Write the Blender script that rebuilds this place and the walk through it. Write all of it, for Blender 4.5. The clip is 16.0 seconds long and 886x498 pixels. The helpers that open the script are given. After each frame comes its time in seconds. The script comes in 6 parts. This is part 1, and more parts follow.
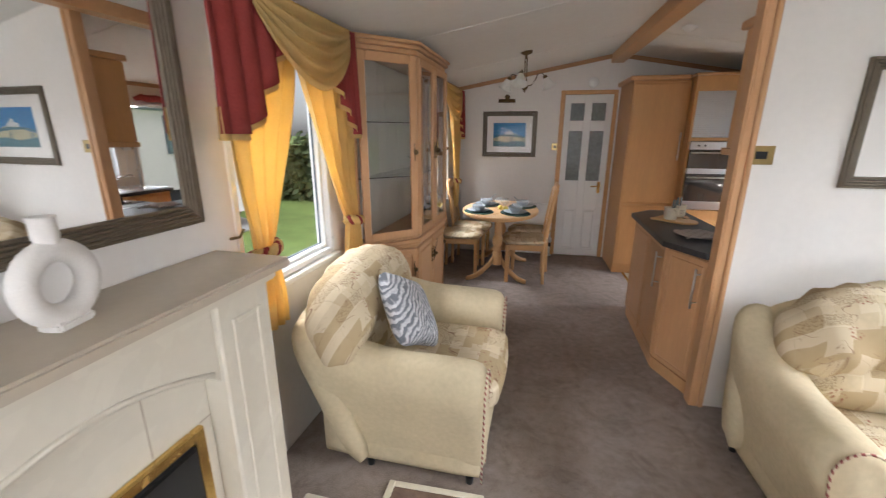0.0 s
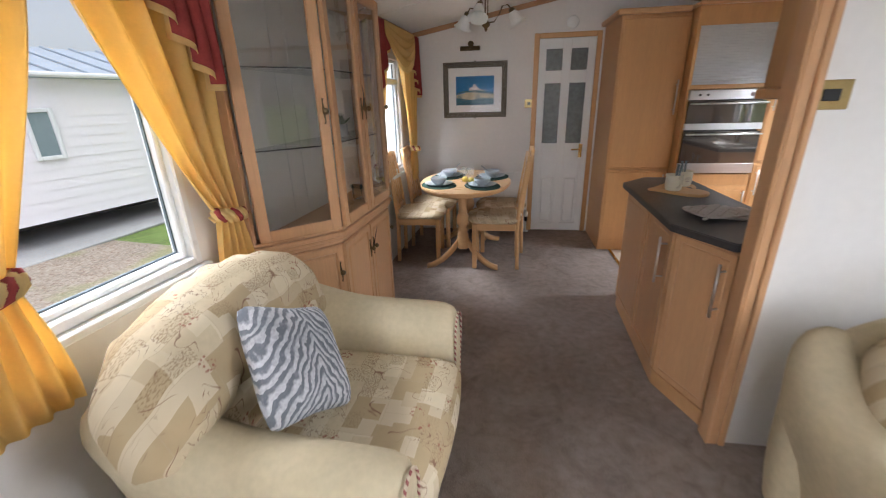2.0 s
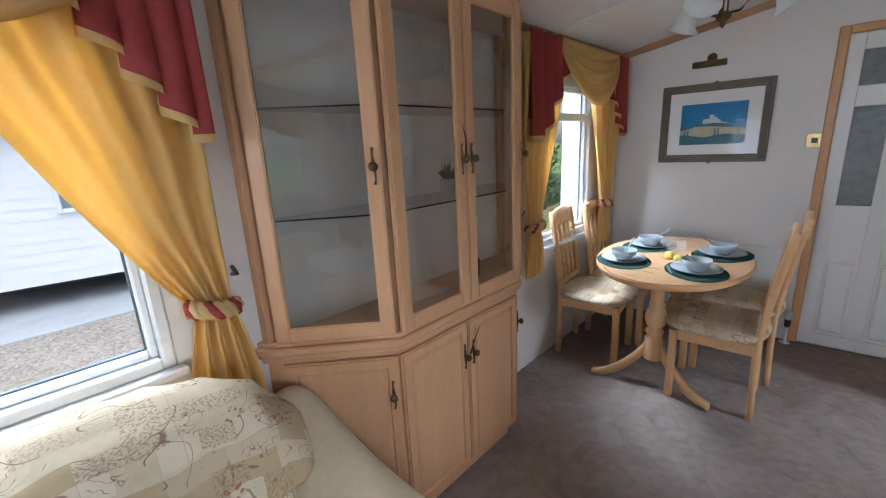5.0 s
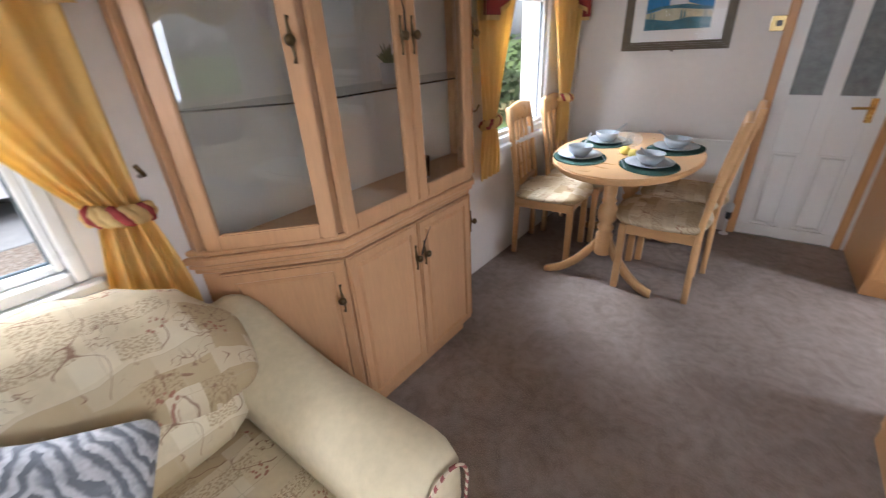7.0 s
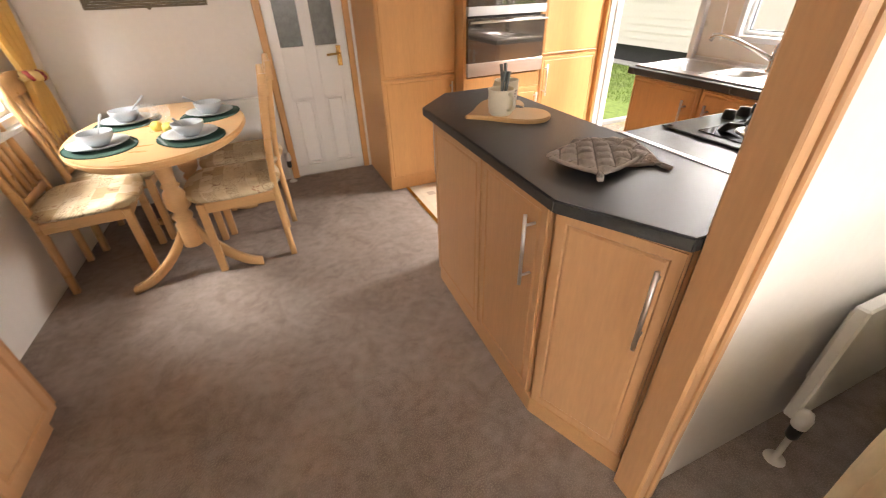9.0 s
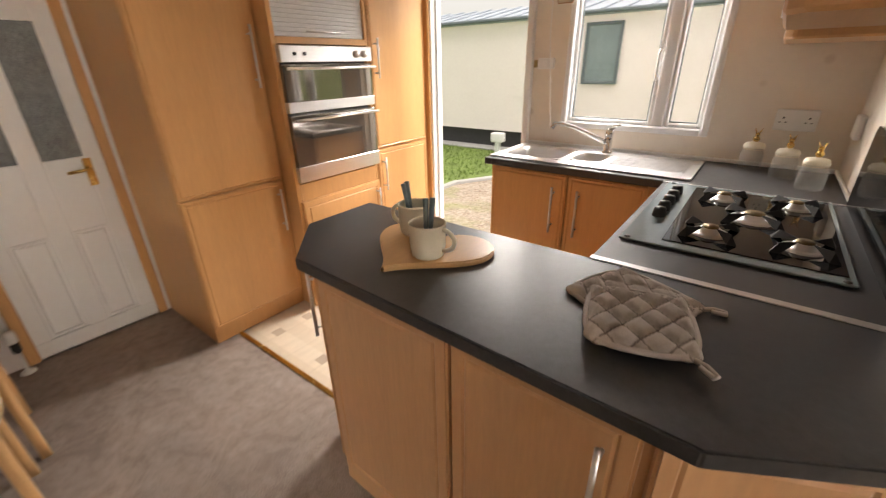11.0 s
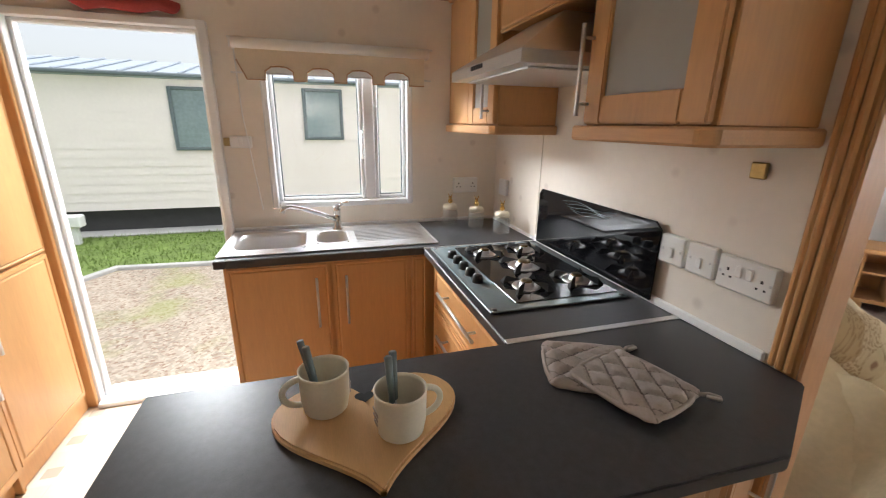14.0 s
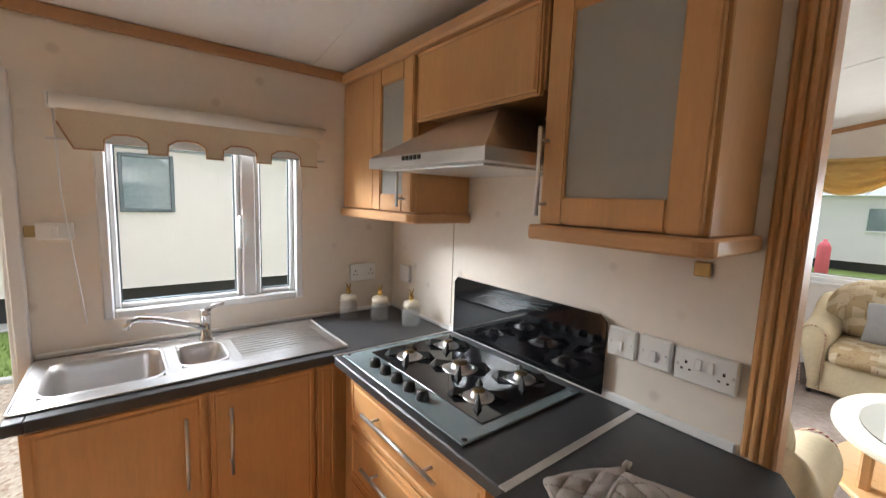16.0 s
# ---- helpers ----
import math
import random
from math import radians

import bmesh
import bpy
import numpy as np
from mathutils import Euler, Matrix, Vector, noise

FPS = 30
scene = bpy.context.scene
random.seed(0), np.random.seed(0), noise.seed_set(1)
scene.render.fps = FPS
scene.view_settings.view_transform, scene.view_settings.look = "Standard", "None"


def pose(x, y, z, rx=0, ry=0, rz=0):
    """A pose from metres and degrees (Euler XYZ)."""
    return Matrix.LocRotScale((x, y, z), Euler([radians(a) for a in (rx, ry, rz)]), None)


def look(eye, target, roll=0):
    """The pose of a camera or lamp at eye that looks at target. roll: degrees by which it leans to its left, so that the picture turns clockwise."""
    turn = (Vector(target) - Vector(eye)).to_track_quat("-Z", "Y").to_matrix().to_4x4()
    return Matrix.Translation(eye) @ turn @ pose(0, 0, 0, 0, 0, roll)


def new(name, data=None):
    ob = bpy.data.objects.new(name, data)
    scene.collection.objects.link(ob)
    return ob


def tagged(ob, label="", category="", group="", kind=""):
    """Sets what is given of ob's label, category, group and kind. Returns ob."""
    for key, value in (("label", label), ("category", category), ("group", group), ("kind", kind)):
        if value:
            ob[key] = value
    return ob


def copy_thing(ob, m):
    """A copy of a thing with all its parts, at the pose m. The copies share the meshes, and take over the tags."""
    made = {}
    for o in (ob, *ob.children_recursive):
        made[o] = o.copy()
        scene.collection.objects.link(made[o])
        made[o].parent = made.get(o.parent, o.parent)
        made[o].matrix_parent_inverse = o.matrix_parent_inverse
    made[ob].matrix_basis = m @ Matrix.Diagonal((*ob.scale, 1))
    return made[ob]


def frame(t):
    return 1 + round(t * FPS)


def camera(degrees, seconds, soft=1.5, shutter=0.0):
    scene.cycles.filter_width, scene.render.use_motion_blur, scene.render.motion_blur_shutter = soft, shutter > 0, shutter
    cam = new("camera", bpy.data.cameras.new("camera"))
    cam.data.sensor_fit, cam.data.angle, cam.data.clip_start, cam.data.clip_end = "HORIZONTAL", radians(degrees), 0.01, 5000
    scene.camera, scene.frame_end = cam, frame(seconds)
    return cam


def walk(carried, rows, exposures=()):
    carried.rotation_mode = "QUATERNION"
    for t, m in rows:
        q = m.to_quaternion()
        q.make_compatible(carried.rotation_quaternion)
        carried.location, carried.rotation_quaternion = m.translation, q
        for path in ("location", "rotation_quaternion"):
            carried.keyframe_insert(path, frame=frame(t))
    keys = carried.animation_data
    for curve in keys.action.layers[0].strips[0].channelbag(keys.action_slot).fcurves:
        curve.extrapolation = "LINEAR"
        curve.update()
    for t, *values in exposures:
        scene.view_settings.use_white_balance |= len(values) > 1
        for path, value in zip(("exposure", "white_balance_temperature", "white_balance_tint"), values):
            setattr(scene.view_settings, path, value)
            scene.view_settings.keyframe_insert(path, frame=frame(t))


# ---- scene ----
cam = camera(95.0, 16.0, soft=1.1, shutter=0.35)
PATH = [
    (0, (0.081, 0.224, 1.53), (-0.3, 2.111, 0.988), 0.2),
    (0.5, (0.15, 0.321, 1.515), (-0.032, 2.217, 0.906), -0.2),
    (1, (0.223, 0.502, 1.509), (0.088, 2.387, 0.852), -0.6),
    (1.5, (0.223, 0.72, 1.465), (0.048, 2.592, 0.782), -1.1),
    (2, (0.189, 0.988, 1.458), (-0.106, 2.841, 0.765), -1.6),
    (2.5, (0.252, 1.259, 1.447), (-0.225, 3.08, 0.773), -2.3),
    (3, (0.282, 1.489, 1.452), (-0.375, 3.269, 0.819), -2.1),
    (3.5, (0.272, 1.7, 1.451), (-0.6, 3.414, 0.901), -2.6),
    (5.8, (0.364, 2.059, 1.475), (-0.97, 3.441, 0.92), -3.1),
    (6, (0.365, 2.065, 1.451), (-0.947, 3.442, 0.832), -3.1),
    (6.5, (0.368, 2.078, 1.415), (-0.854, 3.448, 0.622), -3.1),
    (7, (0.342, 2.103, 1.397), (-0.714, 3.538, 0.487), -3.3),
    (7.5, (0.259, 2.18, 1.354), (-0.293, 3.832, 0.37), -3.1),
    (8, (0.284, 2.181, 1.343), (0.352, 3.876, 0.283), -2.6),
    (8.5, (0.333, 2.158, 1.34), (0.791, 3.764, 0.239), -2.0),
    (8.7, (0.347, 2.157, 1.338), (0.882, 3.734, 0.231), -2.0),
    (10.8, (0.41, 2.828, 1.367), (1.754, 4.034, 0.508), -0.9),
    (11, (0.43, 2.908, 1.374), (1.87, 4.021, 0.544), -1.1),
    (11.5, (0.508, 3.086, 1.398), (2.149, 3.927, 0.624), -1.4),
    (12, (0.508, 3.294, 1.391), (2.285, 3.825, 0.641), -1.0),
    (12.5, (0.509, 3.444, 1.42), (2.358, 3.67, 0.691), -0.3),
    (13, (0.568, 3.469, 1.426), (2.454, 3.391, 0.764), 0.7),
    (13.5, (0.578, 3.558, 1.456), (2.447, 3.196, 0.845), 1.4),
    (14, (0.552, 3.637, 1.459), (2.382, 3.078, 0.877), 0.9),
    (14.5, (0.614, 3.675, 1.435), (2.38, 2.921, 0.875), 1.2),
    (15, (0.741, 3.672, 1.442), (2.434, 2.734, 0.937), 1.5),
    (15.5, (0.835, 3.721, 1.453), (2.458, 2.619, 1.063), 1.8),
    (16, (0.883, 3.806, 1.523), (2.441, 2.576, 1.283), 2.0),
]

EXPOSURES = [(0, -0.05, 6200, 10), (2, -0.05, 6000, 10), (3.5, 0.1, 5900, 9), (6, 0.12, 5000, 6), (6.5, 0.22, 5700, 11), (7, 0.3, 5800, 11), (8, 0.85, 6000, 10), (8.7, 0.85, 7400, 14), (11, 0.4, 7500, 13), (12, 0.4, 6500, 9), (13, 0.35, 6200, 8), (14.5, 0.4, 6500, 9), (16, 0.3, 6300, 8)]
walk(cam, [(t, look(eye, target, roll)) for t, eye, target, roll in PATH], EXPOSURES)

# ---- world, sun, window light ----
world = bpy.data.worlds.new("sky")
scene.world = world
world.use_nodes = True
wn = world.node_tree
sky = wn.nodes.new("ShaderNodeTexSky")
sky.sky_type, sky.sun_disc = "NISHITA", False
sky.sun_elevation, sky.sun_rotation = radians(72), radians(158)
sky.air_density, sky.dust_density, sky.ozone_density = 1.0, 2.0, 1.0
hs = wn.nodes.new("ShaderNodeHueSaturation")
hs.inputs["Saturation"].default_value = 0.25
wn.links.new(sky.outputs[0], hs.inputs["Color"])
wn.links.new(hs.outputs[0], wn.nodes["Background"].inputs[0])
wn.nodes["Background"].inputs[1].default_value = 0.15
sun = new("sun", bpy.data.lights.new("sun", "SUN"))
sun.data.energy, sun.data.angle, sun.data.color = 3.6, radians(100), (1, 0.97, 0.95)
sun.matrix_world = look((1.2, -3, 10), (0, 0, 0))


def window_light(name, eye, target, w, h, power, color=(0.95, 0.97, 1.0), spread=180):
    lamp = new(name, bpy.data.lights.new(name, "AREA"))
    lamp.data.shape, lamp.data.size, lamp.data.size_y = "RECTANGLE", w, h
    lamp.data.energy, lamp.data.color = power, color
    lamp.data.spread = radians(spread)
    lamp.matrix_world = look(eye, target)
    return lamp


# ---- materials ----
def mat(name, color, rough=0.5, metal=0.0, vary=0.12, scale=8.0, bump=0.0, bscale=200.0, stretch=(1, 1, 1), spec=0.5, rvary=0.08):
    """A plain surface with variation at two scales, and fine relief."""
    m = bpy.data.materials.new(name)
    m.use_nodes = True
    n, l = m.node_tree.nodes, m.node_tree.links
    b = n["Principled BSDF"]
    tc = n.new("ShaderNodeTexCoord")
    mp = n.new("ShaderNodeMapping")
    mp.inputs["Scale"].default_value = stretch
    l.new(tc.outputs["Object"], mp.inputs["Vector"])
    n1, n2 = n.new("ShaderNodeTexNoise"), n.new("ShaderNodeTexNoise")
    for t, sc, d in ((n1, scale, 3), (n2, scale * 9, 2)):
        t.inputs["Scale"].default_value, t.inputs["Detail"].default_value = sc, d
        l.new(mp.outputs[0], t.inputs["Vector"])
    ad = n.new("ShaderNodeMath")
    ad.operation = "ADD"
    l.new(n1.outputs["Fac"], ad.inputs[0])
    l.new(n2.outputs["Fac"], ad.inputs[1])
    r = n.new("ShaderNodeValToRGB")
    r.color_ramp.elements[0].position, r.color_ramp.elements[1].position = 0.3, 0.7
    half = n.new("ShaderNodeMath")
    half.operation, half.inputs[1].default_value = "MULTIPLY", 0.5
    l.new(ad.outputs[0], half.inputs[0])
    l.new(half.outputs[0], r.inputs["Fac"])
    r.color_ramp.elements[0].color = (*[c * (1 - vary) for c in color], 1)
    r.color_ramp.elements[1].color = (*[min(1, c * (1 + vary)) for c in color], 1)
    l.new(r.outputs[0], b.inputs["Base Color"])
    b.inputs["Metallic"].default_value = metal
    b.inputs["Specular IOR Level"].default_value = spec
    mr = n.new("ShaderNodeMapRange")
    mr.inputs["To Min"].default_value, mr.inputs["To Max"].default_value = max(0.02, rough - rvary), min(1, rough + rvary)
    l.new(n1.outputs["Fac"], mr.inputs["Value"])
    l.new(mr.outputs[0], b.inputs["Roughness"])
    if bump:
        t = n.new("ShaderNodeTexNoise")
        t.inputs["Scale"].default_value, t.inputs["Detail"].default_value = bscale, 3
        l.new(mp.outputs[0], t.inputs["Vector"])
        bp = n.new("ShaderNodeBump")
        bp.inputs["Strength"].default_value, bp.inputs["Distance"].default_value = bump, 0.003
        l.new(t.outputs["Fac"], bp.inputs["Height"])
        l.new(bp.outputs[0], b.inputs["Normal"])
    return m


def node(m, kind, **inputs):
    t = m.node_tree.nodes.new(kind)
    for k, v in inputs.items():
        t.inputs[k.replace("_", " ")].default_value = v
    return t


def mixed(m, fac, color):
    """Lay a colour over the base colour of m where the socket fac is 1."""
    l = m.node_tree.links
    b = m.node_tree.nodes["Principled BSDF"].inputs["Base Color"]
    mx = m.node_tree.nodes.new("ShaderNodeMix")
    mx.data_type = "RGBA"
    l.new(fac, mx.inputs[0])
    l.new(b.links[0].from_socket, mx.inputs[6])
    mx.inputs[7].default_value = (*color, 1)
    l.new(mx.outputs[2], b)


def ramp(m, src, lo, hi, inverted=False):
    r = m.node_tree.nodes.new("ShaderNodeMapRange")
    r.inputs["From Min"].default_value, r.inputs["From Max"].default_value = lo, hi
    if inverted:
        r.inputs["To Min"].default_value, r.inputs["To Max"].default_value = 1, 0
    m.node_tree.links.new(src, r.inputs["Value"])
    return r.outputs[0]


def times(m, a, b, op="MULTIPLY"):
    t = m.node_tree.nodes.new("ShaderNodeMath")
    t.operation = op
    for k, v in ((0, a), (1, b)):
        if isinstance(v, (int, float)):
            t.inputs[k].default_value = v
        else:
            m.node_tree.links.new(v, t.inputs[k])
    return t.outputs[0]


def coords(m):
    return next(n for n in m.node_tree.nodes if n.type == "TEX_COORD").outputs["Object"]


def wood(name, color, stretch=(5, 5, 0.7), rough=0.38, vary=0.08):
    m = mat(name, color, rough, vary=vary, scale=2.2, stretch=stretch, bump=0.02, bscale=50, spec=0.4)
    l = m.node_tree.links
    w = node(m, "ShaderNodeTexWave", Scale=1.3, Distortion=6.0, Detail=3.0)
    mp = next(n for n in m.node_tree.nodes if n.type == "MAPPING")
    l.new(mp.outputs[0], w.inputs["Vector"])
    mixed(m, times(m, ramp(m, w.outputs["Fac"], 0.55, 1.0), 0.06), [c * 0.72 for c in color])
    k = node(m, "ShaderNodeTexVoronoi", Scale=1.1)
    l.new(coords(m), k.inputs["Vector"])
    mixed(m, times(m, ramp(m, k.outputs["Distance"], 0.012, 0.035, True), 0.4), [c * 0.5 for c in color])
    return m


def glass(name, color=(1, 1, 1), rough=0.0, ior=1.45):
    m = bpy.data.materials.new(name)
    m.use_nodes = True
    b = m.node_tree.nodes["Principled BSDF"]
    b.inputs["Base Color"].default_value = (*color, 1)
    b.inputs["Transmission Weight"].default_value = 1
    b.inputs["Roughness"].default_value, b.inputs["IOR"].default_value = rough, ior
    return m


BEECH = wood("beech", (0.6, 0.33, 0.138))
BEECH_PALE = wood("pale_beech", (0.59, 0.34, 0.175))
BEECH_FLAT = wood("beech_along", (0.6, 0.34, 0.16), stretch=(0.9, 9, 9))
PINE = wood("table_beech", (0.66, 0.4, 0.19), stretch=(2, 9, 9), rough=0.3)
TRIM = wood("brown_trim", (0.42, 0.23, 0.11), stretch=(4, 4, 4))
BAMBOO = wood("bamboo", (0.64, 0.4, 0.19), stretch=(3, 30, 9), rough=0.35)
WALLPAPER = mat("wallpaper", (0.78, 0.75, 0.72), 0.7, vary=0.03, scale=3, bump=0.12, bscale=240)
KITCHEN_PAPER = mat("kitchen_wallpaper", (0.78, 0.71, 0.62), 0.6, vary=0.03, scale=3, bump=0.1, bscale=240)
v = node(KITCHEN_PAPER, "ShaderNodeTexVoronoi", Scale=7.5)
KITCHEN_PAPER.node_tree.links.new(coords(KITCHEN_PAPER), v.inputs["Vector"])
mixed(KITCHEN_PAPER, times(KITCHEN_PAPER, ramp(KITCHEN_PAPER, v.outputs["Distance"], 0.09, 0.18, True), 0.42), (0.5, 0.42, 0.35))
CEILING = mat("ceiling_paint", (0.8, 0.79, 0.77), 0.85, vary=0.03, scale=2, bump=0.35, bscale=90)
CARPET = mat("carpet", (0.295, 0.24, 0.212), 0.98, vary=0.3, scale=2.6, bump=0.9, bscale=420, spec=0.1)
pile = node(CARPET, "ShaderNodeTexNoise", Scale=210.0, Detail=2.0)
CARPET.node_tree.links.new(coords(CARPET), pile.inputs["Vector"])
mixed(CARPET, times(CARPET, ramp(CARPET, pile.outputs["Fac"], 0.45, 0.65), 0.7), (0.42, 0.355, 0.318))
nap = node(CARPET, "ShaderNodeTexNoise", Scale=5.5, Detail=6.0, Roughness=0.65, Distortion=1.2)
CARPET.node_tree.links.new(coords(CARPET), nap.inputs["Vector"])
mixed(CARPET, times(CARPET, ramp(CARPET, nap.outputs["Fac"], 0.5, 0.72), 0.55), (0.17, 0.135, 0.12))
mixed(CARPET, times(CARPET, ramp(CARPET, nap.outputs["Fac"], 0.3, 0.46, True), 0.4), (0.43, 0.365, 0.33))
WHITE = mat("white_gloss", (0.8, 0.8, 0.78), 0.35, vary=0.02, scale=4)
PVC = mat("white_pvc", (0.78, 0.79, 0.8), 0.3, vary=0.02, scale=5)
WORKTOP = mat("dark_worktop", (0.042, 0.043, 0.047), 0.36, vary=0.3, scale=60, bump=0.08, bscale=500, spec=0.45)
STEEL = mat("steel", (0.68, 0.68, 0.69), 0.32, 1.0, vary=0.06, scale=6, stretch=(1, 1, 12))
CHROME = mat("chrome", (0.72, 0.72, 0.72), 0.1, 1.0, vary=0.03)
BRASS = mat("brass", (0.72, 0.5, 0.18), 0.25, 1.0, vary=0.1, scale=20)
PLATE_BRASS = mat("dull_brass_plate", (0.42, 0.31, 0.14), 0.35, 1.0, vary=0.15, scale=30)
OLD_BRASS = mat("old_brass", (0.16, 0.115, 0.06), 0.38, 1.0, vary=0.25, scale=30)
BLACK_GLASS = mat("black_glass", (0.006, 0.006, 0.007), 0.05, vary=0.1, rvary=0.02)
OVEN_GLASS = mat("oven_glass", (0.2, 0.18, 0.16), 0.05, 0.75, vary=0.05, rvary=0.02)
HOB_RIM = mat("grey_glass_rim", (0.16, 0.2, 0.21), 0.12, vary=0.05, rvary=0.03)
IRON = mat("cast_iron", (0.01, 0.01, 0.01), 0.75, vary=0.3, scale=60)
BLACK = mat("black_plastic", (0.015, 0.015, 0.016), 0.4)
CREAM = mat("cream_upholstery", (0.6, 0.51, 0.345), 0.9, vary=0.09, scale=5, bump=0.35, bscale=600, spec=0.15)
STONEWARE = mat("cream_stoneware", (0.74, 0.69, 0.56), 0.4, vary=0.05, scale=20)
BLUEWARE = mat("grey_blue_stoneware", (0.42, 0.46, 0.49), 0.35, vary=0.08, scale=30)
MATT_WHITE = mat("matt_white_ceramic", (0.78, 0.75, 0.72), 0.85, vary=0.05, scale=25, bump=0.4, bscale=140)
MANTEL = mat("stone_cream_paint", (0.5, 0.43, 0.34), 0.45, vary=0.05, scale=4)
SURROUND = mat("ivory_surround", (0.7, 0.65, 0.55), 0.4, vary=0.03, scale=3)
vein = node(SURROUND, "ShaderNodeTexNoise", Scale=2.2, Detail=4.0, Distortion=2.0)
SURROUND.node_tree.links.new(coords(SURROUND), vein.inputs["Vector"])
mixed(SURROUND, times(SURROUND, ramp(SURROUND, vein.outputs["Fac"], 0.485, 0.5), 0.12), (0.5, 0.44, 0.36))
GOLD_CLOTH = mat("gold_curtain", (0.8, 0.61, 0.25), 0.85, vary=0.08, scale=12, bump=0.2, bscale=700, spec=0.1)
CREAM_CLOTH = mat("cream_curtain", (0.7, 0.54, 0.25), 0.85, vary=0.08, scale=12, bump=0.2, bscale=700, spec=0.1)
RED_CLOTH = mat("red_curtain", (0.3, 0.055, 0.05), 0.85, vary=0.12, scale=14, bump=0.2, bscale=700, spec=0.1)
for c in (GOLD_CLOTH, CREAM_CLOTH):
    nt = c.node_tree
    tr, ms = nt.nodes.new("ShaderNodeBsdfTranslucent"), nt.nodes.new("ShaderNodeMixShader")
    tr.inputs["Color"].default_value = (0.95, 0.69, 0.27, 1)
    ms.inputs[0].default_value = 0.52 if c is GOLD_CLOTH else 0.4
    nt.links.new(nt.nodes["Principled BSDF"].outputs[0], ms.inputs[1])
    nt.links.new(tr.outputs[0], ms.inputs[2])
    nt.links.new(ms.outputs[0], nt.nodes["Material Output"].inputs["Surface"])
PANE = glass("window_glass", (1, 0.99, 0.995), 0.0, 1.2)
CABINET_GLASS = glass("cabinet_glass", (0.98, 0.99, 0.985), 0.0, 1.55)
CLEAR = glass("clear_glass", (0.98, 0.99, 0.985), 0.0, 1.13)
JAR_GLASS = mat("thin_jar_glass", (0.85, 0.87, 0.86), 0.06, vary=0.02, rvary=0.02)
JAR_GLASS.node_tree.nodes["Principled BSDF"].inputs["Alpha"].default_value = 0.11
FROSTED = mat("frosted_glass", (0.33, 0.325, 0.3), 0.45, vary=0.03, scale=3)
OBSCURE = mat("obscure_glass", (0.17, 0.18, 0.175), 0.15, vary=0.35, scale=25, bump=0.9, bscale=70)
LAMP_GLASS = mat("etched_lamp_glass", (0.8, 0.8, 0.76), 0.5, vary=0.08, scale=30)
MIRROR = mat("mirror_silver", (0.9, 0.9, 0.9), 0.01, 1.0, vary=0.0, rvary=0.0)
FRAME_DARK = mat("dark_bronze_frame", (0.15, 0.12, 0.085), 0.45, 0.3, vary=0.2, scale=30)
MOUNT = mat("picture_mount", (0.8, 0.77, 0.72), 0.6, vary=0.02)
GREEN_CLOTH = mat("dark_green_mat", (0.02, 0.07, 0.055), 0.9, vary=0.3, scale=60, bump=0.6, bscale=300)
TAUPE_CLOTH = mat("taupe_quilt", (0.41, 0.365, 0.335), 0.95, vary=0.1, scale=30, bump=0.7, bscale=500, spec=0.1)
tq = TAUPE_CLOTH.node_tree.nodes.new("ShaderNodeSeparateXYZ")
TAUPE_CLOTH.node_tree.links.new(coords(TAUPE_CLOTH), tq.inputs[0])
for sgn in ("ADD", "SUBTRACT"):
    dq = times(TAUPE_CLOTH, times(TAUPE_CLOTH, tq.outputs[0], times(TAUPE_CLOTH, tq.outputs[1], 0.75), sgn), 1 / 0.058)
    dq = times(TAUPE_CLOTH, times(TAUPE_CLOTH, dq, 0.5, "ADD"), 1.0, "FLOORED_MODULO")
    dq = times(TAUPE_CLOTH, times(TAUPE_CLOTH, dq, 0.5, "SUBTRACT"), 0, "ABSOLUTE")
    mixed(TAUPE_CLOTH, times(TAUPE_CLOTH, ramp(TAUPE_CLOTH, dq, 0.02, 0.06, True), 0.5), (0.1, 0.08, 0.07))
TAUPE_EDGE = mat("taupe_binding", (0.4, 0.35, 0.32), 0.9, vary=0.08, scale=40)
GREY_HANDLE = mat("grey_cutlery_handle", (0.14, 0.19, 0.21), 0.4)
LEAF = mat("succulent_green", (0.06, 0.12, 0.04), 0.5, vary=0.3, scale=40)
ALU = mat("aluminium_strip", (0.68, 0.67, 0.66), 0.35, 0.9, vary=0.04)
LINO = mat("vinyl_floor", (0.62, 0.53, 0.42), 0.45, vary=0.1, scale=5, stretch=(1, 6, 1))
sx = LINO.node_tree.nodes.new("ShaderNodeSeparateXYZ")
LINO.node_tree.links.new(coords(LINO), sx.inputs[0])


def stripe(m, src, period, lo, hi):
    f = times(m, times(m, src, 1.0 / period), 1.0, "FLOORED_MODULO")
    return times(m, times(m, f, lo, "GREATER_THAN"), times(m, f, hi, "LESS_THAN"))


du, dv = times(LINO, sx.outputs[0], sx.outputs[1], "ADD"), times(LINO, sx.outputs[0], sx.outputs[1], "SUBTRACT")
mixed(LINO, times(LINO, stripe(LINO, sx.outputs[0], 0.2, 0.0, 0.5), 0.35), (0.5, 0.4, 0.29))
mixed(LINO, times(LINO, times(LINO, stripe(LINO, sx.outputs[0], 0.2, 0.7, 1.0), stripe(LINO, sx.outputs[1], 0.4, 0.0, 0.16)), 0.7), (0.3, 0.22, 0.16))
mixed(LINO, times(LINO, stripe(LINO, sx.outputs[1], 0.2, 0.0, 0.02), 0.4), (0.4, 0.33, 0.26))

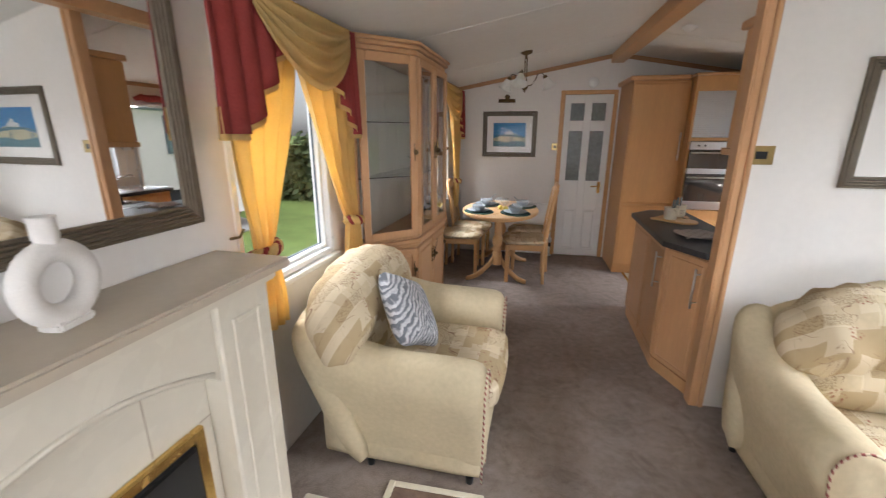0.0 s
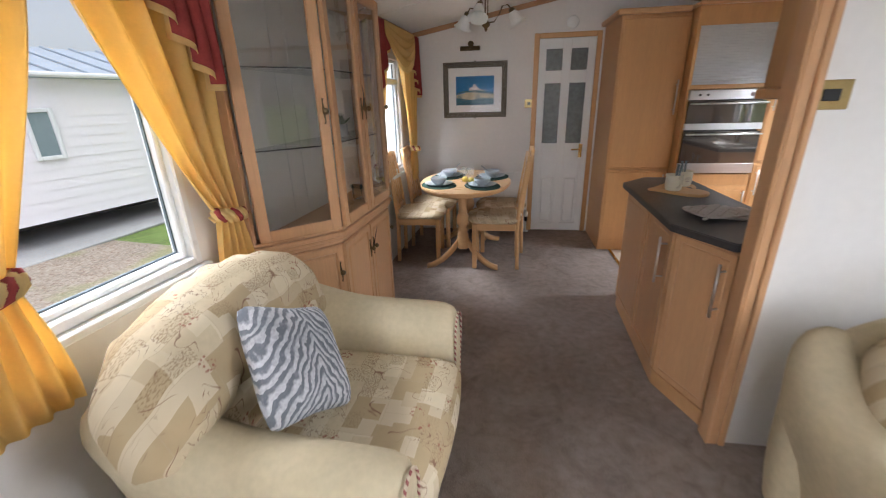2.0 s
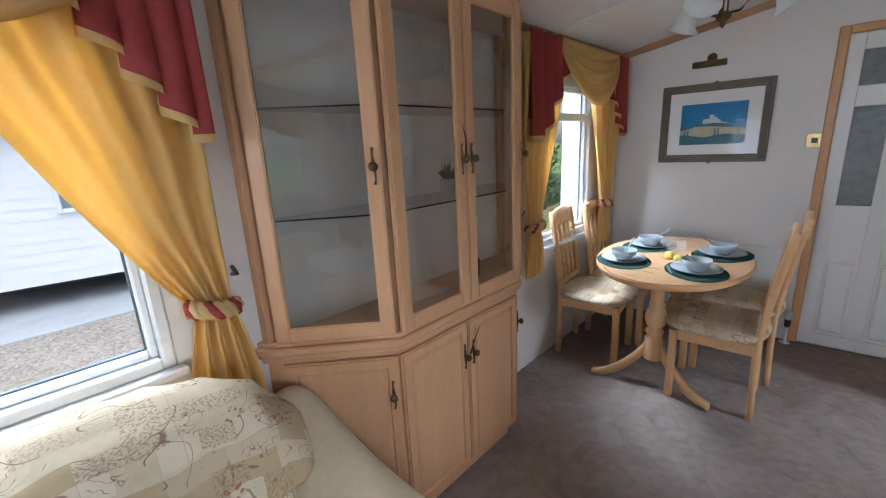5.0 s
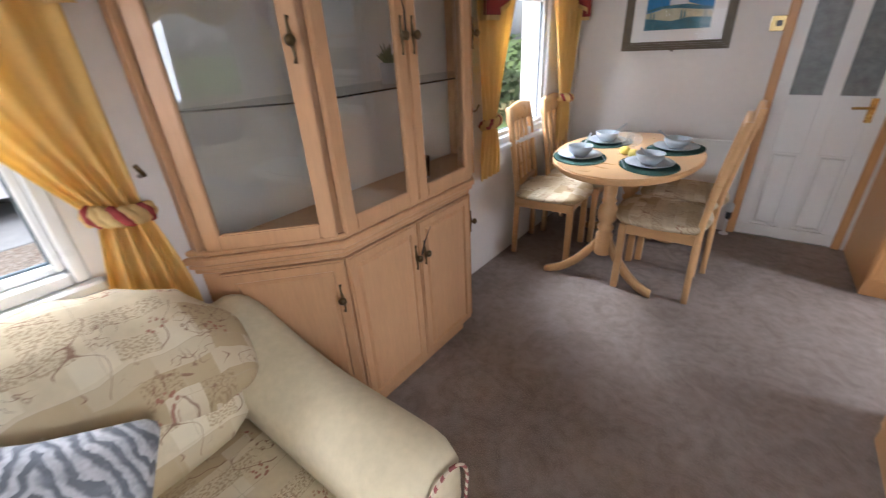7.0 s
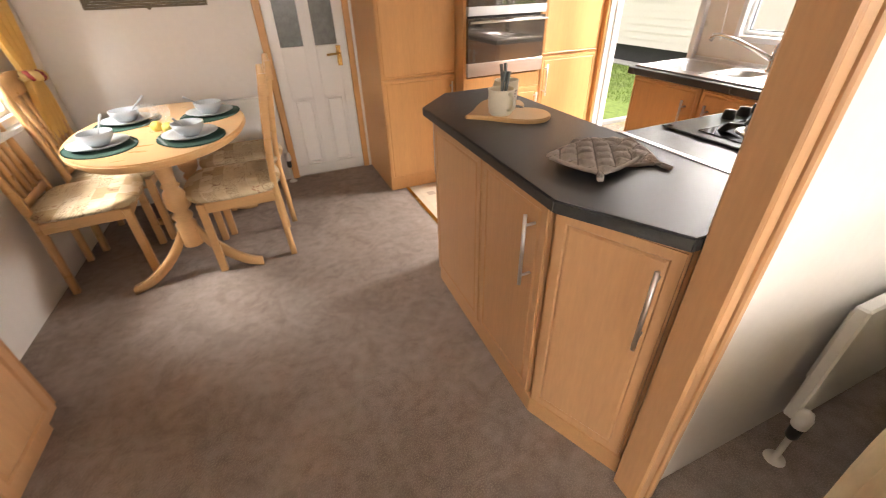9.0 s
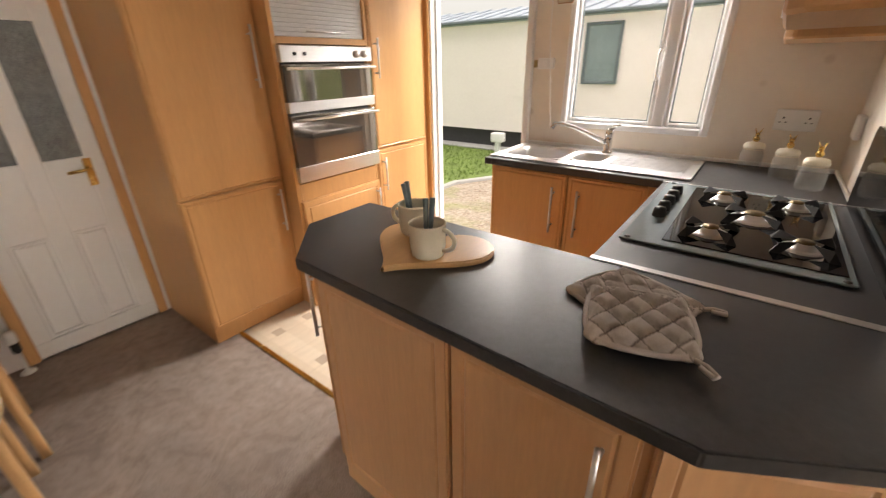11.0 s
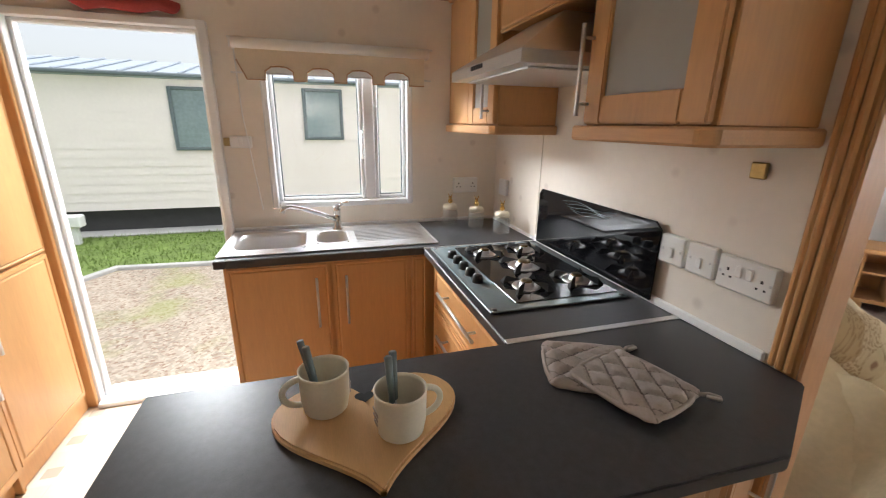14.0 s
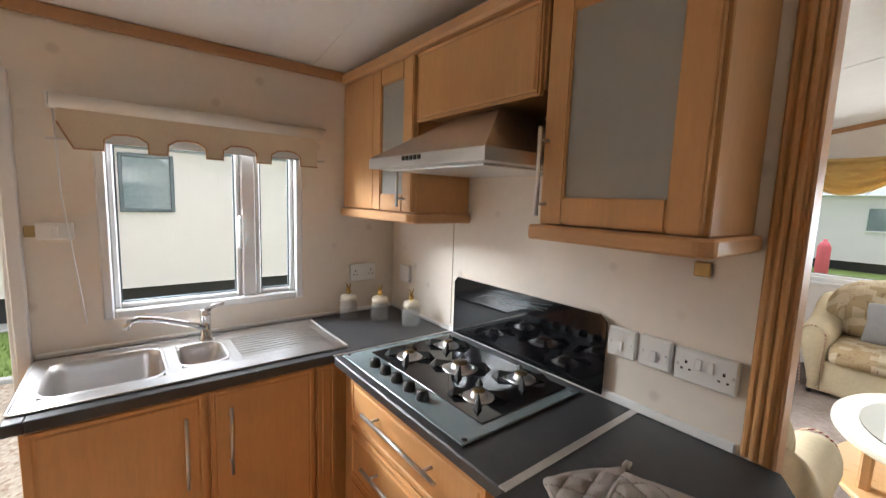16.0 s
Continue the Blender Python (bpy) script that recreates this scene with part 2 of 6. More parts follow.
FLORAL = mat("floral_patchwork", (0.6, 0.5, 0.34), 0.9, vary=0.1, scale=5, bump=0.4, bscale=500, spec=0.15)
fl = FLORAL.node_tree.links
fx = FLORAL.node_tree.nodes.new("ShaderNodeSeparateXYZ")
fl.new(coords(FLORAL), fx.inputs[0])
flat_uv = FLORAL.node_tree.nodes.new("ShaderNodeCombineXYZ")
fl.new(fx.outputs[1], flat_uv.inputs[0])
fl.new(times(FLORAL, fx.outputs[2], fx.outputs[0], "SUBTRACT"), flat_uv.inputs[1])
wob = node(FLORAL, "ShaderNodeTexNoise", Scale=9.0, Detail=2.0)
fl.new(flat_uv.outputs[0], wob.inputs["Vector"])
wmix = FLORAL.node_tree.nodes.new("ShaderNodeVectorMath")
wmix.operation, wmix.inputs[2].default_value = "MULTIPLY_ADD", (0, 0, 0)
wmix.inputs[1].default_value = (0.014, 0.014, 0)
fl.new(wob.outputs["Color"], wmix.inputs[0])
fl.new(flat_uv.outputs[0], wmix.inputs[2])


def patchwork(scale, wide, high, mortar):
    """Uneven rectangles of cloth: the socket of a random grey for each, and that of the seams."""
    t = node(FLORAL, "ShaderNodeTexBrick", Scale=scale, Mortar_Size=mortar, Brick_Width=wide, Row_Height=high)
    t.inputs["Color1"].default_value, t.inputs["Color2"].default_value = (0, 0, 0, 1), (1, 1, 1, 1)
    t.offset, t.squash, t.squash_frequency = 0.37, 1.6, 3
    fl.new(wmix.outputs[0], t.inputs["Vector"])
    return t.outputs["Color"], t.outputs["Fac"]


tone, seam = patchwork(1.0, 0.17, 0.12, 0.0008)
tone2, seam2 = patchwork(1.0, 0.075, 0.055, 0.0)
mixed(FLORAL, times(FLORAL, ramp(FLORAL, tone, 0.5, 0.62), 0.8), (0.43, 0.32, 0.18))
mixed(FLORAL, times(FLORAL, ramp(FLORAL, tone2, 0.72, 0.8), 0.6), (0.72, 0.63, 0.47))
hatch = node(FLORAL, "ShaderNodeTexNoise", Scale=150.0, Detail=1.0)
fl.new(flat_uv.outputs[0], hatch.inputs["Vector"])
mixed(FLORAL, times(FLORAL, times(FLORAL, ramp(FLORAL, tone2, 0.2, 0.12, False), ramp(FLORAL, hatch.outputs["Fac"], 0.48, 0.6)), 0.55), (0.24, 0.15, 0.08))
mixed(FLORAL, times(FLORAL, seam, 0.4), (0.3, 0.2, 0.12))
vine = node(FLORAL, "ShaderNodeTexNoise", Scale=8.0, Detail=1.0, Distortion=0.5)
fl.new(flat_uv.outputs[0], vine.inputs["Vector"])
va = times(FLORAL, times(FLORAL, vine.outputs["Fac"], 0.5, "SUBTRACT"), 1, "ABSOLUTE")
mixed(FLORAL, times(FLORAL, times(FLORAL, ramp(FLORAL, va, 0.003, 0.008, True), ramp(FLORAL, wob.outputs["Fac"], 0.5, 0.54)), 0.75), (0.2, 0.09, 0.06))
sprig = node(FLORAL, "ShaderNodeTexVoronoi", Scale=75.0)
fl.new(wmix.outputs[0], sprig.inputs["Vector"])
clump = node(FLORAL, "ShaderNodeTexVoronoi", Scale=8.5)
fl.new(flat_uv.outputs[0], clump.inputs["Vector"])
petal = ramp(FLORAL, sprig.outputs["Distance"], 0.3, 0.42, True)
mixed(FLORAL, times(FLORAL, times(FLORAL, petal, ramp(FLORAL, clump.outputs["Distance"], 0.2, 0.27, True)), 0.8), (0.3, 0.1, 0.07))
scrawl = node(FLORAL, "ShaderNodeTexNoise", Scale=38.0, Detail=1.0)
fl.new(flat_uv.outputs[0], scrawl.inputs["Vector"])
sa = times(FLORAL, times(FLORAL, scrawl.outputs["Fac"], 0.5, "SUBTRACT"), 1, "ABSOLUTE")
mixed(FLORAL, times(FLORAL, times(FLORAL, ramp(FLORAL, sa, 0.008, 0.02, True), ramp(FLORAL, vine.outputs["Fac"], 0.58, 0.62)), 0.8), (0.22, 0.12, 0.08))

ZEBRA = mat("zebra_cotton", (0.5, 0.5, 0.52), 0.9, vary=0.25, scale=14, bump=0.3, bscale=500)
zs = ZEBRA.node_tree.nodes.new("ShaderNodeSeparateXYZ")
ZEBRA.node_tree.links.new(coords(ZEBRA), zs.inputs[0])
zn = node(ZEBRA, "ShaderNodeTexNoise", Scale=15.0, Detail=5.0)
ZEBRA.node_tree.links.new(coords(ZEBRA), zn.inputs["Vector"])
chev = times(ZEBRA, zs.outputs[1], times(ZEBRA, times(ZEBRA, zs.outputs[0], 1, "ABSOLUTE"), 1.35), "ADD")
chev = times(ZEBRA, chev, times(ZEBRA, zn.outputs["Fac"], 0.11), "ADD")
zf = times(ZEBRA, times(ZEBRA, chev, 24.0), 1.0, "FLOORED_MODULO")
mixed(ZEBRA, times(ZEBRA, ramp(ZEBRA, zf, 0.4, 0.62), 0.9), (0.1, 0.11, 0.13))
wash = node(ZEBRA, "ShaderNodeTexNoise", Scale=38.0, Detail=4.0, Roughness=0.7)
ZEBRA.node_tree.links.new(coords(ZEBRA), wash.inputs["Vector"])
mixed(ZEBRA, times(ZEBRA, ramp(ZEBRA, wash.outputs["Fac"], 0.5, 0.68), 0.6), (0.27, 0.28, 0.31))

ROPE = mat("twisted_rope", (0.6, 0.5, 0.36), 0.8, scale=30)
rw = node(ROPE, "ShaderNodeTexWave", Scale=22.0)
rw.bands_direction = "DIAGONAL"
ROPE.node_tree.links.new(coords(ROPE), rw.inputs["Vector"])
mixed(ROPE, ramp(ROPE, rw.outputs["Fac"], 0.5, 0.6), (0.28, 0.08, 0.07))

GRASS = mat("grass", (0.15, 0.22, 0.055), 0.95, vary=0.4, scale=1.5, bump=1.0, bscale=60)
GRAVEL = mat("gravel", (0.3, 0.25, 0.2), 0.95, vary=0.3, scale=2, bump=1.0, bscale=45)
gv = node(GRAVEL, "ShaderNodeTexVoronoi", Scale=38.0)
GRAVEL.node_tree.links.new(coords(GRAVEL), gv.inputs["Vector"])
gs = GRAVEL.node_tree.nodes.new("ShaderNodeSeparateColor")
GRAVEL.node_tree.links.new(gv.outputs["Color"], gs.inputs[0])
mixed(GRAVEL, times(GRAVEL, ramp(GRAVEL, gs.outputs[0], 0.3, 0.9), 0.6), (0.47, 0.41, 0.34))
mixed(GRAVEL, times(GRAVEL, ramp(GRAVEL, gs.outputs[1], 0.7, 0.95), 0.7), (0.2, 0.12, 0.08))
moss = node(GRAVEL, "ShaderNodeTexNoise", Scale=1.4, Detail=4.0)
GRAVEL.node_tree.links.new(coords(GRAVEL), moss.inputs["Vector"])
mixed(GRAVEL, times(GRAVEL, ramp(GRAVEL, moss.outputs["Fac"], 0.55, 0.68), 0.5), (0.22, 0.26, 0.07))
CONCRETE = mat("concrete", (0.42, 0.42, 0.41), 0.9, vary=0.12, scale=3, bump=0.4)
CLADDING = mat("cream_cladding", (0.85, 0.79, 0.775), 0.5, vary=0.03, scale=2)
WHITE_CLAD = mat("white_cladding", (0.85, 0.82, 0.85), 0.5, vary=0.03, scale=2)
ROOF = mat("grey_roof_tile", (0.36, 0.41, 0.47), 0.7, vary=0.15, scale=3)
DARK = mat("dark_skirt", (0.05, 0.05, 0.05), 0.9, vary=0.2)
GREY_FRAME = mat("grey_window_frame", (0.12, 0.15, 0.17), 0.4)
FAR_GLASS = mat("far_window", (0.22, 0.28, 0.3), 0.08, vary=0.2, scale=2, rvary=0.03)
HEDGE = mat("hedge_leaf", (0.085, 0.12, 0.05), 0.8, vary=0.4, scale=3)
SKY_BLUE = mat("painted_blue", (0.02, 0.2, 0.45), 0.6, vary=0.2, scale=12)
PAINT_HILL = mat("painted_hill", (0.5, 0.46, 0.3), 0.6, vary=0.3, scale=15)
PAINT_GREEN = mat("painted_green", (0.05, 0.16, 0.2), 0.6, vary=0.5, scale=25)
PAINT_WHITE = mat("painted_house", (0.62, 0.62, 0.62), 0.6, vary=0.2, scale=30)
PINK = mat("pink_plastic", (0.7, 0.12, 0.16), 0.5)


# ---- shape helpers ----
def mk(name, bm, material, parent=None, smooth=False, m=None):
    me = bpy.data.meshes.new(name)
    bmesh.ops.recalc_face_normals(bm, faces=bm.faces)
    bm.to_mesh(me)
    bm.free()
    me.materials.append(material)
    if smooth:
        for p in me.polygons:
            p.use_smooth = True
    ob = new(name, me)
    if parent:
        ob.parent = parent
    if m is not None:
        ob.matrix_local = m
    return ob


def thing(name, label, category, group="", m=None, kind=""):
    ob = new(name)
    if m is not None:
        ob.matrix_world = m
    return tagged(ob, label, category, group, kind)


def add_box(bm, a, b, bev=0.0, seg=1):
    c = [(p + q) / 2 for p, q in zip(a, b)]
    s = [abs(q - p) for p, q in zip(a, b)]
    r = bmesh.ops.create_cube(bm, size=1, matrix=Matrix.Translation(c) @ Matrix.Diagonal((*s, 1)))
    if bev:
        es = list({e for vv in r["verts"] for e in vv.link_edges})
        bmesh.ops.bevel(bm, geom=es, offset=min(bev, min(s) * 0.45), segments=seg, affect="EDGES")
    return r


def box(name, a, b, material, bev=0.003, parent=None, seg=1, m=None):
    bm = bmesh.new()
    add_box(bm, a, b, bev, seg)
    return mk(name, bm, material, parent, m=m)


def boxes(name, parts, material, bev=0.003, parent=None, m=None):
    bm = bmesh.new()
    for a, b in parts:
        add_box(bm, a, b, bev)
    return mk(name, bm, material, parent, m=m)


def prism(name, pts, z0, z1, material, bev=0.003, parent=None, m=None, seg=1, smooth=False):
    bm = bmesh.new()
    f = bm.faces.new([bm.verts.new((x, y, z0)) for x, y in pts])
    r = bmesh.ops.extrude_face_region(bm, geom=[f])
    bmesh.ops.translate(bm, verts=[g for g in r["geom"] if isinstance(g, bmesh.types.BMVert)], vec=(0, 0, z1 - z0))
    if bev:
        bmesh.ops.bevel(bm, geom=list(bm.edges), offset=bev, segments=seg, affect="EDGES")
    return mk(name, bm, material, parent, smooth=smooth, m=m)


def add_lathe(bm, profile, seg=24, m=Matrix()):
    rings = []
    for r, z in profile:
        rings.append([bm.verts.new(m @ Vector((max(r, 1e-4) * math.cos(a), max(r, 1e-4) * math.sin(a), z))) for a in (2 * math.pi * k / seg for k in range(seg))])
    for p, q in zip(rings, rings[1:]):
        for k in range(seg):
            bm.faces.new((p[k], p[(k + 1) % seg], q[(k + 1) % seg], q[k]))


def lathe(name, profile, material, parent=None, at=(0, 0, 0), seg=24, m=None, smooth=True):
    bm = bmesh.new()
    add_lathe(bm, profile, seg, m if m is not None else Matrix.Translation(at))
    return mk(name, bm, material, parent, smooth)


def add_tube(bm, pts, r, seg=8, closed=False):
    pts = [Vector(p) for p in pts]
    rings, n = [], len(pts)
    up = Vector((0.31, 0.17, 0.94)).normalized()
    for k, p in enumerate(pts):
        a = pts[(k - 1) % n] if closed or k else p
        b = pts[(k + 1) % n] if closed or k < n - 1 else p
        d = (b - a).normalized()
        if abs(d.dot(up)) > 0.98:
            up = Vector((0.9, 0.3, 0.1)).normalized()
        u = d.cross(up).normalized()
        w = d.cross(u).normalized()
        rr = r[k] if isinstance(r, (list, tuple)) else r
        rings.append([bm.verts.new(p + u * rr * math.cos(2 * math.pi * j / seg) + w * rr * math.sin(2 * math.pi * j / seg)) for j in range(seg)])
    for k in range(n if closed else n - 1):
        p, q = rings[k], rings[(k + 1) % n]
        for j in range(seg):
            bm.faces.new((p[j], p[(j + 1) % seg], q[(j + 1) % seg], q[j]))
    if not closed:
        bm.faces.new(rings[0]), bm.faces.new(rings[-1][::-1])


def tube(name, pts, r, material, parent=None, seg=8, closed=False):
    bm = bmesh.new()
    add_tube(bm, pts, r, seg, closed)
    return mk(name, bm, material, parent, True)


def rbox(name, half, r, material, parent=None, m=None, n=8, puff=0.0, warp=None):
    """A rounded, stuffed block; puff swells its faces, warp moves its points."""
    bm = bmesh.new()
    bmesh.ops.create_cube(bm, size=2)
    bmesh.ops.subdivide_edges(bm, edges=list(bm.edges), cuts=n, use_grid_fill=True)
    h = Vector(half)
    for vv in bm.verts:
        q = vv.co.copy()
        p = Vector([c * k for c, k in zip(q, h)])
        core = Vector([max(-k + r, min(k - r, c)) for c, k in zip(p, h)])
        d = p - core
        if d.length > 1e-6:
            p = core + d.normalized() * r
        for k in range(3):
            o = [abs(q[j]) for j in range(3) if j != k]
            p[k] *= 1 + puff * (1 - o[0] ** 2) * (1 - o[1] ** 2)
        vv.co = warp(p) if warp else p
    return mk(name, bm, material, parent, True, m)


def sheet(name, fn, nu, nv, material, parent=None, thick=0.003, m=None):
    bm = bmesh.new()
    g = [[bm.verts.new(fn(i / nu, j / nv)) for j in range(nv + 1)] for i in range(nu + 1)]
    for i in range(nu):
        for j in range(nv):
            bm.faces.new((g[i][j], g[i + 1][j], g[i + 1][j + 1], g[i][j + 1]))
    ob = mk(name, bm, material, parent, True, m)
    s = ob.modifiers.new("thickness", "SOLIDIFY")
    s.thickness = thick
    return ob


def loft(name, sections, material, parent=None, m=None, sub=1):
    bm = bmesh.new()
    rings = [[bm.verts.new(p) for p in s] for s in sections]
    k = len(rings[0])
    for p, q in zip(rings, rings[1:]):
        for j in range(k):
            bm.faces.new((p[j], p[(j + 1) % k], q[(j + 1) % k], q[j]))
    bm.faces.new(rings[0]), bm.faces.new(rings[-1][::-1])
    ob = mk(name, bm, material, parent, True, m)
    if sub:
        s = ob.modifiers.new("round", "SUBSURF")
        s.levels = s.render_levels = sub
    return ob


def wall(name, u0, u1, top, holes, thick, material, m, label):
    """A wall along local x, its face at y = 0, its back at y = thick; holes (u0, u1, z0, z1) go through; top is a function of u."""
    cuts = sorted({u0, u1, *[h[0] for h in holes], *[h[1] for h in holes]})
    if u0 < RIDGE_CUT < u1 and name in ("wall_north", "wall_south", "wall_divider"):
        cuts = sorted({*cuts, RIDGE_CUT})
    bm = bmesh.new()
    for a, b in zip(cuts, cuts[1:]):
        mid = (a + b) / 2
        spans, z = [], FLOOR_BOTTOM
        for h in sorted((h for h in holes if h[0] < mid < h[1]), key=lambda h: h[2]):
            if h[2] > z:
                spans.append((z, h[2], z, h[2]))
            z = h[3]
        spans.append((z, top(a), z, top(b)))
        for za, zb, zc, zd in spans:
            vs = [bm.verts.new(p) for p in ((a, 0, za), (b, 0, zc), (b, 0, zd), (a, 0, zb), (a, thick, za), (b, thick, zc), (b, thick, zd), (a, thick, zb))]
            for f in ((0, 1, 2, 3), (5, 4, 7, 6), (1, 5, 6, 2), (4, 0, 3, 7), (3, 2, 6, 7), (4, 5, 1, 0)):
                bm.faces.new([vs[k] for k in f])
    ob = mk(name, bm, material)
    ob.matrix_world = m
    return tagged(ob, label, "wall", kind="structure")


def text(name, body, size, material, parent, m):
    cu = bpy.data.curves.new(name, "FONT")
    cu.body, cu.size, cu.extrude, cu.align_x = body, size, 0.0003, "CENTER"
    cu.materials.append(material)
    ob = new(name, cu)
    ob.parent, ob.matrix_local = parent, m
    return ob


# ---- the shell of the place ----
END_Y, FRONT_Y, RIGHT_X, DIV_Y = 5.615, -1.6, 2.87, 2.6
RIDGE_X, RIDGE_Z, LEFT_EAVE, RIGHT_EAVE = 1.04, 2.44, 2.1, 2.13
RIDGE_CUT, FLOOR_BOTTOM = 1.04, -0.12
# the long side wall runs a little askew: local x into the room, local y along it
LM = Matrix.Translation((-1.1005, 0, 0)) @ Matrix.Rotation(-math.atan(0.05), 4, "Z")


def ceil_z(x):
    return RIDGE_Z - (RIDGE_X - x) * (RIDGE_Z - LEFT_EAVE) / 1.86 if x < RIDGE_X else RIDGE_Z - (x - RIDGE_X) * (RIDGE_Z - RIGHT_EAVE) / 1.83


WIN_A = (1.58, 2.32, 0.88, 1.9)
WIN_B = (4.3, 5.12, 0.79, 1.85)
# local x of this wall runs along the room's length
wall("wall_west", -1.75, 5.8, lambda u: 2.14, [WIN_A, WIN_B], 0.09, WALLPAPER, LM @ Matrix(((0, -1, 0, 0), (1, 0, 0, 0), (0, 0, 1, 0), (0, 0, 0, 1))), "pale papered wall with two windows")
wall("wall_north", -1.3, 3.1, lambda u: ceil_z(u) + 0.03, [(0.49, 1.045, 0.0, 2.0)], 0.06, WALLPAPER, pose(0, END_Y, 0), "pale papered end wall with a door")
KDOOR, KWIN = (4.12, 4.84, 0.0, 1.87), (3.12, 3.885, 1.018, 1.8)
FWINS = [(0.5, 1.9, 0.85, 1.9), (-0.95, 0.35, 0.85, 1.9)]
RWIN = (0.35, 1.9, 0.85, 1.9)
RM = Matrix(((0, 1, 0, RIGHT_X), (1, 0, 0, 0), (0, 0, 1, 0), (0, 0, 0, 1)))
wall("wall_east_kitchen", DIV_Y - 0.03, 5.7, lambda u: 2.16, [KDOOR, KWIN], 0.07, KITCHEN_PAPER, RM, "cream papered kitchen wall with open doorway and window")
wall("wall_east_living", -1.7, DIV_Y - 0.03, lambda u: 2.16, [RWIN], 0.07, WALLPAPER, RM, "pale papered living room wall")
wall("wall_south", -1.4, 3.1, lambda u: ceil_z(u) + 0.03, FWINS, 0.09, WALLPAPER, Matrix(((1, 0, 0, 0), (0, -1, 0, FRONT_Y), (0, 0, 1, 0), (0, 0, 0, 1))), "pale papered front wall with wide windows")
wall("wall_divider", 1.14, RIGHT_X, lambda u: ceil_z(u) + 0.01, [], 0.03, WALLPAPER, pose(0, DIV_Y - 0.06, 0), "pale papered partition between lounge and kitchen")
wall("wall_divider_kitchen", 1.14, RIGHT_X, lambda u: ceil_z(u) + 0.01, [], 0.03, KITCHEN_PAPER, pose(0, DIV_Y - 0.03, 0), "cream speckled papered kitchen side of the partition")
boxes("panel_joint", [((2.33, DIV_Y, 0.94), (2.334, DIV_Y + 0.0025, 2.1))], MANTEL, 0)
tagged(bpy.data.objects["panel_joint"], "thin joint strip in the kitchen wall panels", "trim", kind="structure")

tagged(box("floor", (-1.3, -1.7, -0.12), (1.235, 5.7, 0.0), CARPET, 0), "taupe brown fitted carpet", "floor", kind="structure")
tagged(box("floor_kitchen", (1.235, 2.57, -0.12), (2.95, 5.7, -0.003), LINO, 0), "cream and brown patterned vinyl floor", "floor", kind="structure")
tagged(box("floor_lounge", (1.235, -1.7, -0.12), (2.95, 2.57, 0.0), CARPET, 0), "taupe brown fitted carpet", "floor", kind="structure")
tagged(box("threshold_strip", (1.225, 4.02, 0.0), (1.25, 5.0, 0.006), BRASS, 0.002), "brass carpet threshold strip on the floor", "trim", kind="structure")
tagged(box("door_sill", (2.8, 4.12, -0.003), (2.99, 4.84, 0.025), PVC, 0.004), "white plastic door sill", "sill", kind="structure")

for nm, xs in (("ceiling_west", (-1.35, RIDGE_X)), ("ceiling_east", (RIDGE_X, 3.05))):
    bm = bmesh.new()
    vs = [bm.verts.new((x, y, ceil_z(x) + dz)) for dz in (0, 0.06) for x, y in ((xs[0], -1.75), (xs[1], -1.75), (xs[1], 5.75), (xs[0], 5.75))]
    for f in ((0, 1, 2, 3), (7, 6, 5, 4), (0, 4, 5, 1), (1, 5, 6, 2), (2, 6, 7, 3), (3, 7, 4, 0)):
        bm.faces.new([vs[k] for k in f])
    tagged(mk(nm, bm, CEILING), "white textured sloping ceiling", "ceiling", kind="structure")
box("ridge_beam", (0.97, -1.6, 2.335), (1.11, END_Y, 2.46), BEECH_FLAT, 0.006)
tagged(bpy.data.objects["ridge_beam"], "beech ridge beam under the vaulted ceiling", "beam", kind="structure")


def slope_trim(name, x0, x1, y0, y1):
    bm = bmesh.new()
    vs = [bm.verts.new((x, y, ceil_z(x) + dz)) for dz in (-0.045, 0.0) for x, y in ((x0, y0), (x1, y0), (x1, y1), (x0, y1))]
    for f in ((0, 1, 2, 3), (7, 6, 5, 4), (0, 4, 5, 1), (1, 5, 6, 2), (2, 6, 7, 3), (3, 7, 4, 0)):
        bm.faces.new([vs[k] for k in f])
    return tagged(mk(name, bm, TRIM), "brown wooden ceiling trim", "trim", kind="structure")


slope_trim("trim_north_west", -0.9, 0.97, END_Y - 0.022, END_Y)
slope_trim("trim_north_east", 1.11, 2.87, END_Y - 0.022, END_Y)
slope_trim("trim_south_west", -1.15, 0.97, FRONT_Y, FRONT_Y + 0.022)
slope_trim("trim_south_east", 1.11, 2.87, FRONT_Y, FRONT_Y + 0.022)
tagged(box("trim_west", (0, -1.6, 2.055), (0.022, 5.63, 2.1), TRIM, 0.004, m=LM), "brown wooden ceiling trim", "trim", kind="structure")
tagged(box("trim_east", (2.848, -1.6, 2.085), (2.87, END_Y, 2.13), TRIM, 0.004), "brown wooden ceiling trim", "trim", kind="structure")
for k, y in enumerate((0.4, 3.05, 4.5)):
    for xs in ((-0.95, 0.96), (1.12, 2.86)):
        bm = bmesh.new()
        vs = [bm.verts.new((x, y + dy, ceil_z(x) + dz)) for dz in (-0.004, 0.002) for x, dy in ((xs[0], 0), (xs[1], 0), (xs[1], 0.02), (xs[0], 0.02))]
        for f in ((0, 1, 2, 3), (7, 6, 5, 4), (0, 4, 5, 1), (1, 5, 6, 2), (2, 6, 7, 3), (3, 7, 4, 0)):
            bm.faces.new([vs[j] for j in f])
        tagged(mk("ceiling_joint", bm, CEILING), "white ceiling joint strip", "trim", kind="structure")

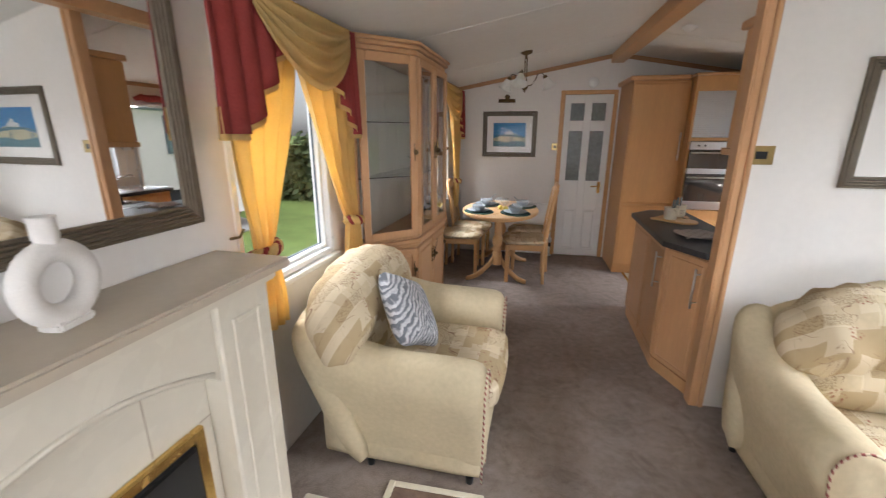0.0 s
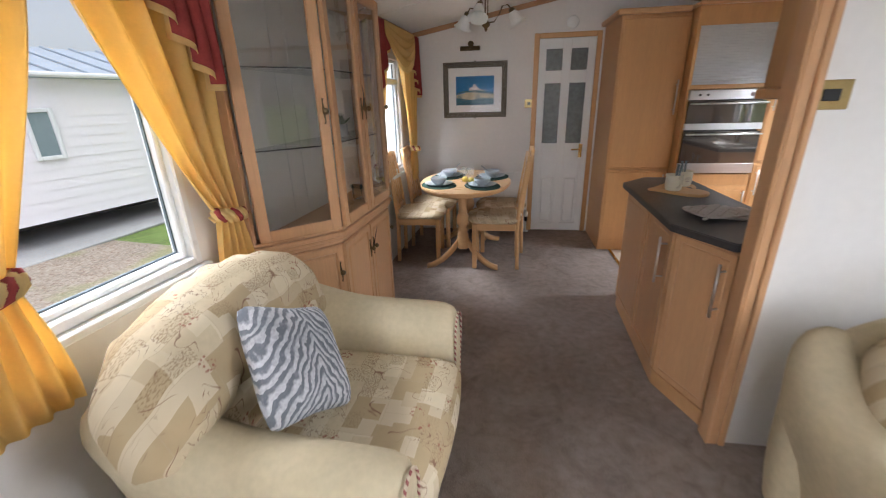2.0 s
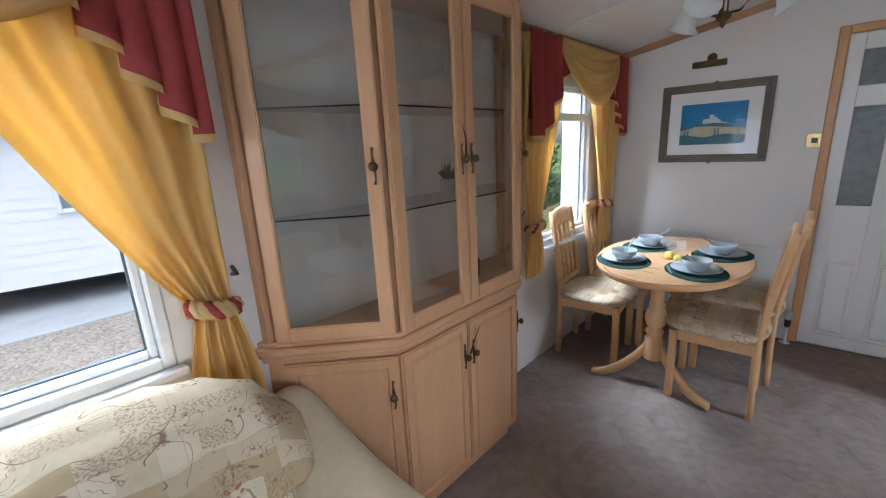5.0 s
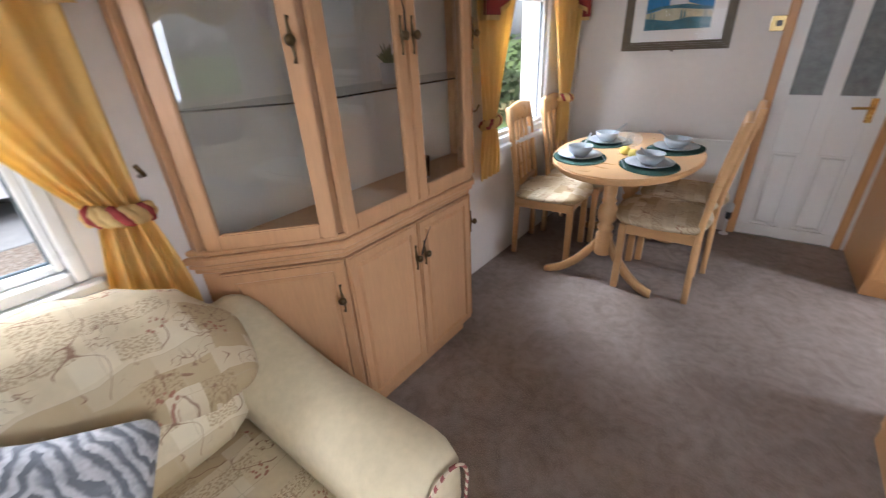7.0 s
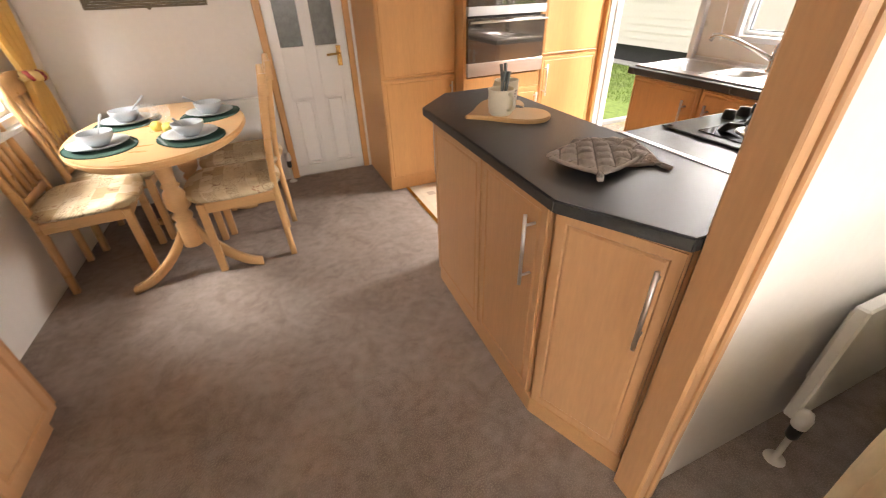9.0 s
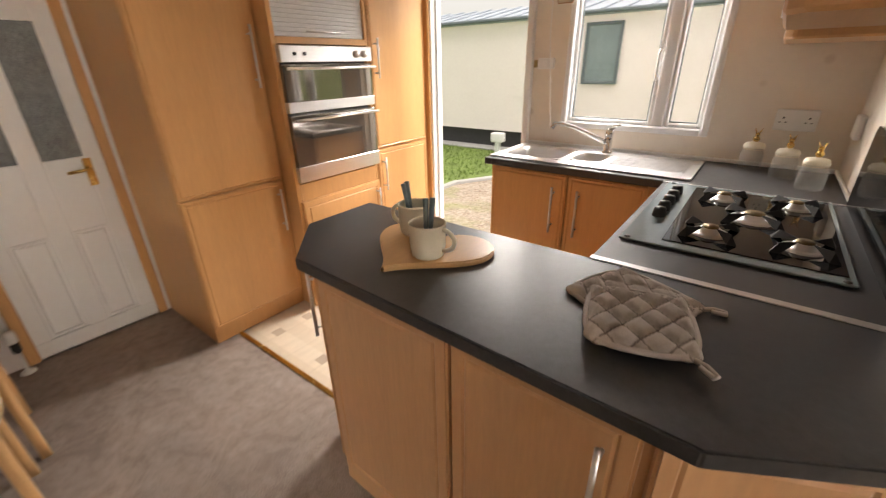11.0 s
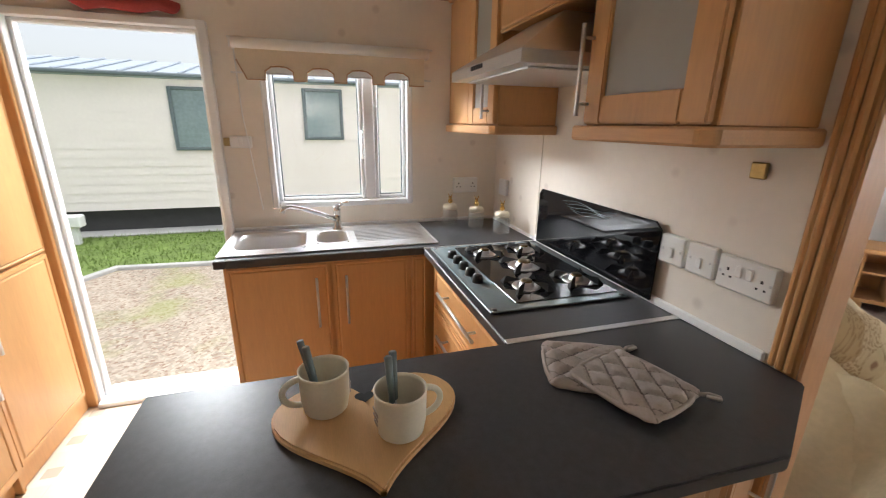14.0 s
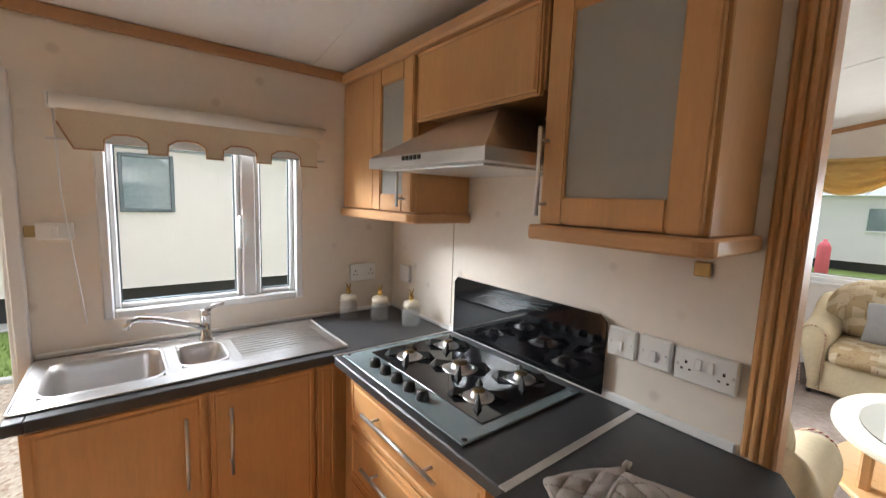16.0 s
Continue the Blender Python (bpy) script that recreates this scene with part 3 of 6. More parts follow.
# the post at the end of the partition, fluted on the kitchen side
post = thing("partition_post", "beech post with fluted face closing the partition", "post", kind="structure")
box("core", (1.1, 2.54, 0), (1.14, 2.602, 2.42), BEECH, 0.004, post)
boxes("fluted_trim", [((1.108 + 0.018 * k, 2.602, 0.907), (1.125 + 0.018 * k, 2.614 + 0.004 * (k % 2), 2.4)) for k in range(3)], BEECH, 0.006, post)
boxes("lounge_trim", [((1.14, 2.512, 0), (1.165, 2.54, 2.4)), ((1.09, 2.518, 0), (1.1, 2.602, 2.4)), ((1.1, 2.52, 0), (1.14, 2.54, 2.4))], BEECH_PALE, 0.005, post)


def window(name, hole, m, depth, mullions, label, transom=None, f=0.045, g=0.028, sill=True):
    """A white plastic window in local (x out of the wall, y along, z up), glass behind the face."""
    y0, y1, z0, z1 = hole
    w = thing(name, label, "window", m=m, kind="structure")
    parts = [((-depth, y0, z0), (0.006, y0 + f, z1)), ((-depth, y1 - f, z0), (0.006, y1, z1)), ((-depth, y0 + f, z0), (0.006, y1 - f, z0 + f)), ((-depth, y0 + f, z1 - f), (0.006, y1 - f, z1))]
    for y in mullions:
        parts.append(((-depth, y - 0.03, z0 + f), (-0.01, y + 0.03, z1 - f)))
    boxes("frame", parts, PVC, 0.006, w)
    edge = [y0 + f, *mullions, y1 - f]
    for a, b in zip(edge, edge[1:]):
        a2, b2 = a + (0.03 if a in mullions else 0), b - (0.03 if b in mullions else 0)
        boxes("sash", [((-depth + 0.012, a2, z0 + f), (-0.02, a2 + g, z1 - f)), ((-depth + 0.012, b2 - g, z0 + f), (-0.02, b2, z1 - f)), ((-depth + 0.012, a2 + g, z0 + f), (-0.02, b2 - g, z0 + f + g)), ((-depth + 0.012, a2 + g, z1 - f - g), (-0.02, b2 - g, z1 - f))], PVC, 0.005, w)
        boxes("seal", [((-depth + 0.03, a2 + g, z0 + f + g), (-depth + 0.04, a2 + g + 0.006, z1 - f - g)), ((-depth + 0.03, b2 - g - 0.006, z0 + f + g), (-depth + 0.04, b2 - g, z1 - f - g)), ((-depth + 0.03, a2 + g + 0.006, z0 + f + g), (-depth + 0.04, b2 - g - 0.006, z0 + f + g + 0.006))], GREY_FRAME, 0, w)
        p = box("pane", (-depth + 0.032, a2 + g, z0 + f + g), (-depth + 0.036, b2 - g, z1 - f - g), PANE, 0, w)
        p.visible_shadow = False
    if transom:
        box("transom", (-depth, y0 + f, transom - 0.025), (-0.008, y1 - f, transom + 0.025), PVC, 0.006, w)
    if sill:
        box("sill", (-0.02, y0 - 0.02, z0 - 0.03), (0.035, y1 + 0.02, z0), PVC, 0.006, w)
    return w


window("window_1", WIN_A, LM, 0.085, [], "white plastic framed lounge window", None, 0.036, 0.022)
window("window_2", WIN_B, LM, 0.085, [], "white plastic framed dining window", 1.62)
EASTM = Matrix(((-1, 0, 0, RIGHT_X), (0, 1, 0, 0), (0, 0, 1, 0), (0, 0, 0, 1)))
w3 = window("window_3", KWIN, EASTM, 0.07, [3.36], "white plastic framed kitchen window", None, 0.034, 0.022, False)
tube("handle", [(0.012, 3.4, 1.28), (0.02, 3.4, 1.3), (0.02, 3.4, 1.4), (0.012, 3.4, 1.42)], 0.008, PVC, w3)
window("window_4", RWIN, EASTM, 0.07, [1.1], "white plastic framed lounge window")
SOUTHM = Matrix(((0, 1, 0, 0), (1, 0, 0, FRONT_Y), (0, 0, 1, 0), (0, 0, 0, 1)))
window("window_5", FWINS[0], SOUTHM, 0.085, [], "white plastic framed front window")
window("window_6", FWINS[1], SOUTHM, 0.085, [], "white plastic framed front window")
boxes("door_frame_1", [((2.838, 4.085, 0.0), (2.95, 4.124, 1.9)), ((2.838, 4.836, 0.0), (2.95, 4.875, 1.9)), ((2.838, 4.124, 1.866), (2.95, 4.836, 1.9)), ((2.88, 4.124, 0.026), (2.92, 4.142, 1.866)), ((2.88, 4.818, 0.026), (2.92, 4.836, 1.866)), ((2.88, 4.142, 1.848), (2.92, 4.818, 1.866))], PVC, 0.004)
tagged(bpy.data.objects["door_frame_1"], "white plastic frame of the open outside door", "door frame", kind="structure")

# light of the sky through the openings, from above the line of sight
window_light("window_1_light", LM @ Vector((-0.8, 1.95, 2.6)), LM @ Vector((0.5, 1.95, 0.9)), 1.0, 0.9, 115)
window_light("window_2_light", LM @ Vector((-0.8, 4.7, 2.6)), LM @ Vector((0.8, 4.7, 0.9)), 1.3, 1.1, 290)
window_light("window_3_light", (3.75, 4.3, 2.2), (2.2, 2.6, 1.15), 0.9, 0.7, 95, spread=150)
window_light("doorway_light", (3.9, 4.48, 2.75), (2.6, 4.48, 0.7), 0.9, 1.0, 26, spread=80)
window_light("window_4_light", (4.2, 1.12, 2.4), (0.0, 1.5, 1.2), 1.5, 1.0, 230)
window_light("window_5_light", (0.8, -1.75, 1.4), (0.8, 2, 0.9), 0.6, 1.0, 16)
window_light("window_6_light", (-0.3, -1.75, 1.4), (-0.3, 2, 0.9), 1.2, 1.0, 25)


# ---- kitchen ----
def panel_door(name, w, h, parent, m, material=BEECH, rim=0.045, t=0.02, deep=0.004):
    """A slab door in local x (width), z (height), its face at y = -t, with a routed line near the rim."""
    bm = bmesh.new()
    add_box(bm, (0, -t, 0), (w, 0, h))
    f = min(bm.faces, key=lambda q: q.calc_center_median().y)
    for th, dp in ((rim, 0), (0.005 + deep * 0.4, -deep), (0.005 + deep * 1.2, deep)):
        bmesh.ops.inset_region(bm, faces=[f], thickness=th, depth=dp)
    outer = [e for e in bm.edges if all(abs(q.co.y + t) < 1e-5 and (min(abs(q.co.x), abs(q.co.x - w)) < 1e-5 or min(abs(q.co.z), abs(q.co.z - h)) < 1e-5) for q in e.verts)]
    outer = [e for e in outer if all(len([1 for q in e.verts]) == 2 for _ in (0,)) and (abs(e.verts[0].co.x - e.verts[1].co.x) < 1e-5 or abs(e.verts[0].co.z - e.verts[1].co.z) < 1e-5) and (min(e.verts[0].co.x, w - e.verts[0].co.x, e.verts[0].co.z, h - e.verts[0].co.z) < 1e-5)]
    bmesh.ops.bevel(bm, geom=outer, offset=0.006, segments=2, affect="EDGES")
    return mk(name, bm, material, parent, m=m)


def bar_handle(parent, a, b, out, r=0.006):
    """A steel bar from a to b on two posts; out is the way off the door."""
    a, b, out = Vector(a), Vector(b), Vector(out)
    d = (b - a)
    bm = bmesh.new()
    add_tube(bm, [a + out * 0.035, b + out * 0.035], r, 10)
    for k in (0.14, 0.86):
        add_tube(bm, [a + d * k, a + d * k + out * 0.035], r * 0.75, 8)
    return mk("handle", bm, STEEL, parent, True)


def face(p, q):
    """The pose of a front that runs from p to q in plan, its outside to the right of that way."""
    a = math.atan2(q[1] - p[1], q[0] - p[0])
    return Matrix.Translation((p[0], p[1], 0)) @ Matrix.Rotation(a, 4, "Z")


TOP, UNDER = 0.905, 0.87
# peninsula
pen = thing("kitchen_peninsula", "beech kitchen peninsula with chamfered dark worktop", "kitchen unit")
PTOP = [(1.425, 2.602), (1.425, 4.02), (1.15, 4.02), (0.965, 3.825), (0.93, 2.868), (1.076, 2.605)]
prism("worktop", PTOP, UNDER, TOP, WORKTOP, 0.004, pen, seg=2)
PBODY = [(1.4, 2.625), (1.4, 3.985), (1.18, 3.985), (1.02, 3.81), (0.998, 2.93), (1.13, 2.625)]
prism("body", PBODY, 0.0, UNDER, BEECH_PALE, 0.002, pen)
for p, q, hx in (((1.02, 3.8), (1.009, 3.335), None), ((1.009, 3.33), (0.998, 2.937), 0.335), ((0.996, 2.925), (1.126, 2.63), 0.275)):
    L = math.hypot(q[0] - p[0], q[1] - p[1])
    fm = face(p, q)
    panel_door("door", L - 0.004, 0.76, pen, fm @ pose(0.002, 0, 0.09), BEECH_PALE)
    if hx:
        bar_handle(pen, fm @ Vector((hx, -0.02, 0.56)), fm @ Vector((hx, -0.02, 0.8)), fm.to_3x3() @ Vector((0, -1, 0)))
panel_door("door", 0.2, 0.76, pen, face((1.39, 3.985), (1.19, 3.985)) @ pose(0, 0, 0.09), BEECH_PALE)
panel_door("door", 0.21, 0.76, pen, face((1.172, 3.976), (1.03, 3.82)) @ pose(0, 0, 0.09), BEECH_PALE)
bar_handle(pen, (1.085, 3.91, 0.55), (1.085, 3.91, 0.8), (-0.74, 0.67, 0))
prism("plinth", [(0.985, 2.925), (1.115, 2.615), (1.135, 2.63), (1.008, 2.935), (1.03, 3.81), (1.19, 3.985), (1.18, 4.0), (1.015, 3.815)], 0.0, 0.08, BEECH_FLAT, 0.002, pen)

# hob run and sink run
run = thing("hob_counter", "dark worktop with beech drawers below, along the kitchen wall", "kitchen unit")
box("worktop", (1.427, 2.602, UNDER), (2.32, 3.19, TOP), WORKTOP, 0.004, run)
box("body", (1.43, 2.602, 0.0), (2.32, 3.14, UNDER), BEECH, 0.002, run)
for z, h in ((0.66, 0.19), (0.45, 0.2), (0.09, 0.35)):
    panel_door("drawer", 0.74, h, run, face((2.24, 3.14), (1.5, 3.14)) @ pose(0, 0, z), rim=0.03)
    bar_handle(run, (2.08, 3.16, z + h * 0.62), (1.66, 3.16, z + h * 0.62), (0, 1, 0), 0.007)
for x0, x1 in ((1.418, 1.44), (2.318, 2.33)):
    box("edge_strip", (x0, 2.602, TOP), (x1, 3.19, TOP + 0.003), ALU, 0.001, run)
sinkc = thing("sink_counter", "dark worktop over beech cupboards below the kitchen window", "kitchen unit")
BX0, BX1, BY0, BY1 = 2.46, 2.76, 3.72, 4.02
boxes("worktop", [((2.34, 2.602, UNDER), (2.868, 3.46, TOP)), ((2.34, 4.04, UNDER), (2.868, 4.085, TOP)), ((2.34, 3.46, UNDER), (2.42, 4.04, TOP)), ((2.8, 3.46, UNDER), (2.868, 4.04, TOP))], WORKTOP, 0.003, sinkc)
boxes("body", [((2.385, 2.61, 0.0), (2.4, 4.06, UNDER)), ((2.4, 4.045, 0.0), (2.868, 4.06, UNDER))], BEECH, 0.002, sinkc)
for y0, y1, hy in ((4.05, 3.62, 3.68), (3.61, 3.25, 3.55), (3.24, 3.16, None)):
    panel_door("door", y0 - y1, 0.77, sinkc, face((2.385, y0), (2.385, y1)) @ pose(0, 0, 0.09), rim=0.02)
    if hy:
        bar_handle(sinkc, (2.365, hy, 0.56), (2.365, hy, 0.8), (-1, 0, 0))
boxes("upstand", [((1.17, 2.602, TOP), (2.33, 2.614, TOP + 0.028)), ((2.34, 2.602, TOP), (2.86, 2.612, TOP + 0.02)), ((2.856, 2.614, TOP), (2.868, 4.08, TOP + 0.02))], WHITE, 0.004, sinkc)

sink = thing("sink", "stainless steel one and a half bowl sink with drainer", "sink")


def bowl(x0, x1, y0, y1, depth, r):
    bm = bmesh.new()
    rings = []
    for z, g in ((0.0, -0.012), (0.003, -0.004), (0.0, 0.0), (-0.02, 0.006), (-depth + 0.03, 0.016), (-depth, 0.05)):
        ring = []
        for cx, cy, a0 in ((x1 - r, y1 - r, 0), (x0 + r, y1 - r, 90), (x0 + r, y0 + r, 180), (x1 - r, y0 + r, 270)):
            for k in range(7):
                a = radians(a0 + k * 15)
                rr = max(r - g, 0.005)
                ring.append(bm.verts.new((cx + rr * math.cos(a), cy + rr * math.sin(a), TOP + 0.006 + z)))
        rings.append(ring)
    for p, q in zip(rings, rings[1:]):
        for k in range(28):
            bm.faces.new((p[k], p[(k + 1) % 28], q[(k + 1) % 28], q[k]))
    bm.faces.new(rings[-1])
    return mk("bowl", bm, STEEL, sink, True)


bowl(2.46, 2.76, 3.72, 4.03, 0.15, 0.06)
bowl(2.5, 2.73, 3.52, 3.67, 0.09, 0.055)
lathe("drain", [(0.001, 0), (0.028, 0.002), (0.034, 0)], CHROME, sink, (2.61, 3.87, TOP - 0.142), 16)
boxes("rim", [((2.385, 4.03, TOP - 0.002), (2.82, 4.08, TOP + 0.005)), ((2.385, 3.1, TOP - 0.002), (2.46, 4.03, TOP + 0.005)), ((2.76, 3.1, TOP - 0.002), (2.82, 4.03, TOP + 0.005)), ((2.46, 3.67, TOP - 0.002), (2.76, 3.72, TOP + 0.005)), ((2.46, 3.1, TOP - 0.002), (2.5, 3.67, TOP + 0.005)), ((2.73, 3.1, TOP - 0.002), (2.76, 3.67, TOP + 0.005)), ((2.5, 3.1, TOP - 0.002), (2.73, 3.52, TOP + 0.0035))], STEEL, 0.001, sink)
boxes("drainer_rib", [((2.5 + 0.028 * k, 3.14, TOP + 0.0035), (2.512 + 0.028 * k, 3.48, TOP + 0.0065)) for k in range(9)], STEEL, 0.0015, sink)
tube("rolled_edge", [(2.385, 3.11, TOP + 0.005), (2.395, 3.1, TOP + 0.005), (2.81, 3.1, TOP + 0.005), (2.82, 3.11, TOP + 0.005), (2.82, 4.07, TOP + 0.005), (2.81, 4.08, TOP + 0.005), (2.395, 4.08, TOP + 0.005), (2.385, 4.07, TOP + 0.005)], 0.004, STEEL, sink, 8, True)
tap = thing("mixer_tap", "chrome lever mixer tap on the sink", "tap")
lathe("body", [(0.027, 0), (0.027, 0.01), (0.02, 0.015), (0.02, 0.1), (0.022, 0.11), (0.018, 0.13), (0.001, 0.135)], CHROME, tap, (2.76, 3.56, TOP + 0.005), 20)
tube("spout", [(2.75, 3.57, 0.97), (2.72, 3.62, 1.0), (2.66, 3.72, 1.05), (2.62, 3.785, 1.072), (2.605, 3.81, 1.07), (2.6, 3.82, 1.045)], [0.012, 0.012, 0.011, 0.011, 0.012, 0.012], CHROME, tap, 12)
tube("lever", [(2.76, 3.56, 1.035), (2.74, 3.53, 1.06), (2.715, 3.5, 1.068)], [0.012, 0.009, 0.007], CHROME, tap)

# gas hob
hob = thing("gas_hob", "black glass gas hob with five burners and grey rim", "hob")
box("glass_base", (1.59, 2.655, TOP + 0.003), (2.3, 3.165, TOP + 0.009), HOB_RIM, 0.003, hob)
box("black_panel", (1.63, 2.67, TOP + 0.0095), (2.26, 3.06, TOP + 0.0125), BLACK_GLASS, 0.002, hob)
for k in range(5):
    bm = bmesh.new()
    add_lathe(bm, [(0.021, 0), (0.02, 0.012), (0.017, 0.028), (0.001, 0.03)], 14, Matrix.Translation((1.84 + 0.075 * k, 3.11, TOP + 0.009)))
    mk("knob", bm, BLACK, hob, True)
for bx, by, r in ((1.75, 2.96, 0.042), (1.76, 2.75, 0.042), (1.95, 2.865, 0.055), (2.14, 2.96, 0.042), (2.15, 2.76, 0.038)):
    z = TOP + 0.0125
    lathe("burner", [(r * 1.2, 0), (r * 1.15, 0.004), (r * 0.85, 0.003), (r * 0.62, 0.004), (r * 0.6, 0.017), (r * 0.5, 0.019)], STEEL, hob, (bx, by, z))
    lathe("burner_cap", [(r * 0.5, 0.019), (r * 0.46, 0.024), (0.001, 0.0245)], OLD_BRASS, hob, (bx, by, z))
    for a in range(4):
        arm = Matrix.Translation((bx, by, z)) @ Matrix.Rotation(radians(45 + 90 * a), 4, "Z")
        bm = bmesh.new()
        vs = [bm.verts.new(arm @ Vector(q)) for q in ((0.024, -0.002, 0.022), (0.024, 0.002, 0.022), (r + 0.04, 0.014, 0.0), (r + 0.058, 0.0, 0.0), (r + 0.04, -0.014, 0.0), (r + 0.034, 0.0, 0.026))]
        for f in ((0, 1, 5), (1, 2, 5), (2, 3, 5), (3, 4, 5), (4, 0, 5), (0, 4, 3), (0, 3, 2), (0, 2, 1)):
            bm.faces.new([vs[k] for k in f])
        mk("pan_support", bm, IRON, hob)
for x, y in ((1.605, 2.675), (1.605, 3.145), (2.285, 2.675), (2.285, 3.145)):
    lathe("screw", [(0.009, 0), (0.007, 0.003), (0.001, 0.0035)], BLACK, hob, (x, y, TOP + 0.009), 12)
splash = thing("hob_splashback", "black glass splashback standing behind the hob", "splashback")
prism("glass", [(1.535, TOP + 0.012), (2.285, TOP + 0.012), (2.285, 1.155), (2.265, 1.178), (1.56, 1.178), (1.535, 1.155)], 0, 0.008, BLACK_GLASS, 0.001, splash, m=Matrix(((1, 0, 0, 0), (0, 0, 1, 2.616), (0, 1, 0, 0), (0, 0, 0, 1))))
for k in range(5):
    tube("etched_wave", [(1.66 + 0.02 * j, 2.6255, 1.16 - 0.009 * k + 0.006 * math.sin(j * 0.5 + k)) for j in range(4 + k, 22 - k)], 0.0012, HOB_RIM, splash, 5)


# sockets and switches
def socket(name, c, w, h, way, label, parts, material=WHITE):
    """A wall plate round c, w wide and h high, on a wall whose face looks along way ('y' or '-x' or '-y')."""
    m = {"y": Matrix(((-1, 0, 0, c[0]), (0, 1, 0, c[1]), (0, 0, 1, c[2]), (0, 0, 0, 1))), "-y": Matrix(((1, 0, 0, c[0]), (0, -1, 0, c[1]), (0, 0, 1, c[2]), (0, 0, 0, 1))), "-x": Matrix(((0, -1, 0, c[0]), (1, 0, 0, c[1]), (0, 0, 1, c[2]), (0, 0, 0, 1)))}[way]
    s = thing(name, label, "wall switch" if "switch" in name else "socket", m=m)
    box("plate", (-w / 2, 0, -h / 2), (w / 2, 0.022 if material is WHITE else 0.006, h / 2), material, 0.004, s)
    d = 0.022 if material is WHITE else 0.006
    for px, pz in parts.get("rockers", []):
        box("rocker", (px - 0.009, d, pz - 0.016), (px + 0.009, d + 0.006, pz + 0.016), WHITE, 0.003, s)
    for px, pz in parts.get("holes", []):
        boxes("pin_hole", [((px - 0.003, d, pz + 0.006), (px + 0.003, d + 0.0008, pz + 0.014)), ((px - 0.013, d, pz - 0.012), (px - 0.007, d + 0.0008, pz - 0.007)), ((px + 0.007, d, pz - 0.012), (px + 0.013, d + 0.0008, pz - 0.007))], BLACK, 0, s)
    for px, pz, sw, sh in parts.get("dark", []):
        box("rocker", (px - sw, d, pz - sh), (px + sw, d + 0.004, pz + sh), BLACK, 0.002, s)
    for px in parts.get("screws", []):
        lathe("screw", [(0.004, 0), (0.003, 0.0015), (0.001, 0.0016)], STEEL, s, m=Matrix.Translation((px, d, 0)) @ Matrix.Rotation(-math.pi / 2, 4, "X"), seg=10)
    return s


socket("fused_switch", (1.485, 2.6, 1.105), 0.09, 0.09, "y", "white fused switch on the kitchen wall", {"rockers": [(0, -0.008)], "screws": [-0.032, 0.032]})
socket("fused_switch", (1.385, 2.6, 1.105), 0.09, 0.09, "y", "white fused switch on the kitchen wall", {"rockers": [(0, -0.008)], "screws": [-0.032, 0.032]})
socket("double_socket", (1.255, 2.6, 1.1), 0.15, 0.09, "y", "white double power socket on the kitchen wall", {"rockers": [(-0.014, 0.012), (0.014, 0.012)], "holes": [(-0.045, 0), (0.045, -0.006)], "screws": [-0.066, 0.066]})
socket("double_socket", (2.87, 2.8, 1.12), 0.15, 0.09, "-x", "white double power socket in the kitchen corner", {"holes": [(-0.045, 0), (0.045, 0)]})
socket("single_socket", (2.72, 2.6, 1.12), 0.09, 0.09, "y", "white blank plate in the kitchen corner", {})
socket("light_switch", (2.87, 4.0, 1.365), 0.1, 0.06, "-x", "white light switch by the outside door", {"rockers": [(0, 0)]})
for c, way in (((1.29, 2.602, 1.365), "y"), ((2.868, 4.06, 1.365), "-x")):
    s = thing("gas_tag", "small brass yellow plate on the kitchen wall", "wall plate")
    if way == "y":
        box("plate", (c[0] - 0.02, c[1], c[2] - 0.02), (c[0] + 0.02, c[1] + 0.012, c[2] + 0.02), PLATE_BRASS, 0.003, s)
    else:
        box("plate", (c[0] - 0.008, c[1] - 0.02, c[2] - 0.02), (c[0], c[1] + 0.02, c[2] + 0.02), PLATE_BRASS, 0.003, s)


# tall units along the end wall
tall = thing("tall_fridge_unit", "tall beech cupboard with split doors", "kitchen unit")
box("body", (1.112, 5.0, 0.0), (1.66, 5.612, 2.07), BEECH, 0.002, tall)
panel_door("door", 0.54, 1.24, tall, pose(1.116, 5.0, 0.81), rim=0.012)
panel_door("door", 0.54, 0.71, tall, pose(1.116, 5.0, 0.09), rim=0.025)
bar_handle(tall, (1.61, 4.98, 1.28), (1.61, 4.98, 1.56), (0, -1, 0))
bar_handle(tall, (1.61, 4.98, 0.52), (1.61, 4.98, 0.76), (0, -1, 0))
prism("cornice", [(1.07, 4.96), (1.64, 4.96), (1.64, 5.612), (1.07, 5.612)], 2.07, 2.115, BEECH_FLAT, 0.01, tall)
ovu = thing("oven_unit", "tall beech oven housing with roller shutter above", "kitchen unit")
boxes("body", [((1.664, 4.875, 0.0), (1.69, 5.612, 2.09)), ((2.27, 4.875, 0.0), (2.288, 5.612, 2.09)), ((1.69, 4.875, 0.68), (2.27, 5.612, 0.775)), ((1.69, 4.875, 1.478), (2.27, 5.612, 1.51)), ((1.69, 4.875, 1.95), (2.27, 5.612, 2.09)), ((1.69, 5.3, 0.0), (2.27, 5.612, 2.09)), ((1.69, 4.9, 0.0), (2.27, 5.3, 0.1))], BEECH, 0.002, ovu)
panel_door("door", 0.6, 0.58, ovu, pose(1.68, 4.875, 0.1), rim=0.045)
bar_handle(ovu, (2.24, 4.855, 0.46), (2.24, 4.855, 0.64), (0, -1, 0))
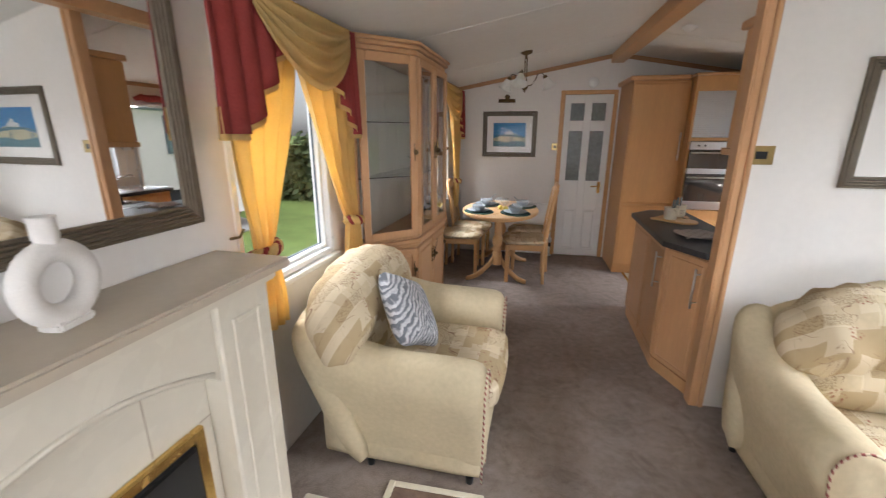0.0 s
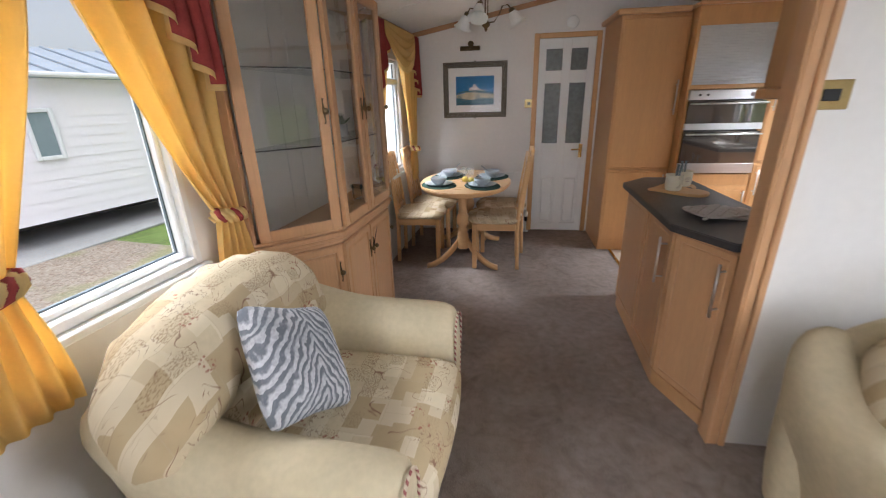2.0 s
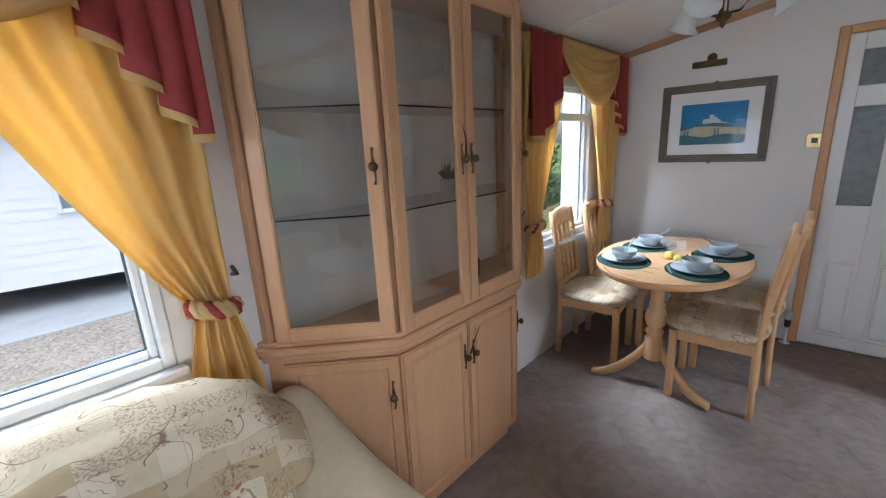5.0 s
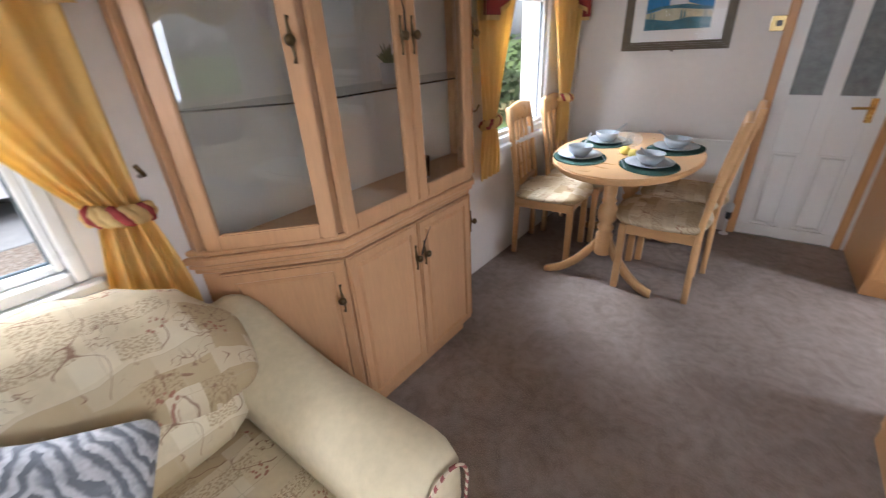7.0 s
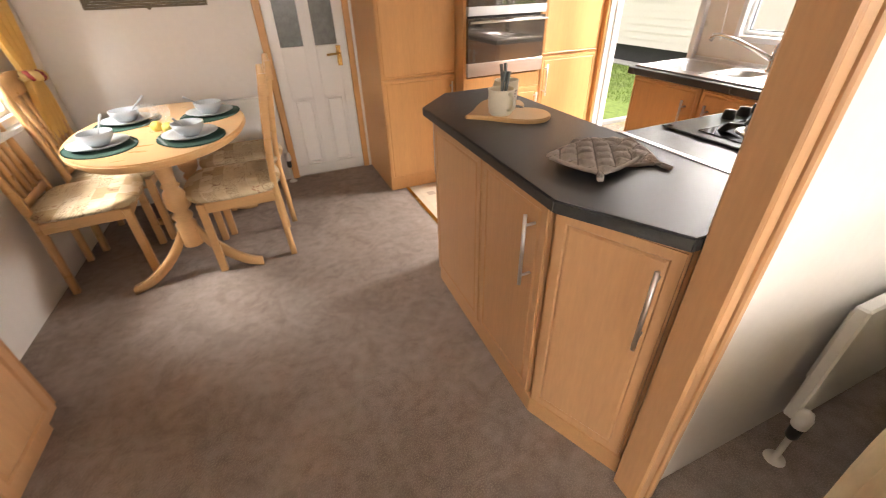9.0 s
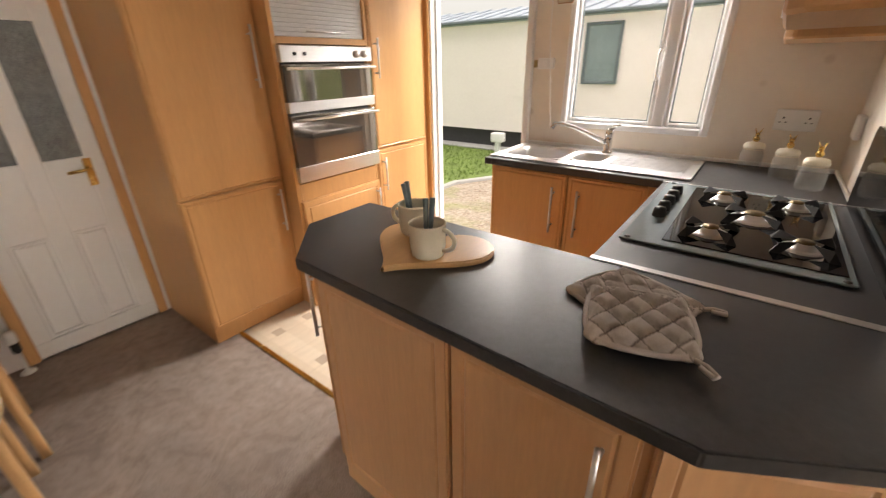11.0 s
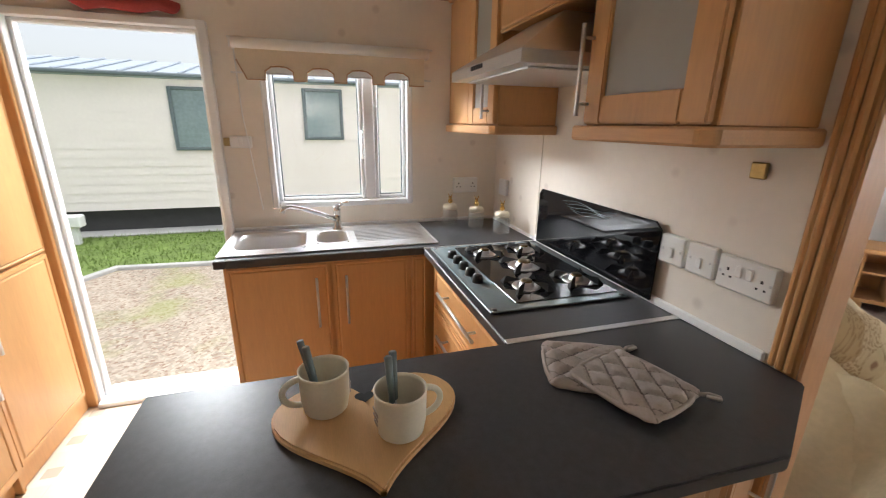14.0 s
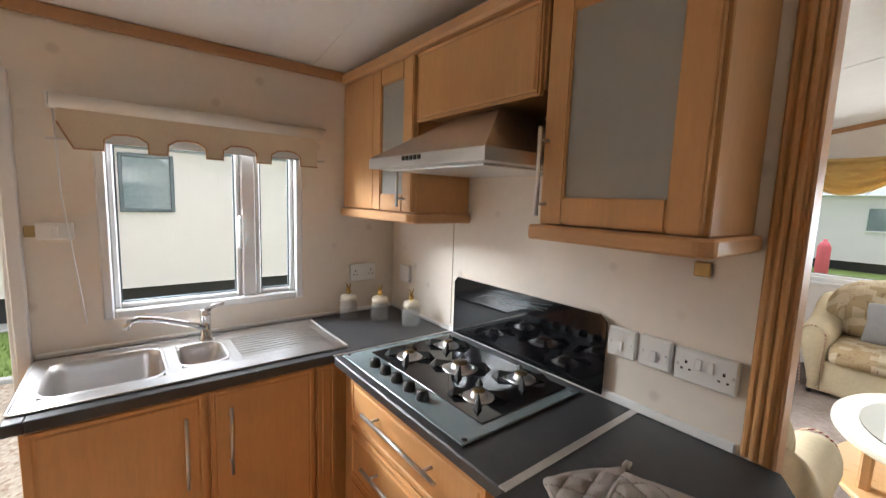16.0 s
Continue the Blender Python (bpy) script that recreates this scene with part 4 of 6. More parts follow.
boxes("shutter_slat", [((1.69, 4.89, 1.512 + 0.02 * k), (2.27, 4.905, 1.5315 + 0.02 * k)) for k in range(22)], mat("satin_shutter", (0.6, 0.61, 0.63), 0.4, 0.2, vary=0.05, scale=6), 0.0018, ovu)
bar_handle(ovu, (1.86, 4.89, 1.535), (2.1, 4.89, 1.535), (0, -1, 0), 0.004)
prism("cornice", [(1.64, 4.83), (2.31, 4.83), (2.31, 5.612), (1.64, 5.612)], 2.09, 2.115, BEECH_FLAT, 0.008, ovu)
oven = thing("double_oven", "stainless steel built-in double oven with dark glass doors", "oven")
box("cavity", (1.7, 4.885, 0.785), (2.265, 5.29, 1.47), BLACK, 0.003, oven)
box("control_panel", (1.68, 4.845, 1.395), (2.285, 4.885, 1.472), STEEL, 0.004, oven)
for z0, z1 in ((1.155, 1.385), (0.79, 1.14)):
    box("door_glass", (1.685, 4.848, z0 + 0.05), (2.28, 4.884, z1), OVEN_GLASS, 0.003, oven)
    box("door_trim", (1.683, 4.845, z0), (2.282, 4.884, z0 + 0.052 if z0 > 1 else z0 + 0.085), STEEL, 0.003, oven)
    bar_handle(oven, (1.69, 4.848, z1 - 0.02), (2.275, 4.848, z1 - 0.02), (0, -1, 0), 0.007)
for kx in (1.76, 1.82, 2.16, 2.22):
    lathe("knob", [(0.019, 0), (0.017, 0.018), (0.001, 0.02)] if kx > 2 else [(0.009, 0), (0.008, 0.008), (0.001, 0.009)], STEEL if kx > 2 else BLACK, oven, m=Matrix.Translation((kx, 4.845, 1.433)) @ Matrix.Rotation(math.pi / 2, 4, "X"), seg=16)
rt = thing("tall_larder_unit", "tall beech larder cupboard beside the outside door", "kitchen unit")
box("body", (2.29, 4.89, 0.0), (2.82, 5.612, 2.09), BEECH, 0.002, rt)
panel_door("door", 0.5, 1.18, rt, pose(2.295, 4.89, 0.88), rim=0.012)
panel_door("door", 0.5, 0.77, rt, pose(2.295, 4.89, 0.1), rim=0.03)
bar_handle(rt, (2.33, 4.87, 1.3), (2.33, 4.87, 1.52), (0, -1, 0))
bar_handle(rt, (2.33, 4.87, 0.6), (2.33, 4.87, 0.82), (0, -1, 0))
prism("cornice", [(2.31, 4.85), (2.84, 4.85), (2.84, 5.612), (2.31, 5.612)], 2.09, 2.115, BEECH_FLAT, 0.008, rt)
tagged(box("corner_fillet", (2.82, 4.85, 0.0), (2.868, 5.6, 2.1), BEECH, 0.004), "beech fillet panel beside the outside door", "trim", kind="structure")


# wall cupboards
def glazed_door(parent, w, h, m, material=BEECH, pane=None, rim=0.07, t=0.022):
    bm = bmesh.new()
    for a, b in (((0, -t, 0), (rim, 0, h)), ((w - rim, -t, 0), (w, 0, h)), ((rim, -t, 0), (w - rim, 0, rim)), ((rim, -t, h - rim), (w - rim, 0, h))):
        add_box(bm, a, b, 0.004, 2)
    d = mk("door", bm, material, parent, m=m)
    p = box("pane", (rim - 0.004, -t * 0.5, rim - 0.004), (w - rim + 0.004, -t * 0.5 + 0.004, h - rim + 0.004), pane or FROSTED, 0, d)
    return d


for nm, x0, x1, dx0, dx1, hx in (("wall_cupboard", 1.19, 1.615, 1.2, 1.6, 1.585), ("wall_cupboard", 2.235, 2.866, 2.24, 2.56, 2.29)):
    c = thing(nm, "beech wall cupboard with frosted glass door", "kitchen unit", "kitchen wall cupboards")
    box("body", (x0, 2.602, 1.465), (x1, 2.885, 2.075), BEECH, 0.003, c)
    glazed_door(c, dx1 - dx0, 0.6, Matrix(((-1, 0, 0, dx1), (0, -1, 0, 2.885), (0, 0, 1, 1.47), (0, 0, 0, 1))))
    if dx1 < x1 - 0.1:
        box("filler", (dx1 + 0.004, 2.885, 1.47), (x1, 2.905, 2.07), BEECH, 0.003, c)
    bar_handle(c, (hx, 2.907, 1.49), (hx, 2.907, 1.72), (0, 1, 0))
    prism("pelmet", [(x0 - 0.02, 2.602), (x0 - 0.02, 2.9), (x0 + 0.01, 2.925), (x1 + (0.0 if x1 > 2 else 0.01), 2.925), (x1 + (0.0 if x1 > 2 else 0.01), 2.602)], 1.425, 1.465, BEECH_FLAT, 0.006, c)
    prism("cornice", [(x0 - 0.02, 2.602), (x0 - 0.02, 2.925), (x1 + (0.0 if x1 > 2 else 0.005), 2.925), (x1 + (0.0 if x1 > 2 else 0.005), 2.602)], 2.075, 2.12, BEECH_FLAT, 0.008, c)
c = thing("wall_cupboard", "beech cupboard above the cooker hood", "kitchen unit", "kitchen wall cupboards")
box("body", (1.625, 2.602, 1.83), (2.225, 2.885, 2.075), BEECH, 0.003, c)
panel_door("door", 0.59, 0.255, c, Matrix(((-1, 0, 0, 2.22), (0, -1, 0, 2.885), (0, 0, 1, 1.815), (0, 0, 0, 1))), rim=0.012)
prism("cornice", [(1.625, 2.602), (1.625, 2.925), (2.23, 2.925), (2.23, 2.602)], 2.075, 2.12, BEECH_FLAT, 0.008, c)
hood = thing("cooker_hood", "stainless steel pyramid cooker hood above the hob", "cooker hood")
bm = bmesh.new()
lo = [(1.625, 2.604), (2.225, 2.604), (2.225, 3.1), (1.625, 3.1)]
hi = [(1.82, 2.604), (2.03, 2.604), (2.03, 2.86), (1.82, 2.86)]
rings = [[bm.verts.new((x, y, z)) for x, y in pts] for pts, z in ((lo, 1.625), (lo, 1.66), (hi, 1.813))]
for p, q in zip(rings, rings[1:]):
    for k in range(4):
        bm.faces.new((p[k], p[(k + 1) % 4], q[(k + 1) % 4], q[k]))
bm.faces.new(rings[0]), bm.faces.new(rings[2])
mk("canopy", bm, STEEL, hood)
box("filter", (1.68, 2.66, 1.618), (2.17, 3.05, 1.6245), ALU, 0.002, hood)
boxes("button", [((1.9 + 0.022 * k, 3.1, 1.642), (1.914 + 0.022 * k, 3.104, 1.656)) for k in range(5)], BLACK, 0.001, hood)

# roller blind with shaped valance
blind = thing("roller_blind", "cream roller blind with scalloped valance over the window", "blind")
tube("roller", [(2.835, 3.07, 1.8), (2.835, 3.96, 1.8)], 0.024, STONEWARE, blind, 14)
edge = [(3.97, 1.8), (3.07, 1.8), (3.07, 1.655)]
for k in range(4):
    a = 3.15 + 0.19 * k
    edge += [(a, 1.655), (a + 0.002, 1.695), (a + 0.03, 1.714), (a + 0.065, 1.717), (a + 0.1, 1.714), (a + 0.128, 1.695), (a + 0.13, 1.655)]
edge += [(3.93, 1.655), (3.97, 1.74)]
VAL = mat("valance_cloth", (0.7, 0.6, 0.46), 0.85, vary=0.06, scale=15)
prism("valance", edge, 0, 0.006, VAL, 0, blind, m=Matrix(((0, 0, 1, 2.803), (1, 0, 0, 0), (0, 1, 0, 0), (0, 0, 0, 1))))
tube("piping", [(2.8, y, z) for y, z in edge[2:]], 0.0035, TRIM, blind, 5)
box("cloth", (2.835, 3.1, 1.69), (2.838, 3.93, 1.8), PVC, 0, blind)
tube("head_roll", [(2.812, 3.05, 1.812), (2.812, 3.985, 1.812)], 0.026, WHITE, blind, 16)
for y in (3.04, 3.987):
    box("bracket", (2.8, y, 1.79), (2.868, y + 0.008, 1.836), WHITE, 0.002, blind)
tube("lath", [(2.816, 3.03, 1.685), (2.816, 4.0, 1.685)], 0.004, STEEL, blind)
tube("pole", [(2.82, 3.02, 1.835), (2.82, 4.0, 1.835)], 0.005, STEEL, blind)
tube("cord", [(2.83, 3.98, 1.82), (2.828, 3.975, 1.5), (2.83, 3.93, 1.02)], 0.0025, PVC, blind, 5)
roll = thing("door_curtain", "red patterned cloth bundle above the outside door", "cloth")
rbox("bundle", (0.03, 0.2, 0.035), 0.028, RED_CLOTH, roll, pose(2.83, 4.4, 1.95), 5, 0.15, lambda p: p + Vector((0, 0, 0.012 * math.sin(p.y * 40))))

# storage jars
for k, (x, y) in enumerate(((2.77, 2.92), (2.66, 2.8), (2.5, 2.715))):
    j = thing("storage_jar", "clear glass storage jar with cream lid and gold animal knob", "jar", "jars on the worktop", pose(x, y, TOP))
    lathe("glass", [(0.001, 0.002), (0.042, 0.002), (0.046, 0.01), (0.046, 0.075), (0.038, 0.09), (0.036, 0.098), (0.034, 0.098), (0.036, 0.088), (0.043, 0.073), (0.043, 0.012), (0.001, 0.007)], JAR_GLASS, j)
    lathe("lid", [(0.04, 0.098), (0.042, 0.104), (0.036, 0.118), (0.012, 0.124), (0.001, 0.125)], STONEWARE, j)
    bm = bmesh.new()
    for c, r in (((0, 0, 0.137), 0.014), ((0.004, 0, 0.155), 0.01), ((0.014, 0, 0.152), 0.006)):
        bmesh.ops.create_icosphere(bm, subdivisions=2, radius=r, matrix=Matrix.Translation(c))
    for sgn in (-1, 1):
        add_tube(bm, [(0, 0.005 * sgn, 0.16), (0, 0.009 * sgn, 0.172), (0.003, 0.014 * sgn, 0.182)], [0.004, 0.003, 0.001], 6)
    mk("gold_knob", bm, BRASS, j, True)
    tube("string", [(0.038 * math.cos(a), 0.038 * math.sin(a), 0.093) for a in (k2 * math.pi / 8 for k2 in range(16))], 0.002, VAL, j, 5, True)

# heart board, mugs with cutlery
board = thing("heart_board", "heart-shaped bamboo board lying on the worktop", "board", m=pose(1.21, 3.575, TOP))
pts = []
for k in range(48):
    a = 2 * math.pi * k / 48
    hx, hy = 16 * math.sin(a) ** 3, 13 * math.cos(a) - 5 * math.cos(2 * a) - 2 * math.cos(3 * a) - math.cos(4 * a)
    pts.append((max(hy, -15.8) * 0.0108 + 0.005, hx * 0.0114))
prism("slab", pts, 0.0, 0.016, BAMBOO, 0.004, board, seg=2)
prism("hole_mark", [(p[0] * 0.11 + 0.068, p[1] * 0.11 + 0.004) for p in pts], 0.0165, 0.0172, BLACK, 0, board)


def mug(at, turn, tines):
    m = thing("mug", "cream stoneware mug with faint lettering holding cutlery", "mug", "mugs on the board", pose(*at, 0, 0, turn))
    lathe("cup", [(0.001, 0.0), (0.036, 0.0), (0.042, 0.006), (0.046, 0.03), (0.047, 0.084), (0.0485, 0.09), (0.0455, 0.091), (0.0435, 0.084), (0.043, 0.02), (0.03, 0.008), (0.001, 0.007)], STONEWARE, m, seg=32)
    tube("handle", [(0.044 + 0.034 * math.sin(k * math.pi / 14), 0, 0.05 + 0.028 * math.cos(k * math.pi / 14)) for k in range(15)], 0.006, STONEWARE, m, 10)
    boxes("lettering", [((-0.0475, -0.016 + 0.003 * r, 0.052 - 0.011 * r), (-0.0462, 0.016 - 0.003 * r, 0.056 - 0.011 * r)) for r in range(3)], TAUPE_EDGE, 0, m)
    for k, (dx, dy) in enumerate(tines):
        f = tube("cutlery_handle", [(dx, dy, 0.055), (dx * 1.6 + 0.004, dy * 1.7, 0.145)], [0.0055, 0.0075], GREY_HANDLE, m, 6)
        tube("fork_head", [(dx * 0.5, dy * 0.5, 0.012), (dx, dy, 0.056)], 0.003, STEEL, m, 6)
    return m


mug((1.265, 3.655, TOP + 0.016), 98, ((0.016, 0.004), (0.02, -0.012)))
mug((1.165, 3.525, TOP + 0.016), -82, ((-0.012, 0.012), (-0.004, 0.02)))


# quilted oven gloves
def oven_glove(name, m, z0, w, h):
    g = thing(name, "taupe quilted cotton oven mitt lying on the worktop", "oven mitt", "oven mitts on the worktop", m)

    def outline(u):
        a = 2 * math.pi * u
        p = 3.4
        c, s = math.cos(a), math.sin(a)
        return Vector((math.copysign(abs(c) ** (2 / p), c) * w / 2, math.copysign(abs(s) ** (2 / p), s) * h / 2))

    bm = bmesh.new()
    n, mm = 30, 44
    grid = {}
    for i in range(n + 1):
        for j in range(mm + 1):
            u, v2 = 2 * i / n - 1, 2 * j / mm - 1
            x, y = u * w / 2, v2 * h / 2
            # round the corners
            lim = 1.0
            if abs(u) > 0.7 and abs(v2) > 0.8:
                du2, dv2 = (abs(u) - 0.7) / 0.3, (abs(v2) - 0.8) / 0.2
                r = math.hypot(du2, dv2)
                if r > 1:
                    x = math.copysign(0.7 + 0.3 * du2 / r, u) * w / 2
                    y = math.copysign(0.8 + 0.2 * dv2 / r, v2) * h / 2
            a, b = (x + y * 0.75) / 0.058, (x - y * 0.75) / 0.058
            q = min(abs(a - round(a)), abs(b - round(b)))
            e = min(1, min(1 - abs(u), 1 - abs(v2)) * 6)
            grid[i, j] = bm.verts.new((x, y, z0 + 0.006 + e * 0.015 * min(1, q * 4.0) ** 0.5))
    for i in range(n):
        for j in range(mm):
            bm.faces.new((grid[i, j], grid[i + 1, j], grid[i + 1, j + 1], grid[i, j + 1]))
    ob = mk("quilt", bm, TAUPE_CLOTH, g, True)
    sld = ob.modifiers.new("thickness", "SOLIDIFY")
    sld.thickness, sld.offset = 0.006, -1
    tube("binding", [(*outline(k / 40), z0 + 0.006) for k in range(40)], 0.0055, TAUPE_EDGE, g, 8, True)
    tube("loop", [(-w * 0.42, h * 0.47, z0 + 0.006), (-w * 0.5, h * 0.53, z0 + 0.008), (-w * 0.56, h * 0.62, z0 + 0.006), (-w * 0.53, h * 0.64, z0 + 0.006), (-w * 0.45, h * 0.54, z0 + 0.006)], 0.005, TAUPE_EDGE, g, 6)
    return g


oven_glove("oven_mitt", pose(1.265, 3.045, TOP, 0, 0, 156), 0.0, 0.2, 0.215)
oven_glove("oven_mitt", pose(1.165, 3.01, TOP, 0, 0, 106), 0.016, 0.19, 0.21)


# ---- dining end ----
idoor = thing("door_1", "white six-panel inner door with obscured glass, closed", "door", kind="structure")
DX0, DX1 = 0.492, 1.043
boxes("leaf", [((DX0, END_Y, 0.006), (DX1, END_Y + 0.035, 0.09)), ((DX0, END_Y, 0.09), (0.565, END_Y + 0.035, 1.995)), ((0.97, END_Y, 0.09), (DX1, END_Y + 0.035, 1.995)), ((0.725, END_Y, 0.09), (0.81, END_Y + 0.035, 1.995)), ((0.565, END_Y, 0.62), (0.725, END_Y + 0.035, 0.98)), ((0.81, END_Y, 0.62), (0.97, END_Y + 0.035, 0.98)), ((0.565, END_Y, 1.58), (0.725, END_Y + 0.035, 1.7)), ((0.81, END_Y, 1.58), (0.97, END_Y + 0.035, 1.7)), ((0.565, END_Y, 1.9), (0.725, END_Y + 0.035, 1.995)), ((0.81, END_Y, 1.9), (0.97, END_Y + 0.035, 1.995))], WHITE, 0.003, idoor)
for x0, x1 in ((0.565, 0.725), (0.81, 0.97)):
    panel_door("panel", x1 - x0, 0.53, idoor, pose(x0, END_Y + 0.03, 0.09), WHITE, 0.022, deep=0.008)
    box("pane", (x0, END_Y + 0.012, 0.98), (x1, END_Y + 0.018, 1.58), OBSCURE, 0, idoor)
    box("pane", (x0, END_Y + 0.012, 1.7), (x1, END_Y + 0.018, 1.9), OBSCURE, 0, idoor)
box("handle_plate", (0.955, END_Y - 0.006, 0.83), (0.99, END_Y, 0.97), BRASS, 0.002, idoor)
tube("handle", [(0.972, END_Y - 0.004, 0.92), (0.972, END_Y - 0.045, 0.92), (0.962, END_Y - 0.05, 0.92), (0.875, END_Y - 0.045, 0.915)], 0.008, BRASS, idoor)
boxes("architrave_1", [((0.44, END_Y - 0.016, 0), (0.492, END_Y, 2.045)), ((1.043, END_Y - 0.016, 0), (1.09, END_Y, 2.045)), ((0.492, END_Y - 0.016, 1.997), (1.043, END_Y, 2.045))], BEECH, 0.006)
tagged(bpy.data.objects["architrave_1"], "beech architrave round the inner door", "trim", kind="structure")
# unseen dark board added behind the closed door; no passage is modelled
tagged(box("door_backing", (0.45, END_Y + 0.3, 0), (1.09, END_Y + 0.36, 2.1), DARK, 0), "unseen dark board added behind the inner door", "wall", kind="structure")


def picture(name, w, h, m, label, flip=1):
    """A framed landscape print; local x across, z up, face towards -y."""
    p = thing(name, label, "picture", m=m)
    bm = bmesh.new()
    for k, (o, d) in enumerate(((0.0, 0.02), (0.014, 0.024), (0.028, 0.02), (0.042, 0.014))):
        e = 0.013
        for a, b in (((o, -d, o), (o + e, 0, h - o)), ((w - o - e, -d, o), (w - o, 0, h - o)), ((o + e, -d, o), (w - o - e, 0, o + e)), ((o + e, -d, h - o - e), (w - o - e, 0, h - o))):
            add_box(bm, a, b, 0.003)
    mk("frame", bm, FRAME_DARK, p)
    box("mount", (0.05, -0.006, 0.05), (w - 0.05, 0, h - 0.05), MOUNT, 0, p)
    x0, x1, z0, z1 = w * 0.2, w * 0.8, h * 0.23, h * 0.75
    box("sky_paint", (x0, -0.0075, z0), (x1, -0.006, z1), SKY_BLUE, 0, p)
    W, H = x1 - x0, z1 - z0
    flat = Matrix(((1, 0, 0, 0), (0, 0, -1, -0.0076), (0, 1, 0, 0), (0, 0, 0, 1)))

    def patch(nm, pts, mt, d):
        prism(nm, [(x0 + a * W, z0 + b * H) for a, b in pts], 0, 0.0006, mt, 0, p, m=Matrix.Translation((0, -d, 0)) @ flat)

    patch("hill_paint", [(0, 0), (1, 0), (1, 0.4), (0.85, 0.45), (0.7, 0.52), (0.55, 0.58), (0.4, 0.55), (0.2, 0.42), (0, 0.36)], PAINT_HILL, 0)
    patch("field_paint", [(0, 0), (1, 0), (1, 0.22), (0.7, 0.25), (0.4, 0.18), (0, 0.26)], PAINT_GREEN, 0.0008)
    patch("ridge_paint", [(0, 0.38), (0.25, 0.45), (0.5, 0.44), (1, 0.36), (1, 0.42), (0.6, 0.52), (0.2, 0.5), (0, 0.42)], PAINT_GREEN, 0.0008)
    patch("house_paint", [(0.35, 0.52), (0.62, 0.52), (0.62, 0.6), (0.57, 0.6), (0.57, 0.66), (0.52, 0.66), (0.52, 0.72), (0.45, 0.72), (0.45, 0.63), (0.35, 0.61)], PAINT_WHITE, 0.0014)
    for a in (0.08, 0.13, 0.55, 0.6, 0.9):
        patch("cypress_paint", [(a - 0.014, 0.18), (a + 0.014, 0.18), (a + 0.01, 0.35), (a, 0.42), (a - 0.01, 0.35)], PAINT_GREEN, 0.0016)
    g = box("pane", (0.05, -0.011, 0.05), (w - 0.05, -0.0105, h - 0.05), PANE, 0, p)
    g.visible_shadow = False
    lathe("hanger", [(0.012, 0), (0.01, 0.004), (0.001, 0.005)], FRAME_DARK, p, m=Matrix.Translation((w / 2, 0, h)) @ Matrix.Rotation(math.pi / 2, 4, "X"), seg=12)
    lathe("hanger", [(0.012, 0), (0.01, 0.004), (0.001, 0.005)], FRAME_DARK, p, m=Matrix.Translation((w / 2, 0, 0)) @ Matrix.Rotation(math.pi / 2, 4, "X"), seg=12)
    return p


picture("picture", 0.67, 0.55, pose(-0.492, END_Y, 1.262), "bronze-framed print of a white house on a hill")
picture("picture", 0.9, 0.58, pose(1.555, DIV_Y - 0.06, 1.29), "bronze-framed landscape print above the sofa")
pl = thing("picture_light", "antique brass picture light on the end wall", "wall lamp", m=pose(-0.2, END_Y, 1.93))
tube("shade", [(-0.1, -0.09, 0.0), (0.1, -0.09, 0.0)], 0.022, OLD_BRASS, pl, 12)
tube("arm", [(0, 0, 0.05), (0, -0.06, 0.06), (0, -0.09, 0.02)], 0.007, OLD_BRASS, pl)
lathe("rose", [(0.03, 0), (0.028, 0.012), (0.001, 0.016)], OLD_BRASS, pl, m=Matrix.Translation((0, 0, 0.05)) @ Matrix.Rotation(math.pi / 2, 4, "X"))
socket("light_switch", (0.41, END_Y, 1.39), 0.085, 0.085, "-y", "brass light switch beside the inner door", {"dark": [(0, 0, 0.016, 0.016)]}, PLATE_BRASS)
socket("thermostat_switch", (1.205, DIV_Y - 0.06, 1.438), 0.115, 0.09, "-y", "brass double light switch on the partition", {"dark": [(0, 0, 0.026, 0.018)]}, PLATE_BRASS)
sm = thing("smoke_alarm", "white round alarm above the inner door", "alarm", m=Matrix.Translation((0.8, END_Y, 2.13)) @ Matrix.Rotation(math.pi / 2, 4, "X"))
lathe("cover", [(0.06, 0), (0.058, 0.02), (0.045, 0.03), (0.001, 0.034)], WHITE, sm)
th = thing("room_thermostat", "white room thermostat on the long wall", "thermostat", m=LM)
box("case", (0, 5.49, 1.78), (0.025, 5.56, 1.9), WHITE, 0.006, th)
dl = thing("smoke_detector", "white round detector on the sloping ceiling", "alarm", m=Matrix.Translation((1.33, 4.25, ceil_z(1.33))) @ Matrix.Rotation(math.pi, 4, "X"))
lathe("cover", [(0.06, -0.004), (0.058, 0.015), (0.04, 0.024), (0.036, 0.034), (0.001, 0.036)], WHITE, dl)

rad = thing("radiator", "white panel radiator under the picture", "radiator")
bm = bmesh.new()
for k in range(25):
    add_box(bm, (-0.38 + 0.03 * k, END_Y - 0.075, 0.16), (-0.357 + 0.03 * k, END_Y - 0.05, 0.66), 0.006, 2)
add_box(bm, (-0.385, END_Y - 0.066, 0.15), (0.375, END_Y - 0.03, 0.68), 0.004)
add_box(bm, (-0.25, END_Y - 0.03, 0.2), (-0.22, END_Y, 0.6)), add_box(bm, (0.2, END_Y - 0.03, 0.2), (0.23, END_Y, 0.6))
mk("panel", bm, WHITE, rad)


